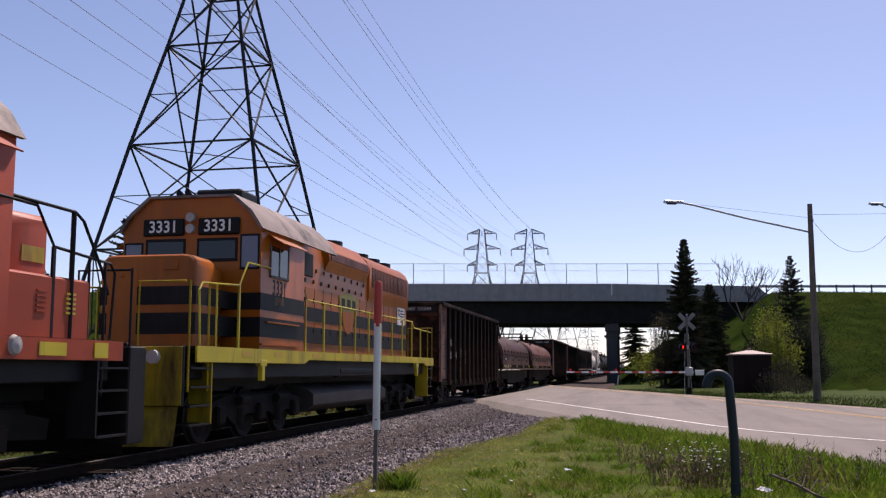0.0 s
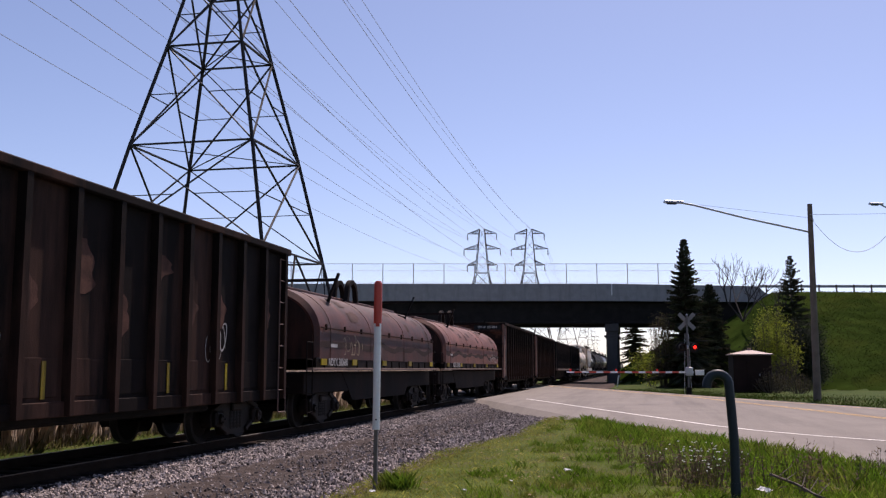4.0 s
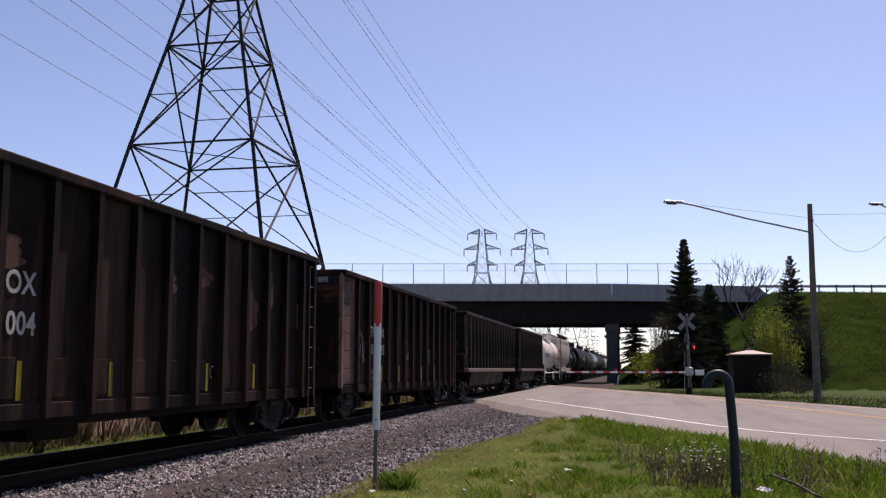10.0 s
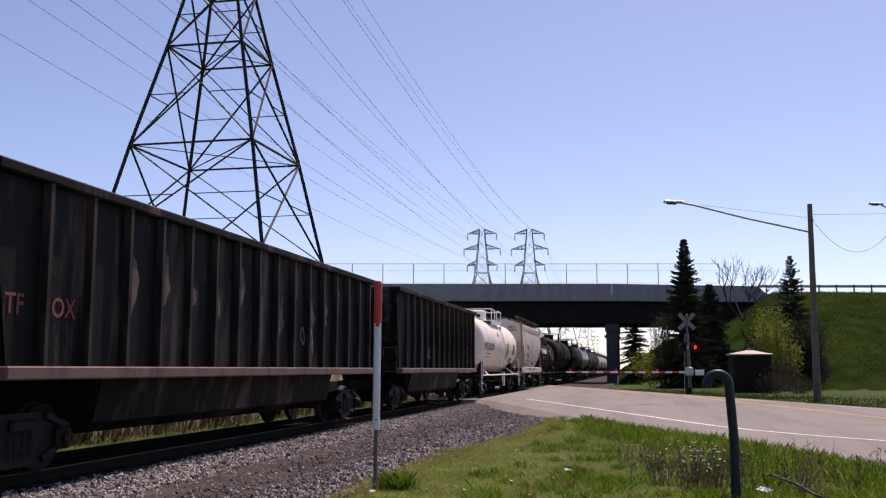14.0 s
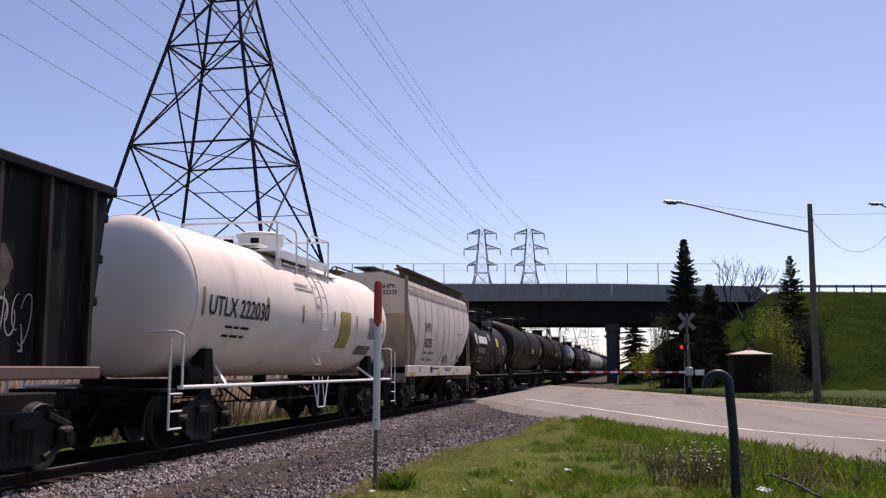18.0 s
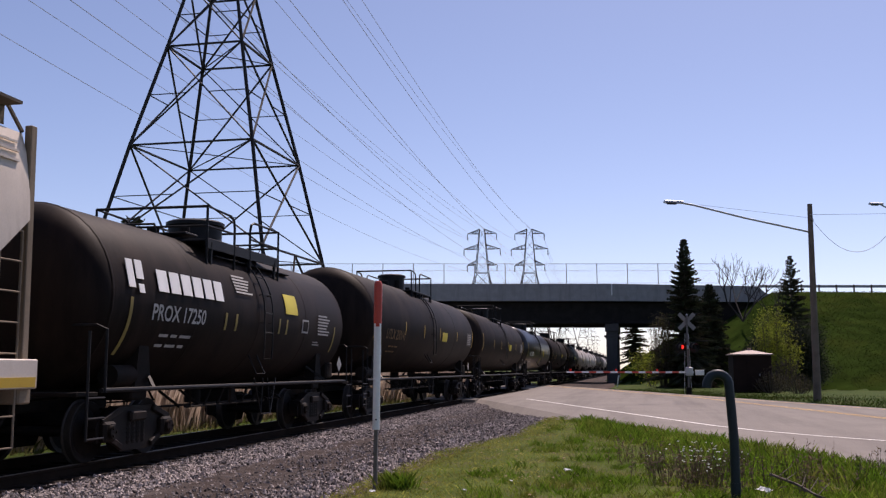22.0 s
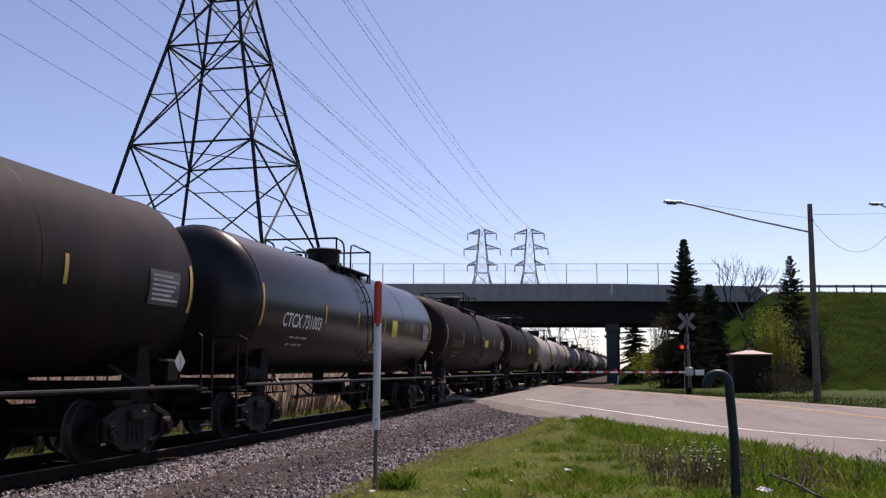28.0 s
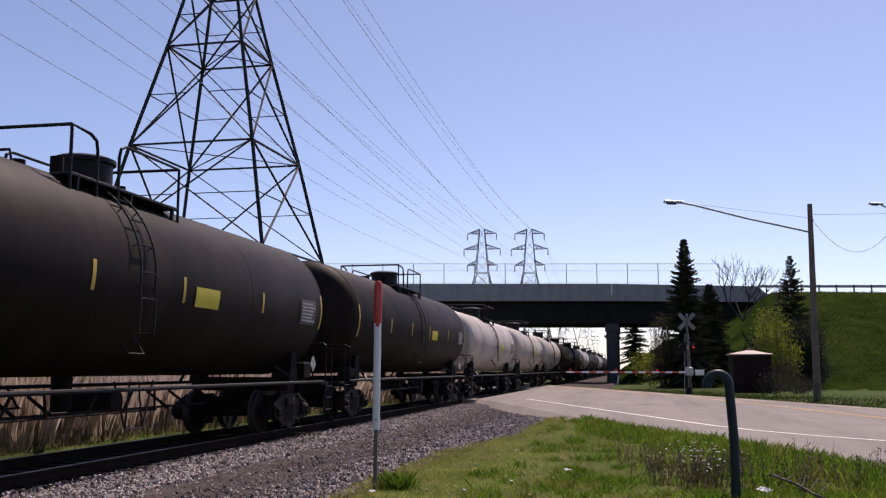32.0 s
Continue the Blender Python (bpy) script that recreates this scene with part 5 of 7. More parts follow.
def build_locomotive(u0, u1, flip, paint, striped):
    label = "orange diesel locomotive with black stripes and yellow railings" if striped else "faded red-orange diesel locomotive"
    c = new_car("locomotive", label, "locomotive", u0, u1, flip)
    H = (u1 - u0) / 2
    trim = M_YELLOW
    NF, CF, HR, YT = (-8.65, -6.9, 8.05, 5.9) if striped else (-7.6, -6.0, H - 1.75, 5.0)
    CS = CF + 5.9                                      # how far the cab stands from y = -5.9
    part("frame", Geo().box((0, 0, 1.35), (2.7, 2 * H - 1.6, 0.42), b=0.02).box((0, 0, 1.05), (1.2, 2 * H - 2.4, 0.3)), M_BLACK, c)
    sill = Geo()
    for s in (-1, 1):
        plate(sill, [(-H + 0.75, 1.42), (-H + 0.75, 1.68), (H - 0.75, 1.68), (H - 0.75, 1.42), (H - 2.0, 1.42), (H - 2.3, 1.5), (-4.0, 1.5), (-4.3, 1.42)], s * 1.5, s * 1.54)
    each("side_sill", sill, trim if striped else paint, c)
    part("walkway", Geo().box((0, 0, 1.66), (3.0, 2 * H - 1.5, 0.04)), M_BLACK, c)
    # long hood, with the wider radiator section at its rear
    hood = Geo().sweep([(-0.92, 1.68), (0.92, 1.68), (0.92, 3.95), (0.85, 4.2), (0.55, 4.42), (-0.55, 4.42), (-0.85, 4.2), (-0.92, 3.95)], -3.3 + CS, HR)
    hd = part("long_hood", hood, paint, c)
    rad = Geo().sweep([(-0.93, 3.2), (0.93, 3.2), (0.98, 3.3), (1.0, 4.1), (0.9, 4.35), (0.7, 4.5), (-0.7, 4.5), (-0.9, 4.35), (-1.0, 4.1), (-0.98, 3.3)], 3.0 if striped else 3.6, HR - 0.03)
    part("radiator_section", rad, paint, hd)
    dyn = Geo().sweep([(-0.93, 3.7), (0.93, 3.7), (1.06, 3.95), (1.04, 4.2), (0.7, 4.56), (-0.7, 4.56), (-1.04, 4.2), (-1.06, 3.95)], -1.1, 2.7)
    part("blower_housing", dyn, paint, hd)
    grilles = Geo()
    for s in (-1, 1):
        for i in range(int((HR - 3.4) / 0.185)):
            grilles.box((s * 1.0, 3.3 + i * 0.185, 3.9), (0.02, 0.03, 0.56))
        for k in range(10):
            grilles.box((s * 1.0, (3.15 + HR) / 2, 3.64 + 0.06 * k), (0.015, HR - 3.35, 0.02))
    tagged(part("radiator_grille", grilles, M_BLACK if not striped else M_COIL, hd), kind="stuff")
    # black box: the air intake, and the shadow under the roof overhang
    part("shaded_air_intake", Geo().box((0, (CF + 0.65) / 2, 3.72), (1.9, -2.1 - CF - 2.65, 0.55), b=0.02), M_BLACK, hd)
    for s in (-1, 1):
        part("blower_grille", Geo().box((s * 1.05, 0.8, 4.07), (0.04, 3.5, 0.2), b=0.005), M_COIL_FRAME if not striped else M_COIL, hd, "rusty intake grille")
    fans = Geo()
    for y in (4.1, 5.5, 6.9) if striped else (4.4, 5.9):
        fans.rod((0, y, 4.48), (0, y, 4.66), 0.62, n=20)
    fans.rod((0, 1.6, 4.55), (0, 1.6, 4.75), 0.55, n=20)
    each("roof_fan", fans, M_BLACK, hd)
    doors = Geo()
    latch = Geo()
    for s in (-1, 1):
        for i in range(int((HR + 2.9) / 0.68)):
            y = -2.9 + i * 0.68
            doors.box((s * 0.925, y, 2.55), (0.012, 0.64, 1.3), b=0.004)
            for z in (2.2, 2.9):
                latch.box((s * 0.94, y + 0.26, z), (0.03, 0.05, 0.1))
        for i in range(9):
            for z in (3.35, 3.62):
                latch.box((s * 0.935, -2.6 + i * 0.62 + (0.2 if z > 3.5 else 0), z), (0.02, 0.09, 0.09))
    each("hood_door", doors, paint, hd)
    tagged(part("latch", latch, M_BLACK, hd), kind="stuff")
    if striped:
        for z0, z1 in ((2.42, 2.74), (1.91, 2.28)):
            st = Geo()
            for s in (-1, 1):
                st.box((s * 0.936, (CF + 2.64 + HR - 0.01) / 2, (z0 + z1) / 2), (0.008, HR - 0.01 - CF - 2.64, z1 - z0))
                st.box((s * 1.503, CF + 1.3, (z0 + z1) / 2), (0.012, 2.62, z1 - z0))
            st.box((0, HR + 0.007, (z0 + z1) / 2), (1.86, 0.012, z1 - z0))
            st.box((0, CF - 0.004, (z0 + z1) / 2), (3.0, 0.012, z1 - z0))
            st.box((0, NF - 0.004, (z0 + z1) / 2), (1.9, 0.012, z1 - z0))
            for s in (-1, 1):
                st.box((s * 0.951, (NF + CF) / 2, (z0 + z1) / 2), (0.012, CF - NF - 0.03, z1 - z0))
            each("black_stripe", st, M_BLACK, c)
        for s in (-1, 1):
            oval = [(1.0 + 0.55 * math.cos(a), 2.72 + 0.5 * math.sin(a)) for a in (2 * math.pi * k / 24 for k in range(24))]
            em = part("emblem", plate(Geo(), oval, s * 0.942, s * 0.947), M_ORANGE, c, "orange oval emblem")
            part("emblem_band", plate(Geo(), [(0.1, 3.16), (0.28, 2.8), (1.75, 2.8), (1.95, 3.16), (1.1, 3.3), (0.95, 3.3)], s * 0.946, s * 0.952), M_OLIVE, em, "olive band")
            for y in (0.5, 1.02, 1.52):
                part("emblem_block", Geo().box((s * 0.954, y, 2.99), (0.006, 0.3, 0.26)), M_BLACK, em)
        sign = part("notice_panel", Geo().box((0.95, 7.15, 2.98), (0.012, 1.0, 0.56), b=0.003), M_WHITE, c, "white safety notice panel")
        ink = bars(Geo(), 0.958, 7.32, 2.98, 0.55, 0.42, 5)
        ink.bar((0.958, 6.76, 2.98), (0.958, 6.94, 3.2), 0.006, 0.05).bar((0.958, 6.94, 2.98), (0.958, 6.76, 3.2), 0.006, 0.05)
        part("print", ink, M_BLACK, sign)
    # cab
    cab = part("cab", Geo().sweep([(-1.5, 1.68), (1.5, 1.68), (1.5, 3.95), (1.3, 4.26), (0.9, 4.58), (-0.9, 4.58), (-1.3, 4.26), (-1.5, 3.95)], CF, CF + 2.6), paint, c)
    roof = Geo()
    for y0, y1, w in ((CF - 0.1, CF + 2.7, 1.0), (CF + 2.7, -2.0 if striped else -1.0, 0.99 if striped else 0.93)):
        roof.sweep([(-1.57 * w, 3.95), (-1.33 * w, 4.3), (-0.92 * w, 4.63), (0.92 * w, 4.63), (1.33 * w, 4.3), (1.57 * w, 3.95), (1.5 * w, 3.95), (1.29 * w, 4.25), (0.89 * w, 4.58), (-0.89 * w, 4.58), (-1.29 * w, 4.25), (-1.5 * w, 3.95)], y0, y1)
    part("cab_roof", roof, M_LOCO_ROOF, cab, "dusty grey roof")
    part("roof_box", Geo().box((0.35, CF + 0.9, 4.72), (1.0, 0.9, 0.22), b=0.04), M_BLACK, cab)
    each("horn", Geo().rod((-0.35, CF + 0.4, 4.68), (-0.35, CF + 0.1, 4.7), 0.03, 0.07, 10).rod((-0.2, CF + 0.4, 4.68), (-0.2, CF + 0.15, 4.74), 0.03, 0.06, 10), M_BLACK, cab)
    for s in (-1, 1):
        w = part("side_window", Geo().box((s * 1.503, CF + 1.02, 3.4), (0.02, 1.0, 0.58), b=0.02), M_GLASS_DARK, cab)
        part("window_frame", Geo().box((s * 1.51, CF + 1.0, 3.4), (0.03, 0.04, 0.6)).box((s * 1.51, CF + 0.5, 3.4), (0.03, 0.05, 0.66)).box((s * 1.51, CF + 1.54, 3.4), (0.03, 0.05, 0.66)).box((s * 1.51, CF + 1.02, 3.09), (0.03, 1.08, 0.04)), M_POSTGREY, w)
        part("sun_shade", Geo().box((0, 0, 0), (0.42, 1.55, 0.02), Matrix.Translation((s * 1.66, CF + 1.12, 3.8)) @ Matrix.Rotation(s * 0.5, 4, "Y")), paint, cab)
        part("front_window", Geo().box((s * 0.56, CF - 0.01, 3.57), (0.78, 0.02, 0.36), b=0.04), M_GLASS_DARK, cab)
        dw = part("door_window", Geo().box((s * 1.26, CF - 0.012, 3.52), (0.34, 0.02, 0.6 if s > 0 else 0.36), b=0.06), M_GLASS_PALE, cab)
        part("gasket", Geo().box((s * 1.26, CF - 0.006, 3.52), (0.42, 0.016, 0.68 if s > 0 else 0.44), b=0.07), M_BLACK, dw)
        part("gasket", Geo().box((s * 0.56, CF - 0.006, 3.57), (0.88, 0.014, 0.46), b=0.06), M_BLACK, cab)
        nb = part("number_board", Geo().box((s * 0.6, CF - 0.03, 4.02), (0.9, 0.06, 0.33), b=0.1), M_BLACK, cab, "black number board")
        if striped:
            writing("3331", 0.32, M_WHITE, nb, end_at(s * 0.6, CF - 0.065, 4.02), bold=0.006)
    each("headlight", Geo().rod((0, CF, 4.2), (0, CF - 0.12, 4.2), 0.09, n=14).rod((0, CF, 3.98), (0, CF - 0.12, 3.98), 0.09, n=14), M_DIM_WHITE, cab)
    if striped:
        writing("3331", 0.42, M_BLACK, cab, side_at(1.504, CF + 1.05, 2.87), bold=0.006)
        writing("BPRR", 0.22, M_DULLGOLD, cab, side_at(1.512, CF + 1.05, 2.62), bold=0.003)
    top_ = [(-0.95, 1.68), (0.95, 1.68), (0.95, 3.08), (0.93, 3.2), (0.84, 3.28), (0.7, 3.3), (-0.7, 3.3), (-0.84, 3.28), (-0.93, 3.2), (-0.95, 3.08)]
    ng = Geo()
    rows = [(NF, 0.965, -0.03), (NF + 0.05, 1.0, 0.0), (NF + 0.85, 1.0, -0.02), (NF + 0.93, 0.96, -0.05), (CF, 0.72, -0.08)]
    n = len(top_)
    for y, k, dz in rows:
        ng.v += [(x * k, y, z + (dz if z > 2 else 0)) for x, z in top_]
    for j in range(len(rows) - 1):
        for i in range(n):
            ng.f.append((j * n + i, j * n + (i + 1) % n, (j + 1) * n + (i + 1) % n, (j + 1) * n + i))
    ng.f += [tuple(range(n)), tuple(range(len(ng.v) - n, len(ng.v)))[::-1]]
    ng.m = [0] * len(ng.f)
    nose = part("nose", ng, paint, c)
    each("nose_ledge", Geo().box((0.45, NF - 0.02, 3.1), (0.3, 0.03, 0.16), b=0.01).box((-0.5, NF - 0.02, 2.95), (0.1, 0.05, 0.1), b=0.02), paint, nose)
    if striped:
        for s in (-1, 1):
            each("cab_ledge", Geo().box((s * 1.52, CF + 1.25, 2.2), (0.06, 1.9, 0.03)).box((s * 1.52, CF + 1.1, 1.77), (0.06, 2.2, 0.03)), paint, cab)
            each("jacking_pad", Geo().box((s * 1.5, -6.75, 1.42), (0.1, 0.34, 0.12), b=0.01).box((s * 1.5, -6.75, 1.24), (0.1, 0.14, 0.3), b=0.01)
                 .box((s * 1.5, 7.1, 1.42), (0.1, 0.34, 0.12), b=0.01).box((s * 1.5, 7.1, 1.24), (0.1, 0.14, 0.3), b=0.01), trim, c)
            for y in (-7.6, -5.9, -3.5, -0.2, 2.2, 6.2, 8.2):
                part("reflector", Geo().box((s * 1.542, y, 1.58), (0.006, 0.5, 0.1)), M_STRIPE, c, "orange reflective strip")
    part("nose_door", Geo().box((-0.5, NF - 0.005, 2.4), (0.6, 0.02, 1.25), b=0.01), paint, nose)
    # ends: pilot, plough, steps, railings
    for q in (-1, 1):
        y = q * (H - (0.8 if striped and q > 0 else 0.45))
        en = part("pilot", Geo().box((0, y, 1.2), (2.9, 0.08, 0.95), b=0.01), M_BLACK, c)
        # the pilot's shade, away from the sun, is painted into this yellow
        if striped:
            for s in (-1, 1):
                part("pilot_panel", Geo().box((s * 0.95, y + q * 0.05, 1.2), (0.98, 0.03, 0.93), b=0.01), M_YELLOW_GRIMY_SHADED, en, "grimy yellow panel with shade in its colour")
        if q < 0:
            pl = Geo()
            pl.add([(-1.35, y, 0.75), (1.35, y, 0.75), (1.35, y - 0.15, 0.12), (0, y - 0.5, 0.12), (-1.35, y - 0.15, 0.12)], [(0, 1, 2, 3, 4)])
            pl.add([(-1.35, y + .04, 0.75), (1.35, y + .04, 0.75), (1.35, y - 0.11, 0.12), (0, y - 0.46, 0.12), (-1.35, y - 0.11, 0.12)], [(0, 1, 2, 3, 4)])
            part("plough", pl, M_YELLOW_GRIMY_SHADED if striped else M_BLACK, en)
            for s in (-1, 1):
                part("ditch_light", Geo().rod((s * 0.95, y - 0.05, 1.5), (s * 0.95, y - 0.17, 1.5), 0.11, n=14), M_DIM_WHITE, en)
        for s in (-1, 1):
            g = Geo()
            for k in range(4):
                g.box((s * 1.33, y - q * 0.5, 0.42 + k * 0.3), (0.4, 0.8, 0.03))
            each("step", g, M_BLACK, c)
            g = Geo()
            for e in (0.93,):
                plate(g, [(y - q * (e - 0.02), 0.42), (y - q * (e + 0.02), 0.42), (y - q * (e + 0.02), 1.62), (y - q * (e - 0.02), 1.62)], s * 1.1, s * 1.53)
            each("step_side", g, M_YELLOW_GRIMY_SHADED if striped else M_BLACK, c)
            rl = Geo()
            for yy in (y - q * 0.05, y - q * 0.8):
                rl.pipe([(s * 1.5, yy, 0.95), (s * 1.5, yy, 2.72)], 0.02, 6)
            rl.pipe([(s * 1.45, y, 2.7), (s * 0.6, y, 2.7), (s * 0.6, y, 1.68)], 0.02, 6)
            each("end_handrail", rl, M_YELLOW_GRIMY_SHADED if striped else M_BLACK, c)
    for s in (-1, 1):
        rl = Geo()
        y0, y1 = CF + 2.7, H - 1.5
        y1 = HR - 0.1 if striped else y1
        rl.pipe([(s * 1.46, y0 - 0.25, 3.2), (s * 1.46, y0 - 0.1, 3.12), (s * 1.46, y0 + 0.25, 2.79), (s * 1.46, y1 - 1.3, 2.79), (s * 1.46, y1 - 1.0, 2.6), (s * 1.46, H - 0.9, 2.55)], 0.02, 6)
        for i in range(10):
            yy = y0 + 0.12 + (y1 - y0 - 0.2) * i / 9
            rl.bar((s * 1.47, yy, 1.5), (s * 1.47, yy, 2.78 if i < 9 else 2.58), 0.035, 0.06)
        each("side_handrail", rl, trim if striped else M_BLACK, c)
        rn = Geo()
        rn.pipe([(s * 1.46, -H + 1.0, 1.7), (s * 1.46, -H + 0.92, 2.6), (s * 1.46, -H + 1.05, 2.72), (s * 1.46, CF - 0.95, 2.8), (s * 1.46, CF - 0.55, 3.25), (s * 1.52, CF + 0.5, 3.24)], 0.02, 6)
        rn.pipe([(s * 1.46, NF - 0.2, 1.66), (s * 1.46, NF - 0.2, 2.74)], 0.02, 6)
        rn.bar((s * 1.46, CF - 0.95, 1.5), (s * 1.46, CF - 0.95, 2.8), 0.035, 0.06)
        each("front_handrail", rn, trim if striped else M_BLACK, c)
        if not striped:
            nr = Geo().pipe([(s * 1.47, -5.7, 3.29), (s * 1.47, -7.4, 3.29), (s * 1.47, -7.6, 3.2), (s * 1.47, -8.12, 2.6), (s * 1.47, -8.3, 2.3)], 0.022, 6)
            nr.pipe([(s * 1.47, -7.36, 3.27), (s * 1.47, -7.36, 1.66)], 0.035, 8)
            each("nose_handrail", nr, M_BLACK, c)
            part("step_well", Geo().box((s * 1.3, -H + 0.28, 0.95), (0.46, 0.5, 1.35), b=0.02), M_BLACK, c)
    if not striped:
        for s in (-1, 1):
            bx = part("battery_box", Geo().box((s * 1.2, -6.5, 2.05), (0.55, 2.7, 0.78), b=0.03), paint, c)
            for y in (-7.35, -6.7):
                lv = Geo()
                for k in range(5):
                    lv.box((s * 1.482, y, 2.0 + k * 0.06), (0.02, 0.22, 0.025))
                each("louvre", lv, M_YELLOW if y < -7 else paint, bx)
            each("reflector", Geo().box((s * 1.545, -6.9, 1.55), (0.012, 0.6, 0.16)).box((s * 1.545, -8.05, 1.55), (0.012, 0.35, 0.2)), M_YELLOW, c)
            part("marker_lamp", Geo().lathe([(0.001, -0.05), (0.1, -0.03), (0.12, 0.02)], Matrix.Translation((s * 1.56, -6.1, 1.58)) @ Matrix.Rotation(radians(90 * s), 4, "Z"), 14), M_DIM_WHITE, c)
        part("yellow_band", Geo().box((0, NF - 0.008, 2.75), (1.5, 0.012, 0.2)).box((0.955, NF + 0.35, 2.75), (0.01, 0.5, 0.2)).box((-0.955, NF + 0.35, 2.75), (0.01, 0.5, 0.2)), M_YELLOW, c)
    # fuel tank, reservoirs, six-wheel trucks
    tank = [(math.cos(a) * 1.3, 0.64 + math.sin(a) * 0.38) for a in (2 * math.pi * i / 20 for i in range(20))]
    part("fuel_tank", Geo().sweep([(max(-1.35, min(1.35, x * 1.15)), z) for x, z in tank], -3.1, 3.6), M_FUEL, c, "dark grey fuel tank")
    for s in (-1, 1):
        part("air_reservoir", Geo().rod((s * 1.22, -1.0, 1.26), (s * 1.22, 3.4, 1.26), 0.15, n=14), M_BLACK, c)
    axles = (-2.04, 0, 2.04) if striped else (-1.37, 1.37)
    for yt in (-YT, YT):
        g = Geo()
        for s in (-1, 1):
            plate(g, [(-2.5, 0.45), (-2.55, 0.72), (-1.7, 0.86), (1.7, 0.86), (2.55, 0.72), (2.5, 0.45), (1.6, 0.5), (1.2, 0.3), (0.6, 0.5), (-0.6, 0.5), (-1.2, 0.3), (-1.6, 0.5)], s * 0.98, s * 1.12)
            for a in axles:
                g.box((s * 1.15, a, 0.52), (0.18, 0.34, 0.34), b=0.04)
            for a in (-1.0, 1.0):
                g.rod((s * 1.2, a - 0.25, 0.78), (s * 1.2, a + 0.25, 0.78), 0.1, n=10)
                g.rod((s * 1.1, a, 0.3), (s * 1.1, a, 0.62), 0.12, n=10)
        g.box((0, 0, 0.75), (1.9, 4.6, 0.3), b=0.03)
        g.box((0, 0, 0.48), (1.3, 4.4, 0.55), b=0.05)
        tr = part("truck", g, M_STEEL_DARK, c, "six-wheel locomotive truck")
        tr.location = (0, yt, 0)
        for a in axles:
            w = part("wheelset", MESH_WHEEL_BIG, M_WHEEL, tr)
            w.location = (0, a, 0.508)
            WHEELS.append((w, (0, a, 0.508), 0.508))
    lift = Matrix.Diagonal((1, 1, 1.055, 1))
    for ob in c.children_recursive:
        if ob.name.split(".")[0] not in ("truck", "wheelset") and ob.data.users == 1:
            ob.data.transform(lift)
    add_couplers(c, H + (0 if striped else 0.9))
    return c


M_GRIMY = mat("grimy_brown_print", (0.12, 0.05, 0.02), 0.7, bump=0)
M_GLASS_PALE = mat("hazy_window_glass", (0.16, 0.18, 0.24), 0.25, 0, var=0.1, bump=0, spec=0.4)
M_OLIVE = mat("olive_emblem_paint", (0.22, 0.2, 0.03), 0.6, bump=0.03)
M_FUEL = mat("fuel_tank_grey", (0.035, 0.032, 0.03), 0.45, 0.2, dirt=GRIME, amount=0.5)


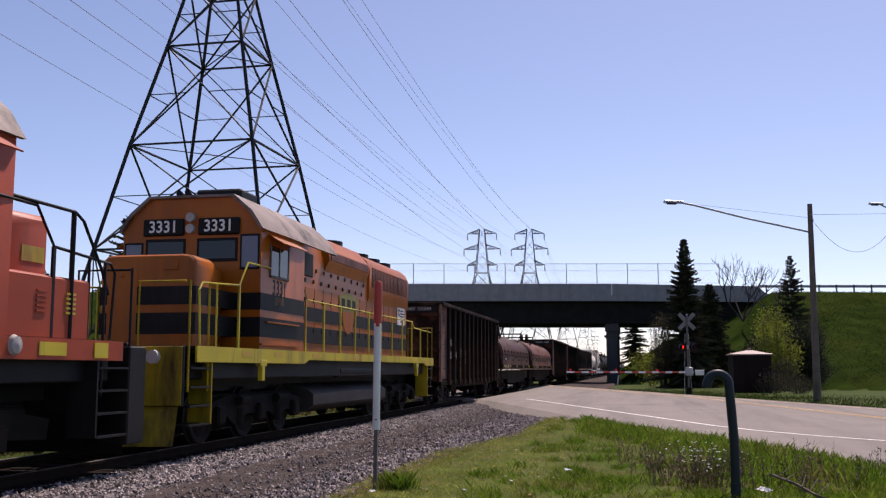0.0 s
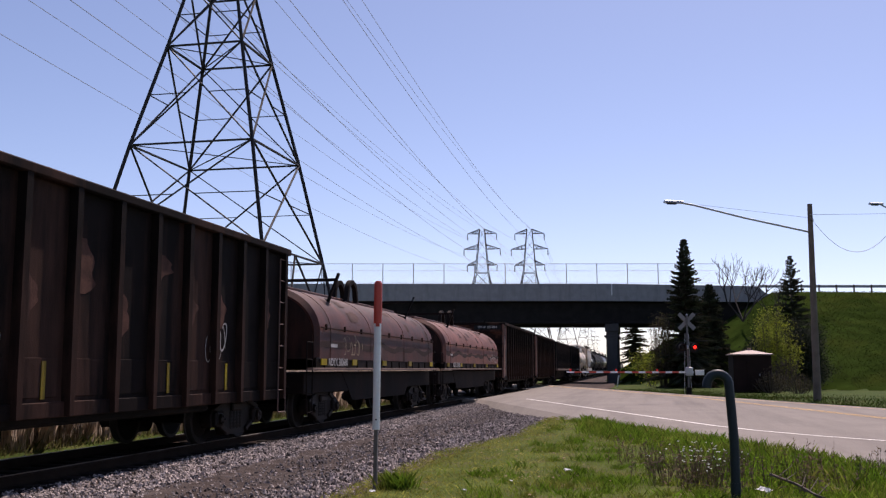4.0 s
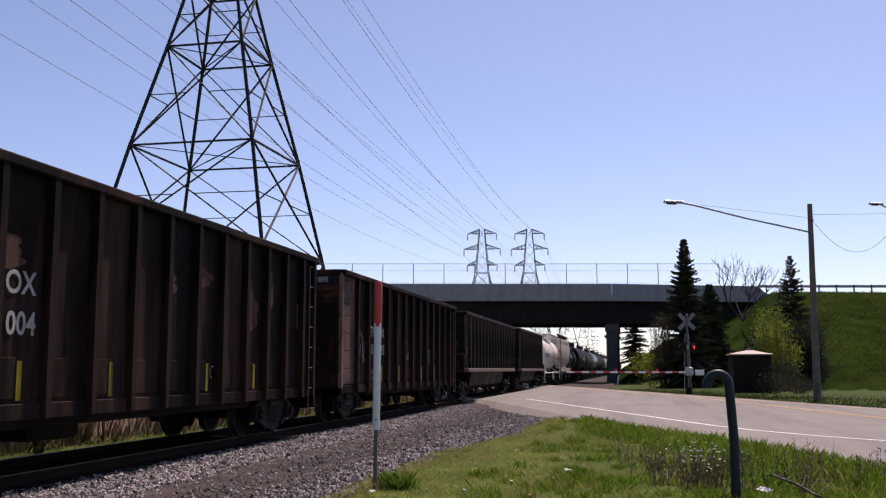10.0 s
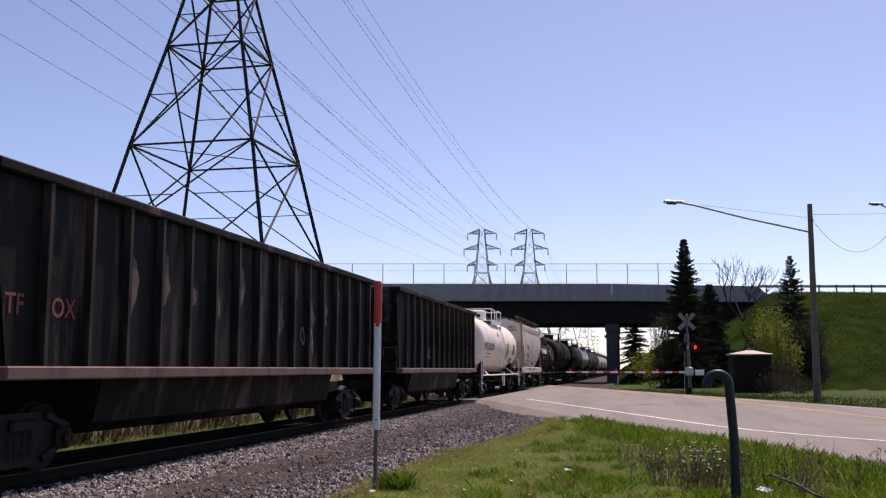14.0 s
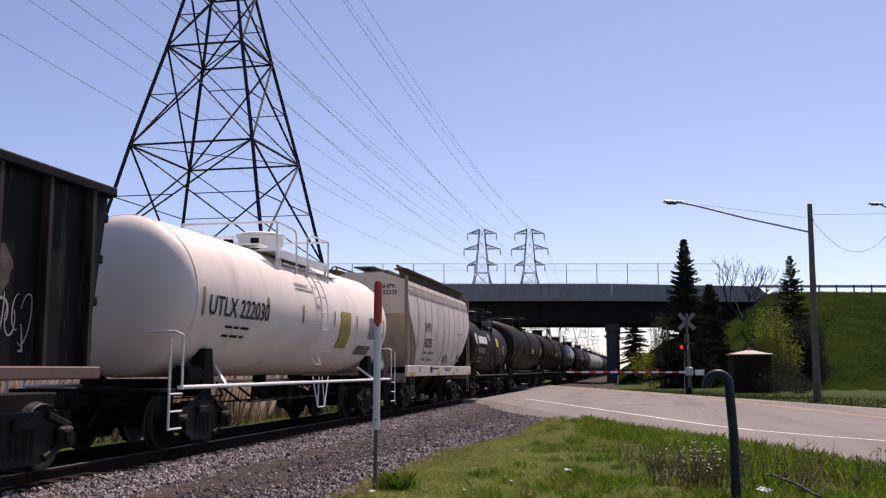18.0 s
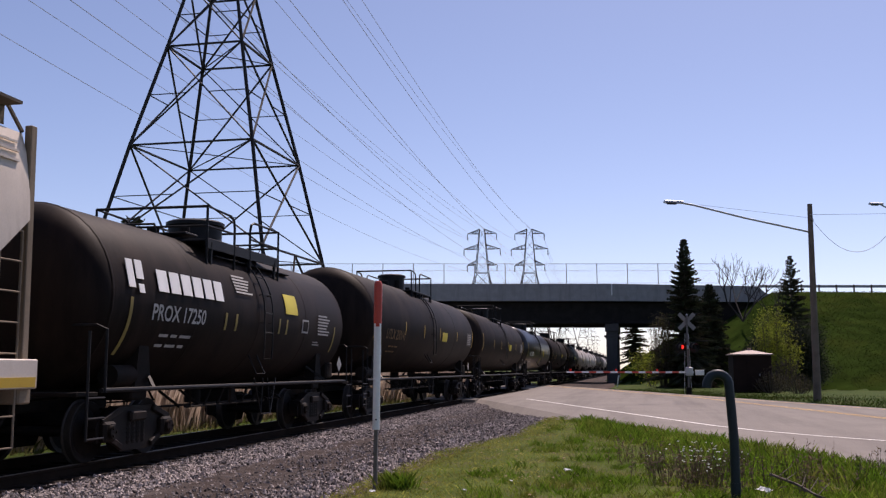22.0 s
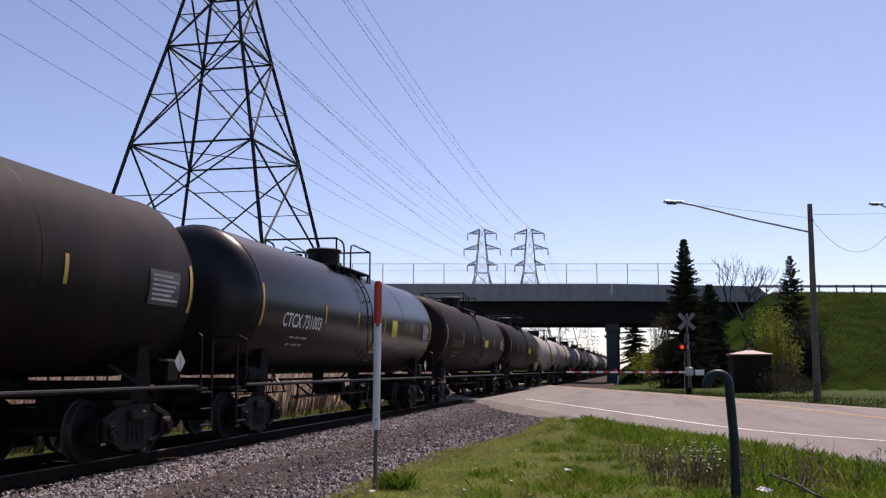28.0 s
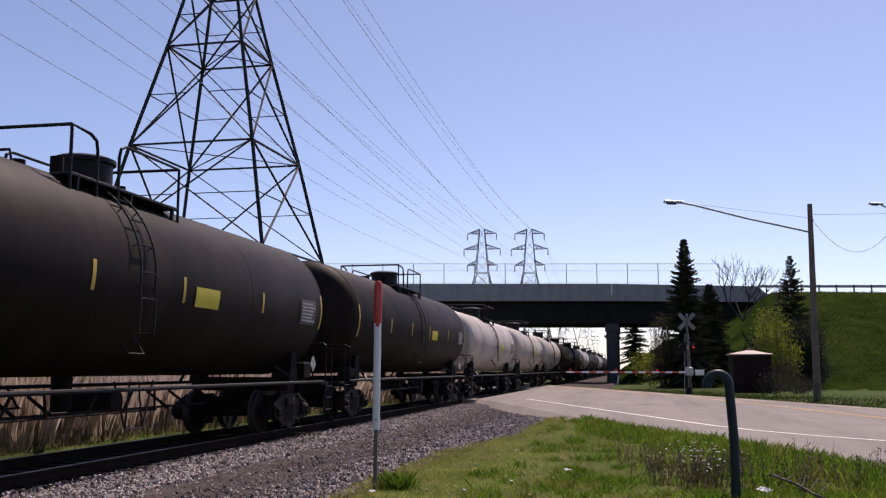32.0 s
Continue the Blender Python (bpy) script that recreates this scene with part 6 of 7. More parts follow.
def build_gondola(u0, u1, over, top, style, name_text="", num_text="", end_mat=None, marks=()):
    """A high-sided gondola; style 'tub' has ribs over a dusty side sill and ends that lean out."""
    tub = style == "tub"
    paint = M_GOND_BLACK if tub else M_GOND
    c = new_car("gondola_car", ("black ribbed gondola car with a dusty rust-coloured side sill" if tub else "dark brown high-sided gondola car with vertical ribs and rusty patches"), "gondola car", u0, u1)
    H = (u1 - u0) / 2
    B = H - over
    w = 1.42
    low = 1.3 if tub else 0.92
    e = 0.45 if tub else 0.0
    body = Geo()
    for s in (-1, 1):
        plate(body, [(-B + e, low), (-B, top), (B, top), (B - e, low)], s * (w - 0.03), s * w)
    each("side_wall", body, paint, c, smooth=0)
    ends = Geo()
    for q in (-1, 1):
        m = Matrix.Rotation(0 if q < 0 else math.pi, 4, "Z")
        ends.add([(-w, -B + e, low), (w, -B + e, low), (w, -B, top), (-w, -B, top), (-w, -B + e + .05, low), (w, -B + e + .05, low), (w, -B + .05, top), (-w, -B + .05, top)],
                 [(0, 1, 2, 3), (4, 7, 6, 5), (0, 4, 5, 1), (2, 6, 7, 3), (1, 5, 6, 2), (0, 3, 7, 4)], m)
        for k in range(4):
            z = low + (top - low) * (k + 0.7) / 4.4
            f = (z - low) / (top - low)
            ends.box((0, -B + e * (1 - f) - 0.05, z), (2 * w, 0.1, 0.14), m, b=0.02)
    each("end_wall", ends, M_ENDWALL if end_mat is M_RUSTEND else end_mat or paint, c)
    part("floor", Geo().box((0, 0, low + 0.05), (2 * w - 0.06, 2 * (B - e) - 0.1, 0.1)), M_GOND, c)
    chord = Geo()
    for s in (-1, 1):
        chord.box((s * (w + 0.04), 0, top - 0.06), (0.2, 2 * B, 0.14), b=0.02)
    for q in (-1, 1):
        chord.box((0, q * (B - 0.02), top - 0.06), (2 * w, 0.16, 0.14), b=0.02)
    each("top_chord", chord, paint, c)
    n = int((2 * B - 1.6 * e - 0.5) / 1.015) + 1 if tub else 14 if name_text == "AIMX" else 15
    shift = 0.33 if num_text.endswith("1004") else 0.0      # how far the ribs and lettering sit towards the rear
    gap = 1.015 if tub else (2 * B - 0.5) / (n - 1)
    start = 0.3 - gap * (n - 1) / 2 if tub else -B + 0.25
    for s in (-1, 1):
        rm = Geo()
        if tub:
            plate(rm, [(-0.04, low + 0.12), (-0.04, top - 0.1), (0.04, top - 0.1), (0.04, low + 0.12)], s * w, s * (w + 0.12))
        else:
            plate(rm, [(-0.05, low - 0.15), (-0.065, low + 0.5), (-0.065, top - 0.1), (0.065, top - 0.1), (0.065, low + 0.5), (0.05, low - 0.15)], s * w, s * (w + 0.13))
        rp = M_RIB_DUST_LIT if tub else paint
        me = rm.mesh("rib", [rp], 0)
        for i in range(n):
            if end_mat is M_RUSTEND and i == 0:
                continue
            rb = part("rib", me, rp, c)
            rb.location = (0, start + gap * i + (shift if i < n - 1 else 0.0), 0)
    if tub:
        for s in (-1, 1):
            part("side_sill", Geo().box((s * (w + 0.06), 0, low + 0.03), (0.2, 2 * (B - e) + 0.3, 0.17), b=0.02), M_SILL, c, "dusty rust side sill")
        part("tub", Geo().sweep([(-1.25, low), (1.25, low), (1.1, 0.62), (0.8, 0.45), (-0.8, 0.45), (-1.1, 0.62)], -B + 3.0, B - 3.0), paint, c)
    else:
        part("side_sill", Geo().box((w, 0, low - 0.06), (0.1, 2 * B, 0.2), b=0.01).box((-w, 0, low - 0.06), (0.1, 2 * B, 0.2), b=0.01), paint, c)
        part("underframe", Geo().box((0, 0, 0.8), (2.5, 2 * H - 8.6, 0.34), b=0.04).box((0, -1.5, 0.55), (1.6, 1.2, 0.3), b=0.05), M_STEEL_DARK, c)
        pans = Geo()
        for s in (-1, 1):
            for i in range(n - 1):
                y = (-B + 0.25) + (2 * B - 0.5) * (i + 0.5) / (n - 1)
                pans.box((s * (w + 0.005), y, low + 0.35), (0.02, 0.75, 0.5), b=0.005)
        each("lower_panel", pans, paint, c)
        if end_mat is M_RUSTEND:
            for s in (-1, 1):
                for q in (-1,):
                    part("corner_panel", Geo().box((s * (w + 0.008), q * (B - 0.8), (low + top) / 2 - 0.02), (0.03, 1.36, top - low - 0.2), b=0.005), M_RUSTEND, c, "rusty corner panel")
                    part("corner_post", Geo().box((s * (w + 0.02), q * (B - 0.04), (low + top) / 2 - 0.05), (0.1, 0.14, top - low - 0.06), b=0.015), M_WORNEDGE, c, "pale rusted corner post")
    part("centre_sill", Geo().box((0, 0, 0.86), (0.4, 2 * H - 1.3, 0.35), b=0.02), M_STEEL_DARK, c)
    for s, q in ((1, -1), (1, 1), (-1, -1), (-1, 1)):
        lad = Geo()
        if not tub:
            ladder(lad, (s * (w + 0.1), q * (B - 0.14) - (0.42 if q > 0 else 0), 0.5), (0, 0, top - 0.75), (0, 1, 0), 8, stile=q > 0 or end_mat is not M_RUSTEND)
        ladder(lad, (s * (w - 0.05), q * (B - e + 0.12), low), (0, 0, top - low - 0.75), (-s, 0, 0), 6)
        part("ladder", lad, M_SILL if tub or q > 0 else M_COIL_FRAME, c)
    brake = Geo().rod((0.9, -B - 0.14, 1.4), (0.9, -B - 0.2, 1.4), 0.28, n=16).rod((0.9, -B, 1.4), (0.9, -B - 0.14, 1.4), 0.04)
    part("brake_wheel", brake, M_STEEL_DARK, c)
    # lettering and pale marks on the panels
    if name_text:
        if name_text == "AIMX":
            lines = (("AIMX", -5.58, 2.42), ("101", -5.45, 1.92), ("544", -4.45, 1.92))
        else:
            lines = (("TF", -4.68 + shift, 2.42), ("OX", -3.72 + shift, 2.42), (num_text[:3], -4.72 + shift, 1.92), (num_text[3:], -3.68 + shift, 1.92))
        for txt, y, z in lines:
            writing(txt, 0.4, M_WHITE_FADED, c, side_at(w + 0.012, y, z), bold=0.008)
        part("number_patch", Geo().box((0.55, -B - 0.004, top - 0.25), (1.5, 0.01, 0.26)), M_BLACK, c)
        writing(name_text + " " + num_text, 0.19, M_WHITE_FADED, c, end_at(0.55, -B - 0.012, top - 0.25), bold=0.004)
    for k, (f, z0, z1) in enumerate(marks):
        scrawl(c, w + 0.012, f * B, f * B + 0.75, z0, z1, 50 + k + int(u0), M_WHITE_FADED)
    # rubbed, rust-dusted patches on the panels between the ribs
    r = random.Random(int(u0) + 3)
    for i in range(n - 1):
        if r.random() < 0.25 or (end_mat is M_RUSTEND and i == 0):
            continue
        y0 = start + gap * i + (shift if i < n - 2 else 0.0)
        z0 = low + (top - low) * r.uniform(0.3, 0.66)
        h = r.uniform(0.35, 0.95)
        a0, a1 = 0.14, r.uniform(0.5, 0.86)
        g = Geo()
        k = 10
        for j in range(k + 1):
            f = j / k
            z = min(z0 + h * f, top - 0.16)
            fat = math.sin(math.pi * (0.06 + 0.88 * f)) ** 0.5 * (0.75 + 0.5 * noise.noise((f * 4, u0, i)))
            g.v += [(w + 0.006, y0 + a0, z), (w + 0.006, y0 + a0 + (a1 - a0) * min(fat, 1.0), z)]
            if j:
                g.f.append((2 * j - 2, 2 * j - 1, 2 * j + 1, 2 * j))
                g.m.append(0)
        part("worn_patch", g, M_RUBBED if tub else M_RUBBED_RUST, c, "rubbed pale patch" if tub else "rubbed rusty patch", smooth=0)
    for i in () if tub else (3, 5, 8, 10):
        part("reflector", Geo().box((w + 0.02, start + gap * (i + 0.55) + shift, low + 0.32), (0.012, 0.09, 0.48)), M_YELLOW_GRIMY_SHADED, c, "grimy yellow reflector")
    if name_text == "TFOX":
        for txt, z in (("LD LMT", 1.3), ("LT WT", 1.12)):
            writing(txt, 0.13, M_WHITE_FADED, c, side_at(w + 0.022, -4.62 + shift, z), bold=0.002)
        if not shift:
            scrawl(c, w + 0.012, -5.2, -4.35, 1.45, 1.75, 7, M_REDFADED)
    add_truck(c, -H + 2.75)
    add_truck(c, H - 2.75)
    add_couplers(c, H)
    return c


M_WHITE_FADED = mat("faded_white_lettering", (0.38, 0.36, 0.34), 0.7, var=0.25, scale=3, bump=0)


M_PATCH = mat("dark_worn_patch", (0.07, 0.037, 0.03), 0.75, var=0.35, spec=0.15)
M_COIL_END = mat("blackened_rust", (0.024, 0.014, 0.012), 0.8, dirt=(0.055, 0.024, 0.018), amount=0.42, dirt_scale=1.5, spec=0.08)
M_STAIN = mat("dark_stain", (0.045, 0.026, 0.022), 0.8, var=0.3, spec=0.15)


def build_coil_car(u0, u1, light):
    c = new_car("coil_car", "flatcar with a rounded rust-red hood over steel coils", "coil car", u0, u1)
    H = (u1 - u0) / 2
    B = H - 1.15
    cover = M_COIL_DARK if light else M_COIL
    part("frame", Geo().box((0, 0, 1.05), (2.5, 2 * H - 1.6, 0.5), b=0.02), M_COIL_FRAME, c)
    for s in (-1, 1):
        part("side_sill", Geo().box((s * 1.5, 0, 1.38), (0.14, 2 * B + 1.3, 0.055), b=0.01), M_SILL, c, "pale worn sill edge")
        sk = Geo()
        plate(sk, [(-B + 2.6, 1.3), (B - 2.6, 1.3), (B - 3.6, 0.55), (-B + 3.6, 0.55)], s * 1.2, s * 1.26)
        part("side_skirt", sk, M_COIL_FRAME, c)
        part("stake_wall", Geo().box((s * 1.44, 0, 1.5), (0.04, 2 * B + 0.2, 0.3)), M_COIL_FRAME, c)
        for i in range(14):
            y = -B + 0.5 + (2 * B - 1.0) * i / 13
            part("stake", Geo().box((s * 1.47, y, 1.5), (0.05, 0.1, 0.2), b=0.01), M_COIL_FRAME, c)
        for f in (-0.96, -0.57, -0.1, 0.4, 0.9):
            part("reflector", Geo().box((s * 1.53, B * f, 1.55), (0.02, 0.42, 0.15)), M_YELLOW_GRIMY_SHADED, c, "grimy yellow reflector")
    # hood: straight flanks under a low arch
    half = [(1.47, 1.62), (1.47, 2.25)] + [(1.47 * math.cos(a), 2.25 + 1.13 * math.sin(a)) for a in (math.pi / 2 * i / 10 for i in range(1, 11))]
    prof = half + [(-x, z) for x, z in half[::-1][1:]]
    inner = [(x * 0.97, z - 0.03 if z > 1.7 else z) for x, z in prof][::-1]
    hd = Geo()
    n = len(prof)
    rows = [(-B + 0.02, 0.86), (-B + 0.0, 0.93), (-B + 0.12, 1.0), (B - 0.12, 1.0), (B, 0.93), (B - 0.02, 0.86)]
    for y, k in rows:
        hd.v += [(x * k, y, 1.62 + (z - 1.62) * k) for x, z in prof]
    for j in range(len(rows) - 1):
        for i in range(n - 1):
            hd.f.append((j * n + i, j * n + i + 1, (j + 1) * n + i + 1, (j + 1) * n + i))
            hd.m.append(0)
    hd.f += [tuple(range(n)), tuple(range((len(rows) - 1) * n, len(rows) * n))]
    hd.m += [0, 0]
    hood = part("hood", hd, cover, c, "rust-red weathered hood")
    for q in (-1, 1):
        cap = Geo()
        for y in (q * (B - 0.01), q * (B + 0.012)):
            cap.v += [(x * 0.9, y, 1.62 + (z - 1.62) * 0.9) for x, z in prof]
        cap.f = [tuple(range(n))[::q], tuple(range(n, 2 * n))[::-q]] + [(i, (i + 1) % n, n + (i + 1) % n, n + i) for i in range(n)]
        cap.m = [0] * (n + 2)
        part("hood_end", cap, M_COIL_END, hood, "blackened hood end")
    for s in (-1, 1):
        st = Geo()
        k = 60
        for i in range(k + 1):
            y = -B + 0.15 + (2 * B - 0.3) * i / k
            zc = 1.98 + 0.14 * noise.noise((y * 0.7 + u0, s, 7)) + 0.06 * noise.noise((y * 2.1, s, u0))
            hw = 0.07 + 0.05 * noise.noise((y * 1.3, u0, 2))
            st.v += [(s * 1.4745, y, zc - hw), (s * 1.4745, y, zc + hw)]
            if i:
                a = 2 * i
                st.f.append((a - 2, a - 1, a + 1, a))
                st.m.append(0)
        part("soot_stain", st, M_STAIN, hood, "wavy dark stain", smooth=0)
    seam = Geo()
    for f in (-0.86, -0.3, 0.3, 0.86):
        pts = [(x * 1.008, B * f, 1.62 + (z - 1.62) * 1.008) for x, z in prof]
        seam.pipe(pts, 0.007, 4)
    for s in (-1, 1):
        rod_ = Geo().pipe([(s * 1.5, -B + 0.1, 2.36), (s * 1.5, B - 0.1, 2.36)], 0.016, 5)
        for i in range(9):
            y = -B + 0.5 + (2 * B - 1.0) * i / 8
            rod_.box((s * 1.5, y, 2.38), (0.05, 0.07, 0.14), b=0.01)
        each("clamp_rod", rod_, M_COIL_END, hood)
    each("seam", seam, cover, hood)
    pr = random.Random(int(u0))
    for i in range(9):
        y, a, k = pr.uniform(-B + 0.8, B - 0.8), pr.uniform(0.25, 0.9), pr.uniform(0.12, 0.28)
        ring = [(1.4745 * math.cos(b_), 2.25 + 1.1345 * math.sin(b_)) for b_ in (a - k / 2 + k * j / 3 for j in range(4))]
        wd = pr.uniform(0.15, 0.38)
        st = Geo()
        st.v = [(x + 0.003, y + e * wd * pr.uniform(0.8, 1.1), z + 0.003) for x, z in ring for e in (-1, 1)]
        st.f = [(2 * j, 2 * j + 1, 2 * j + 3, 2 * j + 2) for j in range(3)]
        st.m = [0] * 3
        part("worn_patch", st, M_PATCH, hood, "dark worn patch", smooth=0)
    part("ridge_beam", Geo().box((0, 0, 3.42), (0.22, 2 * B - 1.0, 0.12), b=0.02), M_COIL_DARK, hood)
    for s in (-0.2, 0.2):
        ho = [(-0.5, 3.42)] + [(-0.42 * math.cos(a), 3.62 + 0.34 * math.sin(a)) for a in (math.pi * i / 10 for i in range(11))] + [(0.5, 3.42), (0.36, 3.42)] + [(0.31 * math.cos(a), 3.6 + 0.26 * math.sin(a)) for a in (math.pi * i / 8 for i in range(9))] + [(-0.36, 3.42)]
        g = Geo()
        plate(g, [(y * 1.2 + 0.3, 3.42 + (z - 3.42) * 1.25) for y, z in ho], s - 0.07, s + 0.07)
        part("lifting_bracket", g, M_COIL_FRAME, hood)
    for q in (-1, 1):
        y = q * 4.3
        g = Geo()
        for s in (-1, 1):
            g.bar((s * 0.95, y - q * 0.0, 3.12), (s * 1.25, y + q * 0.05, 3.85), 0.1, 0.05)
            g.bar((s * 0.95, y, 3.12), (s * 0.75, y - q * 0.35, 3.2), 0.1, 0.06)
        g.bar((-1.22, y + q * 0.04, 3.68), (1.22, y + q * 0.04, 3.68), 0.05, 0.08)
        part("guide_arm", g, M_COIL_FRAME, hood)
    writing("NDYX 380660" if light else "NDYX 380702", 0.26, M_WHITE_FADED, c, side_at(1.536, -5.2, 1.54), bold=0.006)
    if light:
        scrawl(c, 1.482, -4.6, -2.9, 1.75, 2.25, 41, M_SPRAY)
    else:
        scrawl(c, 1.482, B - 3.2, B - 0.6, 1.7, 2.1, 42, M_WHITE_FADED)
    marks = bars(Geo(), 1.478, -B + 1.3, 1.95, 0.7, 0.16, 1)
    part("print", marks, M_WHITE_FADED, c)
    for q in (-1, 1):
        for s in (-1, 1):
            part("ladder", ladder(Geo(), (s * 1.42, q * (B + 0.25), 0.4), (0, 0, 1.6), (0, q, 0), 5, 0.4), M_COIL_FRAME, c)
    add_truck(c, -H + 2.6)
    add_truck(c, H - 2.6)
    add_couplers(c, H)
    return c


M_STRIPE_DULL = mat("weathered_yellow_tape", (0.26, 0.19, 0.045), 0.6, var=0.2, bump=0)
M_PLACARD_DULL = mat("faded_yellow_panel_paint", (0.36, 0.27, 0.04), 0.6, var=0.15, bump=0)
M_DATA = mat("grey_data_panel", (0.09, 0.085, 0.08), 0.7, var=0.15, bump=0)


def build_tank_car(u0, u1, r, zc, paint, trim, label, lettering="", letter_mat=None, extra=None, rail_color=None, simple=False):
    c = new_car("tank_car", label, "tank car", u0, u1)
    H = (u1 - u0) / 2
    B = H - (0.6 if extra == "brand" else 0.95)
    rows = []
    for i in range(7):
        a = math.pi / 2 * i / 6
        rows.append((r * math.sin(a), -B + 0.62 - 0.62 * math.cos(a)))
    rows = [(max(0.001, p), q) for p, q in rows]
    rows += [(p, -q) for p, q in rows[::-1]]
    shell = part("tank", Geo().lathe(rows, Matrix.Translation((0, 0, zc)), 40), paint, c, smooth=40)
    seams = Geo()
    for y in (-B + 0.62, -B * 0.45, 0.0, B * 0.45, B - 0.62):
        seams.lathe([(r + 0.001, y - 0.025), (r + 0.008, y), (r + 0.001, y + 0.025)], Matrix.Translation((0, 0, zc)), 40)
    each("weld_seam", seams, paint, shell)
    # stub sills, bolsters, running-board pipe
    sill = Geo()
    for q in (-1, 1):
        sill.box((0, q * (H - 1.9), 0.92), (0.45, 2.6, 0.34), b=0.02)
        sill.box((0, q * (H - 2.55), 1.05), (2.3, 0.5, 0.3), b=0.03)
        sill.box((0, q * (H - 0.72), 1.03), (2.7, 0.55, 0.06), b=0.01)
        for s in (-1, 1):
            plate(sill, [(q * (H - 2.3), 1.1), (q * (H - 2.8), 1.1), (q * (H - 2.7), 1.75), (q * (H - 2.4), 1.75)], s * 0.95, s * 1.2)
    each("sill", sill, M_STEEL_DARK, c)
    pipe = Geo()
    for s in (-1, 1):
        pipe.pipe([(s * 1.42, -H + 0.95, 1.08), (s * 1.42, H - 0.95, 1.08)], 0.035, 8)
        for q in (-1, 1):
            pipe.bar((s * 1.42, q * (B - 1.9), 1.08), (s * 1.0, q * (B - 2.3), 1.45), 0.05)
            pipe.pipe([(s * 1.45, q * (H - 1.0), 1.05), (s * 1.45, q * (H - 1.0), 1.95), (s * 1.35, q * (H - 0.9), 2.0), (s * 0.9, q * (H - 0.85), 2.0)], 0.022, 6)
            pipe.pipe([(s * 1.45, q * (H - 0.55), 0.4), (s * 1.45, q * (H - 0.55), 1.9)], 0.022, 6)
            for k in range(3):
                pipe.rod((s * 1.45, q * (H - 1.0), 0.42 + 0.28 * k), (s * 1.45, q * (H - 0.55), 0.42 + 0.28 * k), 0.018, n=6)
    each("handrail", pipe, trim, c)
    gear = Geo()
    for y in (-3.2, -2.4, -1.6, 1.8, 2.6):
        gear.bar((0.5, y, 1.0), (0.9, y, 0.72), 0.04)
    gear.rod((0.75, -4.2, 0.74), (0.75, 3.6, 0.74), 0.022, n=6)
    gear.rod((-0.3, 0.8, 0.85), (0.5, 0.8, 0.85), 0.2, n=12)
    gear.rod((0, 0, 0.72), (0, 0, zc - r + 0.05), 0.16, n=12)
    gear.box((0.9, H - 1.25, 1.35), (0.35, 0.5, 0.4), b=0.04)
    gear.rod((1.05, -H + 1.75, 1.28), (1.05, -H + 2.35, 1.28), 0.17, n=14)
    each("brake_rigging", gear, M_STEEL_DARK, c)
    # top fittings: manway, platform, cage rail, side ladder
    top = zc + r
    old = extra in ("brand", "white")
    rx, y0, y1, y2, y3 = (1.12, -1.95, -0.7, 0.08, 1.68) if old else (1.0, -1.62, -0.92, -0.3, 1.72)
    zt, zb = top + (0.5 if old else 0.55), zc + math.sqrt(r * r - rx * rx)
    ym = -0.1 if old else -0.5 if lettering.endswith("141") else 0.35
    mr = 0.54 if old else 0.46
    part("manway", Geo().lathe([(mr, -0.15), (mr, 0.4), (mr + 0.05, 0.4), (mr + 0.05, 0.47), (mr - 0.04, 0.51), (0.001, 0.53)], Matrix.Translation((0, ym, top)) @ Matrix.Rotation(radians(90), 4, "X"), 20), M_WHITE if trim is M_WHITE else M_BLACK, c)
    plat = Geo()
    for s in (-1, 1):
        if old:
            plat.box((s * 0.84, (y0 + y3) / 2, top - 0.12), (0.5, y3 - y0, 0.04), b=0.01)
            plat.box((s * rx, (y0 + y3) / 2, top - 0.18), (0.03, y3 - y0, 0.2), b=0.008)
            plat.box((s * 0.98, 0.6, zc + math.sqrt(r * r - 0.96) + 0.04), (0.16, 4.0, 0.03), Matrix.Identity(4), b=0.01)
        else:
            plat.box((s * 0.84, (y0 + y3) / 2, top - 0.16), (0.36, y3 - y0, 0.05), b=0.01)
        for y in (y0 + 0.2, 0.1, y3 - 0.2):
            plat.bar((s * rx, y, top - 0.14), (s * rx * 0.98, y, zb - 0.03), 0.05)
    if old:
        plat.box((0, y0 + 0.25, top + 0.02), (1.4, 0.5, 0.04), b=0.01).box((0, y3 - 0.3, top + 0.02), (1.4, 0.5, 0.04), b=0.01)
    each("platform", plat, trim, c)
    cage = Geo()
    for s in (-1, 1):
        x = s * rx
        cage.pipe([(x, y0, zb - 0.02), (x, y0, zt), (x, y1 - 0.2, zt - 0.03), (x, y1 - 0.04, zt - 0.1), (x, y1, zt - 0.25), (x, y1, zb)], 0.026, 6)
        cage.pipe([(x, y2, zb), (x, y2, zt - 0.2), (x, y2 + 0.05, zt - 0.06), (x, y2 + 0.2, zt), (x, y3, zt), (x, y3, zb - 0.02)], 0.026, 6)
        if extra == "brand":
            cage.pipe([(x, y0, zt - 0.36), (x, y1, zt - 0.36)], 0.022, 6)
            cage.pipe([(x, y2, zt - 0.36), (x, y3, zt - 0.36)], 0.022, 6)
    for y in (y0, y3):
        cage.pipe([(-rx, y, zt), (rx, y, zt)], 0.026, 6)
        if extra == "brand":
            cage.pipe([(-rx, y, zt - 0.36), (rx, y, zt - 0.36)], 0.022, 6)
    cage.pipe([(-0.55, y0 - 0.25, top - 0.1), (-0.5, y0 - 0.25, top + 0.16), (0.2, y0 - 0.25, top + 0.16), (0.25, y0 - 0.25, top - 0.05)], 0.022, 6)
    each("cage_rail", cage, trim, c)
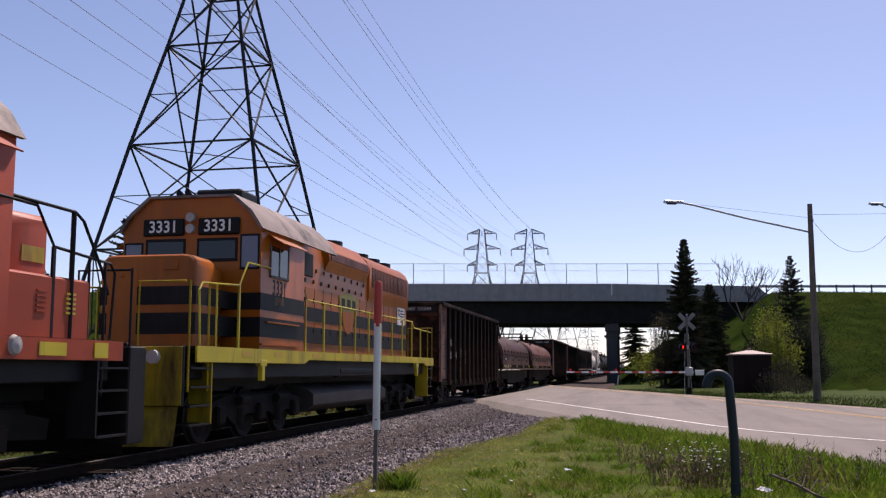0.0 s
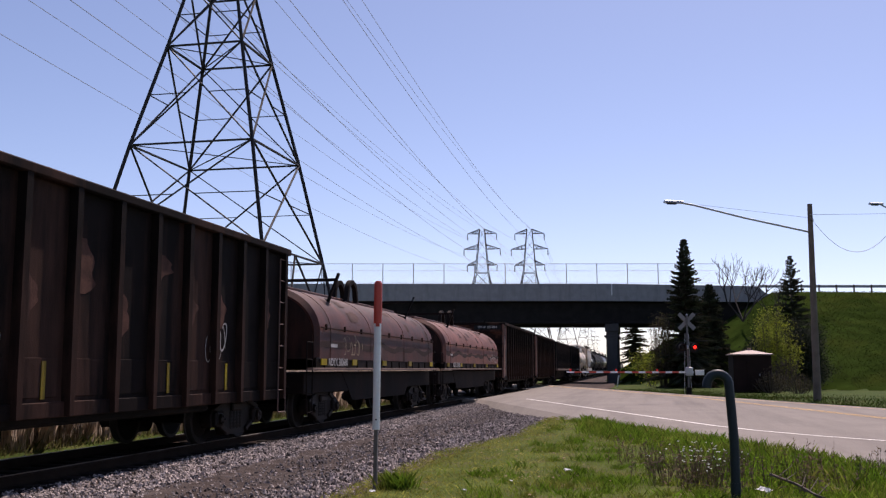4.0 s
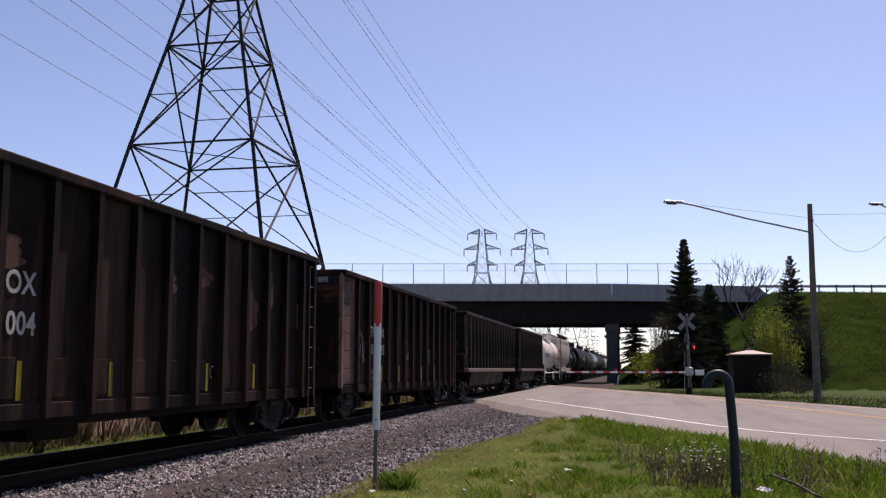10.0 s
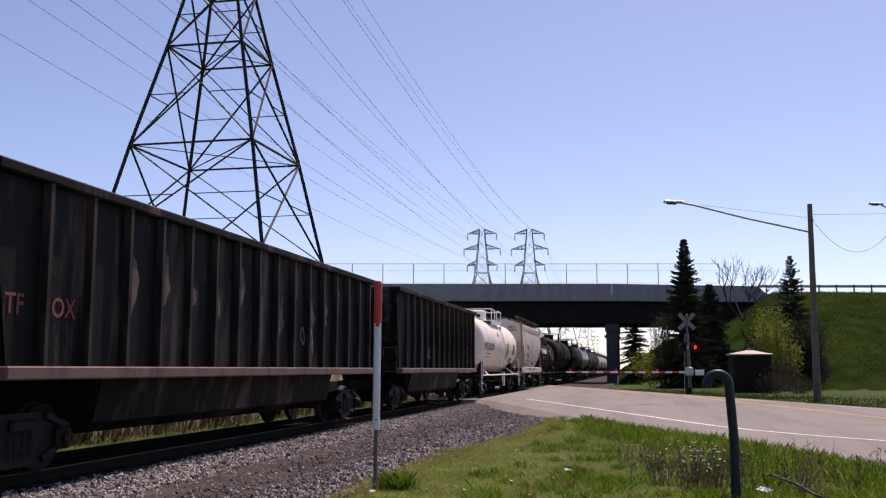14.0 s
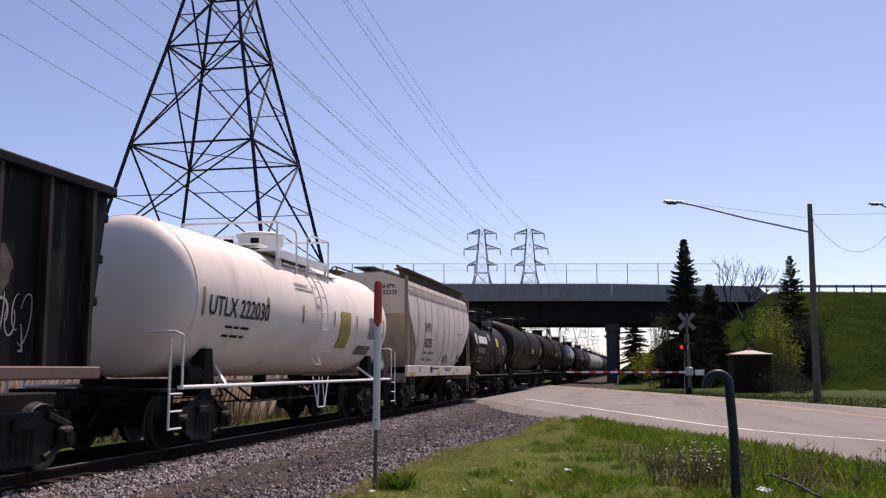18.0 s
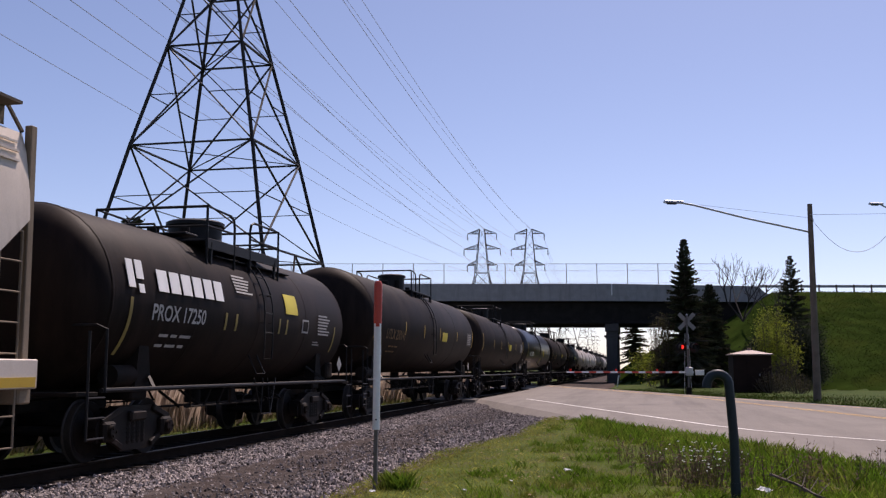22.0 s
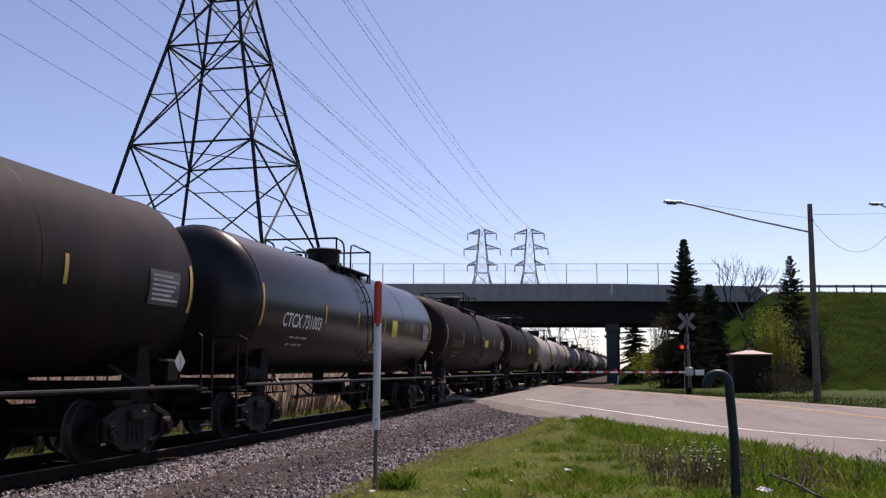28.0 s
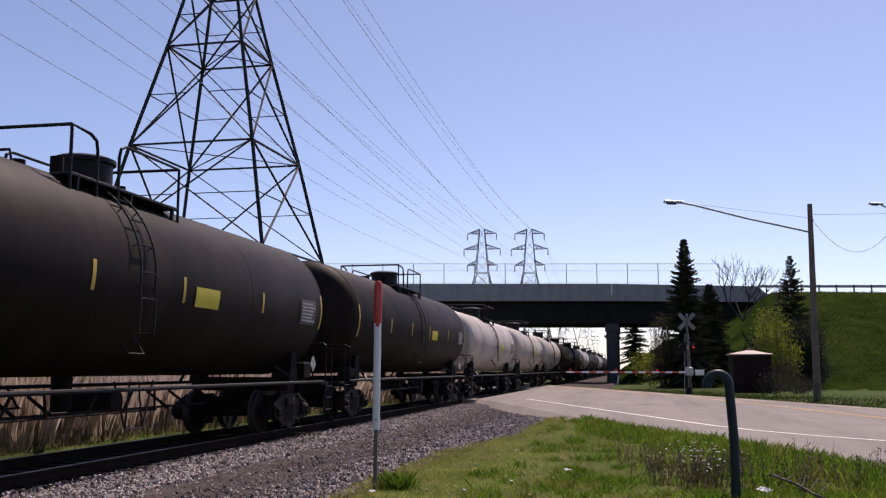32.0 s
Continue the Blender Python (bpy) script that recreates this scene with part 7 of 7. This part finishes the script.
    each("valve", Geo().rod((0.3, y0 + 0.75, top - 0.05), (0.3, y0 + 0.75, top + 0.26), 0.1, n=10).rod((-0.3, y0 + 0.65, top - 0.05), (-0.3, y0 + 0.65, top + 0.22), 0.12, n=10)
         .rod((0.2, y3 - 0.55, top - 0.05), (0.2, y3 - 0.55, top + 0.18), 0.09, n=10), M_STEEL_DARK, c)
    la, lb = (0.06, 0.5) if old else (-0.6, -0.14)
    for s in (-1, 1):
        lad = Geo()
        R = r + 0.09
        pts = [(s * R * math.sin(a), zc + R * math.cos(a)) for a in (radians(36 + 7.5 * i) for i in range(9))] + [(s * R, zc - 0.35), (s * R, zc - 0.62), (s * (R - 0.02), zc - 0.88)]
        for y in (la, lb):
            lad.pipe([(x, y, z) for x, z in pts], 0.017, 5)
        for x, z in pts[1::2] + pts[-1:]:
            lad.rod((x, la, z), (x, lb, z), 0.015, n=5)
        for i in (2, 5, 8):
            a = radians(36 + 7.5 * i)
            for y in (la, lb):
                lad.rod((s * r * math.sin(a), y, zc + r * math.cos(a)), (s * R * math.sin(a), y, zc + R * math.cos(a)), 0.012, n=4)
        lad.pipe([(s * (r * 0.82), la, zc - r * 0.57), (s * (r * 0.95), la, zc - 1.17), (s * (r * 0.95), lb, zc - 1.17), (s * (r * 0.82), lb, zc - r * 0.57)], 0.014, 5)
        if simple:
            tagged(part("side_ladder", lad, trim, c), kind="stuff")
        else:
            each("ladder_bar", lad, trim, c)
        st = Geo().pipe([(s * 1.43, la - 0.35, 1.2), (s * 1.46, la - 0.05, 0.5), (s * 1.46, lb, 0.5), (s * 1.43, lb + 0.35, 1.2)], 0.018, 5)
        st.pipe([(s * 1.43, la + 0.1, 1.2), (s * 1.46, la - 0.05, 0.5)], 0.015, 5).pipe([(s * 1.43, lb - 0.1, 1.2), (s * 1.46, lb, 0.5)], 0.015, 5)
        each("stirrup_step", st, trim, c)
        if not simple:
            low = Geo().rod((s * 1.22, -B + 3.4, 0.74), (s * 1.22, 0.75, 0.74), 0.02, n=6)
            for k in range(7):
                y = -B + 3.6 + k * (B - 2.9) / 6
                low.bar((s * 1.22, y, 0.74), (s * 1.3, y + (0.12 if k % 3 else -0.18), 1.06), 0.035)
            each("brake_rod", low, M_STEEL_DARK, c)
    R = r + 0.012
    if extra == "brand":
        stripes = [(-5.1, 90, 128), (-1.62, 92, 105), (-1.14, 92, 105), (1.14, 91, 104), (1.58, 91, 104), (4.95, 92, 118)]
    elif extra == "white":
        stripes = [(-6.2, 84, 104), (-3.15, 83, 102), (-1.0, 84, 100), (1.33, 84, 99), (3.31, 85, 99), (6.1, 84, 104)]
    else:
        off = 0.55 if extra == "gloss" else 0.0
        stripes = [(-B + 0.7, 78, 110), (-4.55 + off, 86, 102), (-1.75 + off, 86, 102), (1.02 + off, 86, 102), (4.5 + off, 86, 101), (B - 0.68, 78, 108)]
    tape = Geo()
    for s in (-1, 1):
        for y, a0, a1 in stripes:
            arc = [(R * math.sin(radians(a0 + (a1 - a0) * k / 6)), zc + R * math.cos(radians(a0 + (a1 - a0) * k / 6))) for k in range(7)]
            tape.add([(s * x, y + dy, z) for x, z in arc for dy in (-0.045, 0.045)], [(2 * k, 2 * k + 1, 2 * k + 3, 2 * k + 2) for k in range(6)])
    each("reflective_tape", tape, M_STRIPE_DULL if old else M_STRIPE, c) if not simple else tagged(part("reflective_tape", tape, M_STRIPE, c), kind="stuff")

    def sheet(name, y, a, w, h, material, label):
        """A thin panel bent round the tank."""
        g = Geo()
        q = h / R / 2
        for e in (0.0, 0.006):
            for k in range(5):
                b = radians(a) - q + 2 * q * k / 4
                g.v += [((R + e) * math.sin(b), y - w / 2, zc + (R + e) * math.cos(b)), ((R + e) * math.sin(b), y + w / 2, zc + (R + e) * math.cos(b))]
        for k in range(4):
            g.f += [(2 * k, 2 * k + 1, 2 * k + 3, 2 * k + 2), (10 + 2 * k, 12 + 2 * k, 13 + 2 * k, 11 + 2 * k)]
        g.m = [0] * len(g.f)
        return part(name, g, material, c, label)

    def print_rows(y, a, w, h, rows, material):
        m = Matrix.Translation(((R + 0.008) * math.sin(radians(a)), y, zc + (R + 0.008) * math.cos(radians(a)))) @ Matrix.Rotation(radians(a) - math.pi / 2, 4, "Y")
        tagged(part("print", bars(Geo(), 0, 0, 0, w, h, rows, m), material, c), kind="stuff")
    if extra == "white":
        sheet("placard", 2.3, 93, 0.85, 0.5, M_PLACARD_DULL, "faded yellow warning panel")
        sheet("placard", 2.35, 112, 0.85, 0.45, M_PLACARD_DULL, "faded yellow warning panel")
        sheet("data_panel", 5.0, 96, 0.9, 0.6, M_BUCK, "pale grey data panel")
        for z in (119, 125):
            sheet("data_panel", 4.5, z, 1.3, 0.13, M_POSTGREY, "dark grey data strip")
        print_rows(-0.7, 66, 1.2, 0.2, 2, M_DIM_WHITE)
    elif extra == "brand":
        sheet("placard", 1.85, 77, 0.75, 0.44, M_PLACARD, "yellow warning panel")
        print_rows(-0.75, 68, 0.8, 0.4, 6, M_DIM_WHITE)
        sheet("mark", 2.75, 95, 0.42, 0.3, M_DIM_WHITE, "white framed mark")
        sheet("mark", 2.75, 95, 0.34, 0.22, M_TANK_BLACK, "").scale = (1.003, 1, 1)
        print_rows(4.05, 92, 0.85, 0.5, 7, M_DIM_WHITE)
        print_rows(3.7, 110, 0.5, 0.12, 2, M_DIM_WHITE)
    elif extra == "gloss":
        sheet("placard", 2.75, 97, 0.62, 0.5, M_PLACARD, "yellow warning panel")
        sheet("placard", 1.15, 118, 0.75, 0.5, M_PLACARD, "yellow warning panel")
        sheet("mark", 1.18, 118, 0.4, 0.5, M_DIM_WHITE, "").scale = (1.003, 1, 1)
        print_rows(0.95, 99, 1.2, 0.09, 1, M_DIM_WHITE)
        print_rows(3.9, 118, 0.9, 0.12, 2, M_WHITE_FADED)
        sheet("data_panel", B - 1.55, 96, 0.95, 0.55, M_DATA, "grey data panel")
        print_rows(B - 1.55, 96, 0.8, 0.45, 6, M_DIM_WHITE)
    else:
        sheet("placard", 1.92, 97, 0.95, 0.34, M_PLACARD, "yellow warning panel")
        sheet("data_panel", B - 1.6, 95, 1.0, 0.55, M_DATA, "grey data panel")
        print_rows(B - 1.6, 95, 0.85, 0.45, 6, M_WHITE_FADED)
    dm = Geo().box((0, 0, 0), (0.01, 0.27, 0.27), Matrix.Translation((1.3, B - 0.55, 1.5)) @ Matrix.Rotation(radians(45), 4, "X"))
    part("hazard_placard", dm, M_DIM_WHITE, c, "diamond hazard placard")
    part("placard_post", Geo().bar((1.29, B - 0.55, 1.05), (1.29, B - 0.55, 1.6), 0.03), M_STEEL_DARK, c)
    if lettering:
        size, drop, along = (0.36, 0.2, -0.555) if extra == "brand" else (0.5, 0.16, -0.645) if extra == "white" else (0.43, 0.36, -0.635)
        a = math.asin(drop / r)
        writing(lettering, size, letter_mat or M_WHITE_FADED, c, side_at((r + 0.012) * math.cos(a), B * along, zc - (r + 0.012) * math.sin(a), a), bold=0.006)
        a = math.asin((drop + 0.42) / r)
        m = Matrix.Translation(((r + 0.006) * math.cos(a), B * along, zc - (r + 0.006) * math.sin(a))) @ Matrix.Rotation(a, 4, "Y")
        small = Geo()
        for z, words in ((0.09, (0.3, 0.22, 0.4)), (-0.09, (0.25, 0.35, 0.2))):
            y = -0.55
            for wd in words:
                small.box((0, y + wd / 2, z), (0.004, wd, 0.05), m)
                y += wd + 0.1
        tagged(part("print", small, M_DULLGOLD if letter_mat is M_DULLGOLD else M_WHITE_FADED if letter_mat is not M_BLACK else M_BLACK, c), kind="stuff")
    if extra == "brand":
        g = Geo()
        a = radians(77)
        for i in range(6):
            m = Matrix.Translation(((r + 0.02) * math.sin(a), -4.12 + i * 0.43, zc + (r + 0.02) * math.cos(a))) @ Matrix.Rotation(a - math.pi / 2, 4, "Y")
            g.box((0, 0, 0), (0.01, 0.34, 0.36), m)
        m = Matrix.Translation(((r + 0.02) * math.sin(a), -4.95, zc + (r + 0.02) * math.cos(a))) @ Matrix.Rotation(a - math.pi / 2, 4, "Y")
        g.box((0, -0.18, 0.04), (0.01, 0.2, 0.44), m).box((0, 0.1, 0.12), (0.01, 0.22, 0.3), m).box((0, 0.1, -0.18), (0.01, 0.16, 0.14), m)
        each("emblem_block", g, M_WHITE, c)
    add_truck(c, -H + 2.55)
    add_truck(c, H - 2.55)
    add_couplers(c, H)
    return c


M_FAINT = mat("faint_dark_stencil", (0.2, 0.17, 0.15), 0.7, var=0.2, bump=0)
M_DARKTAN = mat("dark_dusty_steel", (0.1, 0.08, 0.06), 0.8, var=0.2, spec=0.2)


def build_hopper(u0, u1):
    c = new_car("covered_hopper", "dusty pale grey covered hopper car with curved sides", "covered hopper", u0, u1)
    H = (u1 - u0) / 2
    B = H - 1.1
    # curved side sheets: outline across, swept along, ends cut by the slope sheets
    prof = [(1.2, 1.42), (1.46, 2.1), (1.54, 2.8), (1.535, 3.2), (1.52, 3.5), (1.44, 4.05), (1.36, 4.3)]
    full = prof + [(0.6, 4.55), (-0.6, 4.55)] + [(-x, z) for x, z in prof[::-1]]
    g = Geo()
    n = len(full)

    def end_y(z):
        return B + 0.05 if z > 3.2 else B + 0.05 - (3.2 - z) * 1.22
    for q in (-1, 1):
        g.v += [(x, q * end_y(z), z) for x, z in full]
    for i in range(n):
        g.f.append((i, (i + 1) % n, n + (i + 1) % n, n + i))
        g.m.append(0)
    # closed ends: upper wall and slope sheet
    for k in (0, n):
        q = [k + i for i in range(n)]
        zs = [g.v[i][2] for i in q]
        upper = [i for i in q if g.v[i][2] > 3.2]
        lower = [i for i in q if g.v[i][2] <= 3.2]
        g.f.append(tuple(upper))
        g.m.append(0)
        g.f.append(tuple([lower[j] for j in range(len(lower))]))
        g.m.append(0)
        g.f.append((lower[len(lower) // 2 - 1], upper[0], upper[-1], lower[len(lower) // 2]))
        g.m.append(0)
    part("body", g, M_GREY_HOP, c, smooth=25)
    ribs = Geo()
    for s in (-1, 1):
        for i in range(9):
            y = -B + 1.3 + (2 * B - 2.6) * i / 8
            ribs.pipe([(s * (x + 0.006), y, z) for x, z in prof if end_y(z) > abs(y)], 0.012, 4)
        for z, x in ((4.02, 1.47), (3.9, 1.48), (4.14, 1.44)):
            ribs.pipe([(s * x, -B + 0.15, z), (s * x, B - 0.15, z)], 0.02, 4)
    each("side_seam", ribs, M_GREY_HOP, c)
    each("roof_walk", Geo().box((0, 0, 4.72), (0.7, 2 * B + 0.3, 0.04)).box((0.62, 0, 4.6), (0.14, 2 * B - 0.6, 0.12)), M_DARKTAN, c)
    rail = Geo()
    for s in (-1, 1):
        rail.pipe([(s * 1.36, -B - 0.05, 4.32), (s * 1.1, -B - 0.05, 4.75), (s * 1.05, -B + 0.1, 4.78), (s * 1.05, B - 0.1, 4.78), (s * 1.1, B + 0.05, 4.75), (s * 1.36, B + 0.05, 4.32)], 0.03, 6)
        rail.box((s * 1.2, 0, 4.66), (0.44, 2 * B - 0.1, 0.04))
        rail.box((s * 1.16, 0, 4.53), (0.02, 2 * B - 0.1, 0.26))
        for i in range(9):
            rail.bar((s * 1.05, -B + 0.3 + (2 * B - 0.6) * i / 8, 4.78), (s * 1.2, -B + 0.3 + (2 * B - 0.6) * i / 8, 4.4), 0.04)
    each("roof_rail", rail, M_DARKTAN, c)
    hatch = Geo()
    for i in range(6):
        hatch.rod((0, -B + 1.2 + i * (2 * B - 2.4) / 5, 4.55), (0, -B + 1.2 + i * (2 * B - 2.4) / 5, 4.68), 0.38, n=16)
    each("hatch", hatch, M_GREY_HOP, c)
    for s in (-1, 1):
        part("side_sill", Geo().box((s * 1.5, 0, 1.32), (0.09, 2 * H - 1.5, 0.36), b=0.015), M_GREY_HOP, c, "pale side sill")
        each("reflector", Geo().box((s * 1.549, -B + 0.35, 1.22), (0.01, 0.8, 0.13)).box((s * 1.549, -1.0, 1.22), (0.01, 0.42, 0.12)).box((s * 1.549, 1.95, 1.22), (0.01, 0.36, 0.12)).box((s * 1.549, B - 0.05, 1.22), (0.01, 0.7, 0.12)), M_STRIPE, c)
        each("sill_mark", Geo().box((s * 1.549, -4.2, 1.36), (0.01, 0.1, 0.18)).box((s * 1.549, -2.35, 1.36), (0.01, 0.36, 0.2)).box((s * 1.549, 2.75, 1.34), (0.01, 0.12, 0.14)), M_BLACK, c)
        part("rust_patch", Geo().box((s * 1.385, 1.05, 1.78), (0.01, 0.8, 0.3), b=0.003), M_TAN, c, "rusty stencil patch")
        part("data_panel", Geo().box((s * 1.4, 3.6, 1.85), (0.012, 0.36, 0.36), b=0.003), M_POSTGREY, c, "dark data panel")
    each("print", bars(Geo(), 1.55, -1.4, 1.4, 1.5, 0.13, 1).box((1.55, 0.75, 1.42), (0.004, 1.3, 0.04)).box((1.55, 0.7, 1.34), (0.004, 1.1, 0.035)), M_GRIMY, c)
    for z in (1.95, 1.72):
        each("print", Geo().box((1.43 - (1.95 - z) * 0.36, -2.9, z), (0.006, 0.5, 0.09)).box((1.43 - (1.95 - z) * 0.36, -1.9, z), (0.006, 0.9, 0.09)), M_FAINT, c)
    writing("SODIUM CHLORATE", 0.15, M_FAINT, c, side_at(1.546, 3.3, 2.78, 0.0))
    part("stencil_frame", Geo().box((1.544, -1.55, 2.72), (0.004, 0.34, 0.02)).box((1.544, -1.55, 2.42), (0.004, 0.34, 0.02)).box((1.544, -1.71, 2.57), (0.004, 0.02, 0.3)).box((1.544, -1.39, 2.57), (0.004, 0.02, 0.3)), M_FAINT, c)
    writing("C", 0.2, M_FAINT, c, side_at(1.53, -1.55, 2.57, 0.05))
    hop = Geo()
    for y in (-B + 3.2, 0, B - 3.2):
        hop.add([(-1.2, y - 1.5, 1.45), (1.2, y - 1.5, 1.45), (1.2, y + 1.5, 1.45), (-1.2, y + 1.5, 1.45), (-0.5, y - 0.4, 0.5), (0.5, y - 0.4, 0.5), (0.5, y + 0.4, 0.5), (-0.5, y + 0.4, 0.5)],
                [(3, 2, 1, 0), (4, 5, 6, 7), (0, 1, 5, 4), (1, 2, 6, 5), (2, 3, 7, 6), (3, 0, 4, 7)])
    # beige like the body, but the shade underneath is put into the paint
    each("discharge_hopper", hop, M_GOND, c)
    part("centre_sill", Geo().box((0, 0, 0.9), (0.4, 2 * H - 1.4, 0.35)), M_STEEL_DARK, c)
    ends = Geo()
    for q in (-1, 1):
        ends.box((0, q * (H - 0.85), 1.1), (2.9, 0.25, 0.3), b=0.02)
        for s in (-1, 1):
            ends.bar((s * 1.47, q * (B + 0.12), 1.3), (s * 1.44, q * (B + 0.12), 4.4), 0.12, 0.1, 0.01)
            ends.bar((s * 0.75, q * (B - 0.15), 1.3), (s * 0.35, q * (B - 0.18), 3.2), 0.1)
            ends.bar((s * 0.75, q * (B + 0.1), 1.2), (s * 0.2, q * (B - 1.9), 1.4), 0.1)
            ladder(ends, (s * 1.5, q * (B - 0.45) - (0 if q > 0 else 0.1), 0.45), (0, 0, 2.6), (0, 1, 0), 8, 0.42)
        ends.rod((-0.4, q * (B - 0.6), 1.6), (0.3, q * (B - 0.6), 1.6), 0.16, n=12)
    each("end_frame", ends, M_TAN, c)
    writing("SHPX", 0.46, M_BLACK, c, side_at(1.546, -B + 2.85, 2.82, 0.0), bold=0.006)
    writing("432335", 0.44, M_BLACK, c, side_at(1.5, -B + 3.05, 2.28, 0.114), bold=0.006)
    writing("SHPX\n432335", 0.2, M_BLACK, c, end_at(0.82, -B - 0.056, 3.98), bold=0.004)
    add_truck(c, -H + 2.4)
    add_truck(c, H - 2.4)
    add_couplers(c, H)
    return c


M_REDFADED = mat("faded_red_lettering", (0.22, 0.05, 0.035), 0.7, var=0.3, bump=0)
M_DULLGOLD = mat("dull_gold_lettering", (0.15, 0.08, 0.02), 0.7, var=0.25, bump=0)
# couplings along the train, counted from the first locomotive's place at the start
build_locomotive(-4.95, 13.85, True, M_REDORANGE, False)
build_locomotive(14.8, 35.8, False, M_ORANGE, True)
build_gondola(35.8, 53.0, 1.0, 3.92, "high", "AIMX", "101544", M_RUSTEND, ((-0.5, 1.5, 2.3), (-0.36, 1.55, 2.2), (0.5, 1.5, 2.2)))
build_coil_car(53.0, 68.5, True)
build_coil_car(68.5, 85.4, False)
build_gondola(85.4, 102.95, 1.05, 3.95, "high", "TFOX", "101004", M_RUSTEND, ((-0.93, 1.15, 1.5), (0.28, 1.2, 1.45)))
build_gondola(102.95, 120.65, 1.05, 3.9, "high", "TFOX", "101895", M_RUSTEND, ((-0.8, 1.3, 2.5), (-0.14, 1.4, 2.4), (0.36, 1.45, 2.05)))
tub_car = build_gondola(120.65, 140.4, 1.45, 3.87, "tub", marks=((0.3, 1.7, 2.3),))
for txt, y in (("TF", -7.85), ("OX", -6.8)):
    writing(txt, 0.36, M_REDFADED, tub_car, side_at(1.432, y, 2.16), bold=0.004)
build_gondola(140.4, 158.2, 1.45, 3.95, "tub", marks=((0.66, 1.6, 2.3), (-0.4, 1.7, 2.2)))
build_tank_car(158.2, 174.2, 1.43, 2.66, M_WHITE_TANK, M_WHITE, "cream-white tank car with a white railing and ladders", "UTLX 222030", M_BLACK, "white")
build_hopper(174.2, 187.8)
build_tank_car(187.8, 201.5, 1.4, 2.46, M_TANK_BLACK, M_BLACK, "short black tank car with a white emblem", "PROX 17250", M_DIM_WHITE, "brand")
build_tank_car(201.5, 221.3, 1.52, 2.78, M_TANK_BLACK, M_BLACK, "long dull black tank car", "UTLX 250141", M_DULLGOLD)
build_tank_car(221.3, 240.9, 1.52, 2.78, M_TANK_BLACK, M_BLACK, "long dull black tank car")
build_tank_car(240.9, 260.25, 1.52, 2.78, M_TANK_GLOSS, M_BLACK, "long glossy black tank car", "CTCX 731003", M_WHITE, "gloss")
build_tank_car(260.25, 279.8, 1.52, 2.78, M_TANK_BLACK, M_BLACK, "long dull black tank car", "UTLX 250096", M_DULLGOLD)
u = 279.8
build_tank_car(u, u + 19.4, 1.52, 2.78, M_TANK_BLACK, M_BLACK, "long dull black tank car")
u += 19.4
for kind in ("white", "white", "white", "black", "black", "white", "black", "black", "white", "black", "black"):
    L = 17.8 if kind == "white" else 18.6
    build_tank_car(u, u + L, 1.45, 2.7, M_GREY_TANK if kind == "white" else M_TANK_BLACK, M_BLACK,
                   "white tank car far back in the train" if kind == "white" else "black tank car far back in the train", simple=True)
    u += L


def motions():
    """The train rolls past at a steady speed, its wheels turning."""
    for car, mid, flip in CARS:
        walk(car, [(t, pose(TX, mid - SPEED * t, 0, 0, 0, 180 if flip else 0)) for t in (0.0, 32.0)])
    for s_, at, second in ADDED_SHUTTERS:                      # the two crossing lights flash by turns
        walk(s_, [(k * 0.2, pose(*at, 0, 0, 360 * (k * 0.2 - 0.4265) / 1.226 + (0 if second else 180))) for k in range(161)])
    done = {}
    for w, at, r in WHEELS:
        flip = w.parent.parent in FLIPPED
        key = (at, r, flip)
        if key not in done:
            turn = math.degrees(SPEED / r) * (-1 if flip else 1)
            walk(w, [(k / 15, pose(*at, turn * k / 15)) for k in range(0, 481)])
            done[key] = w
        else:
            src = done[key].animation_data
            w.rotation_mode = "QUATERNION"
            ad = w.animation_data_create()
            ad.action = src.action
            ad.action_slot = src.action_slot


FLIPPED = [car for car, mid, flip in CARS if flip]
motions()
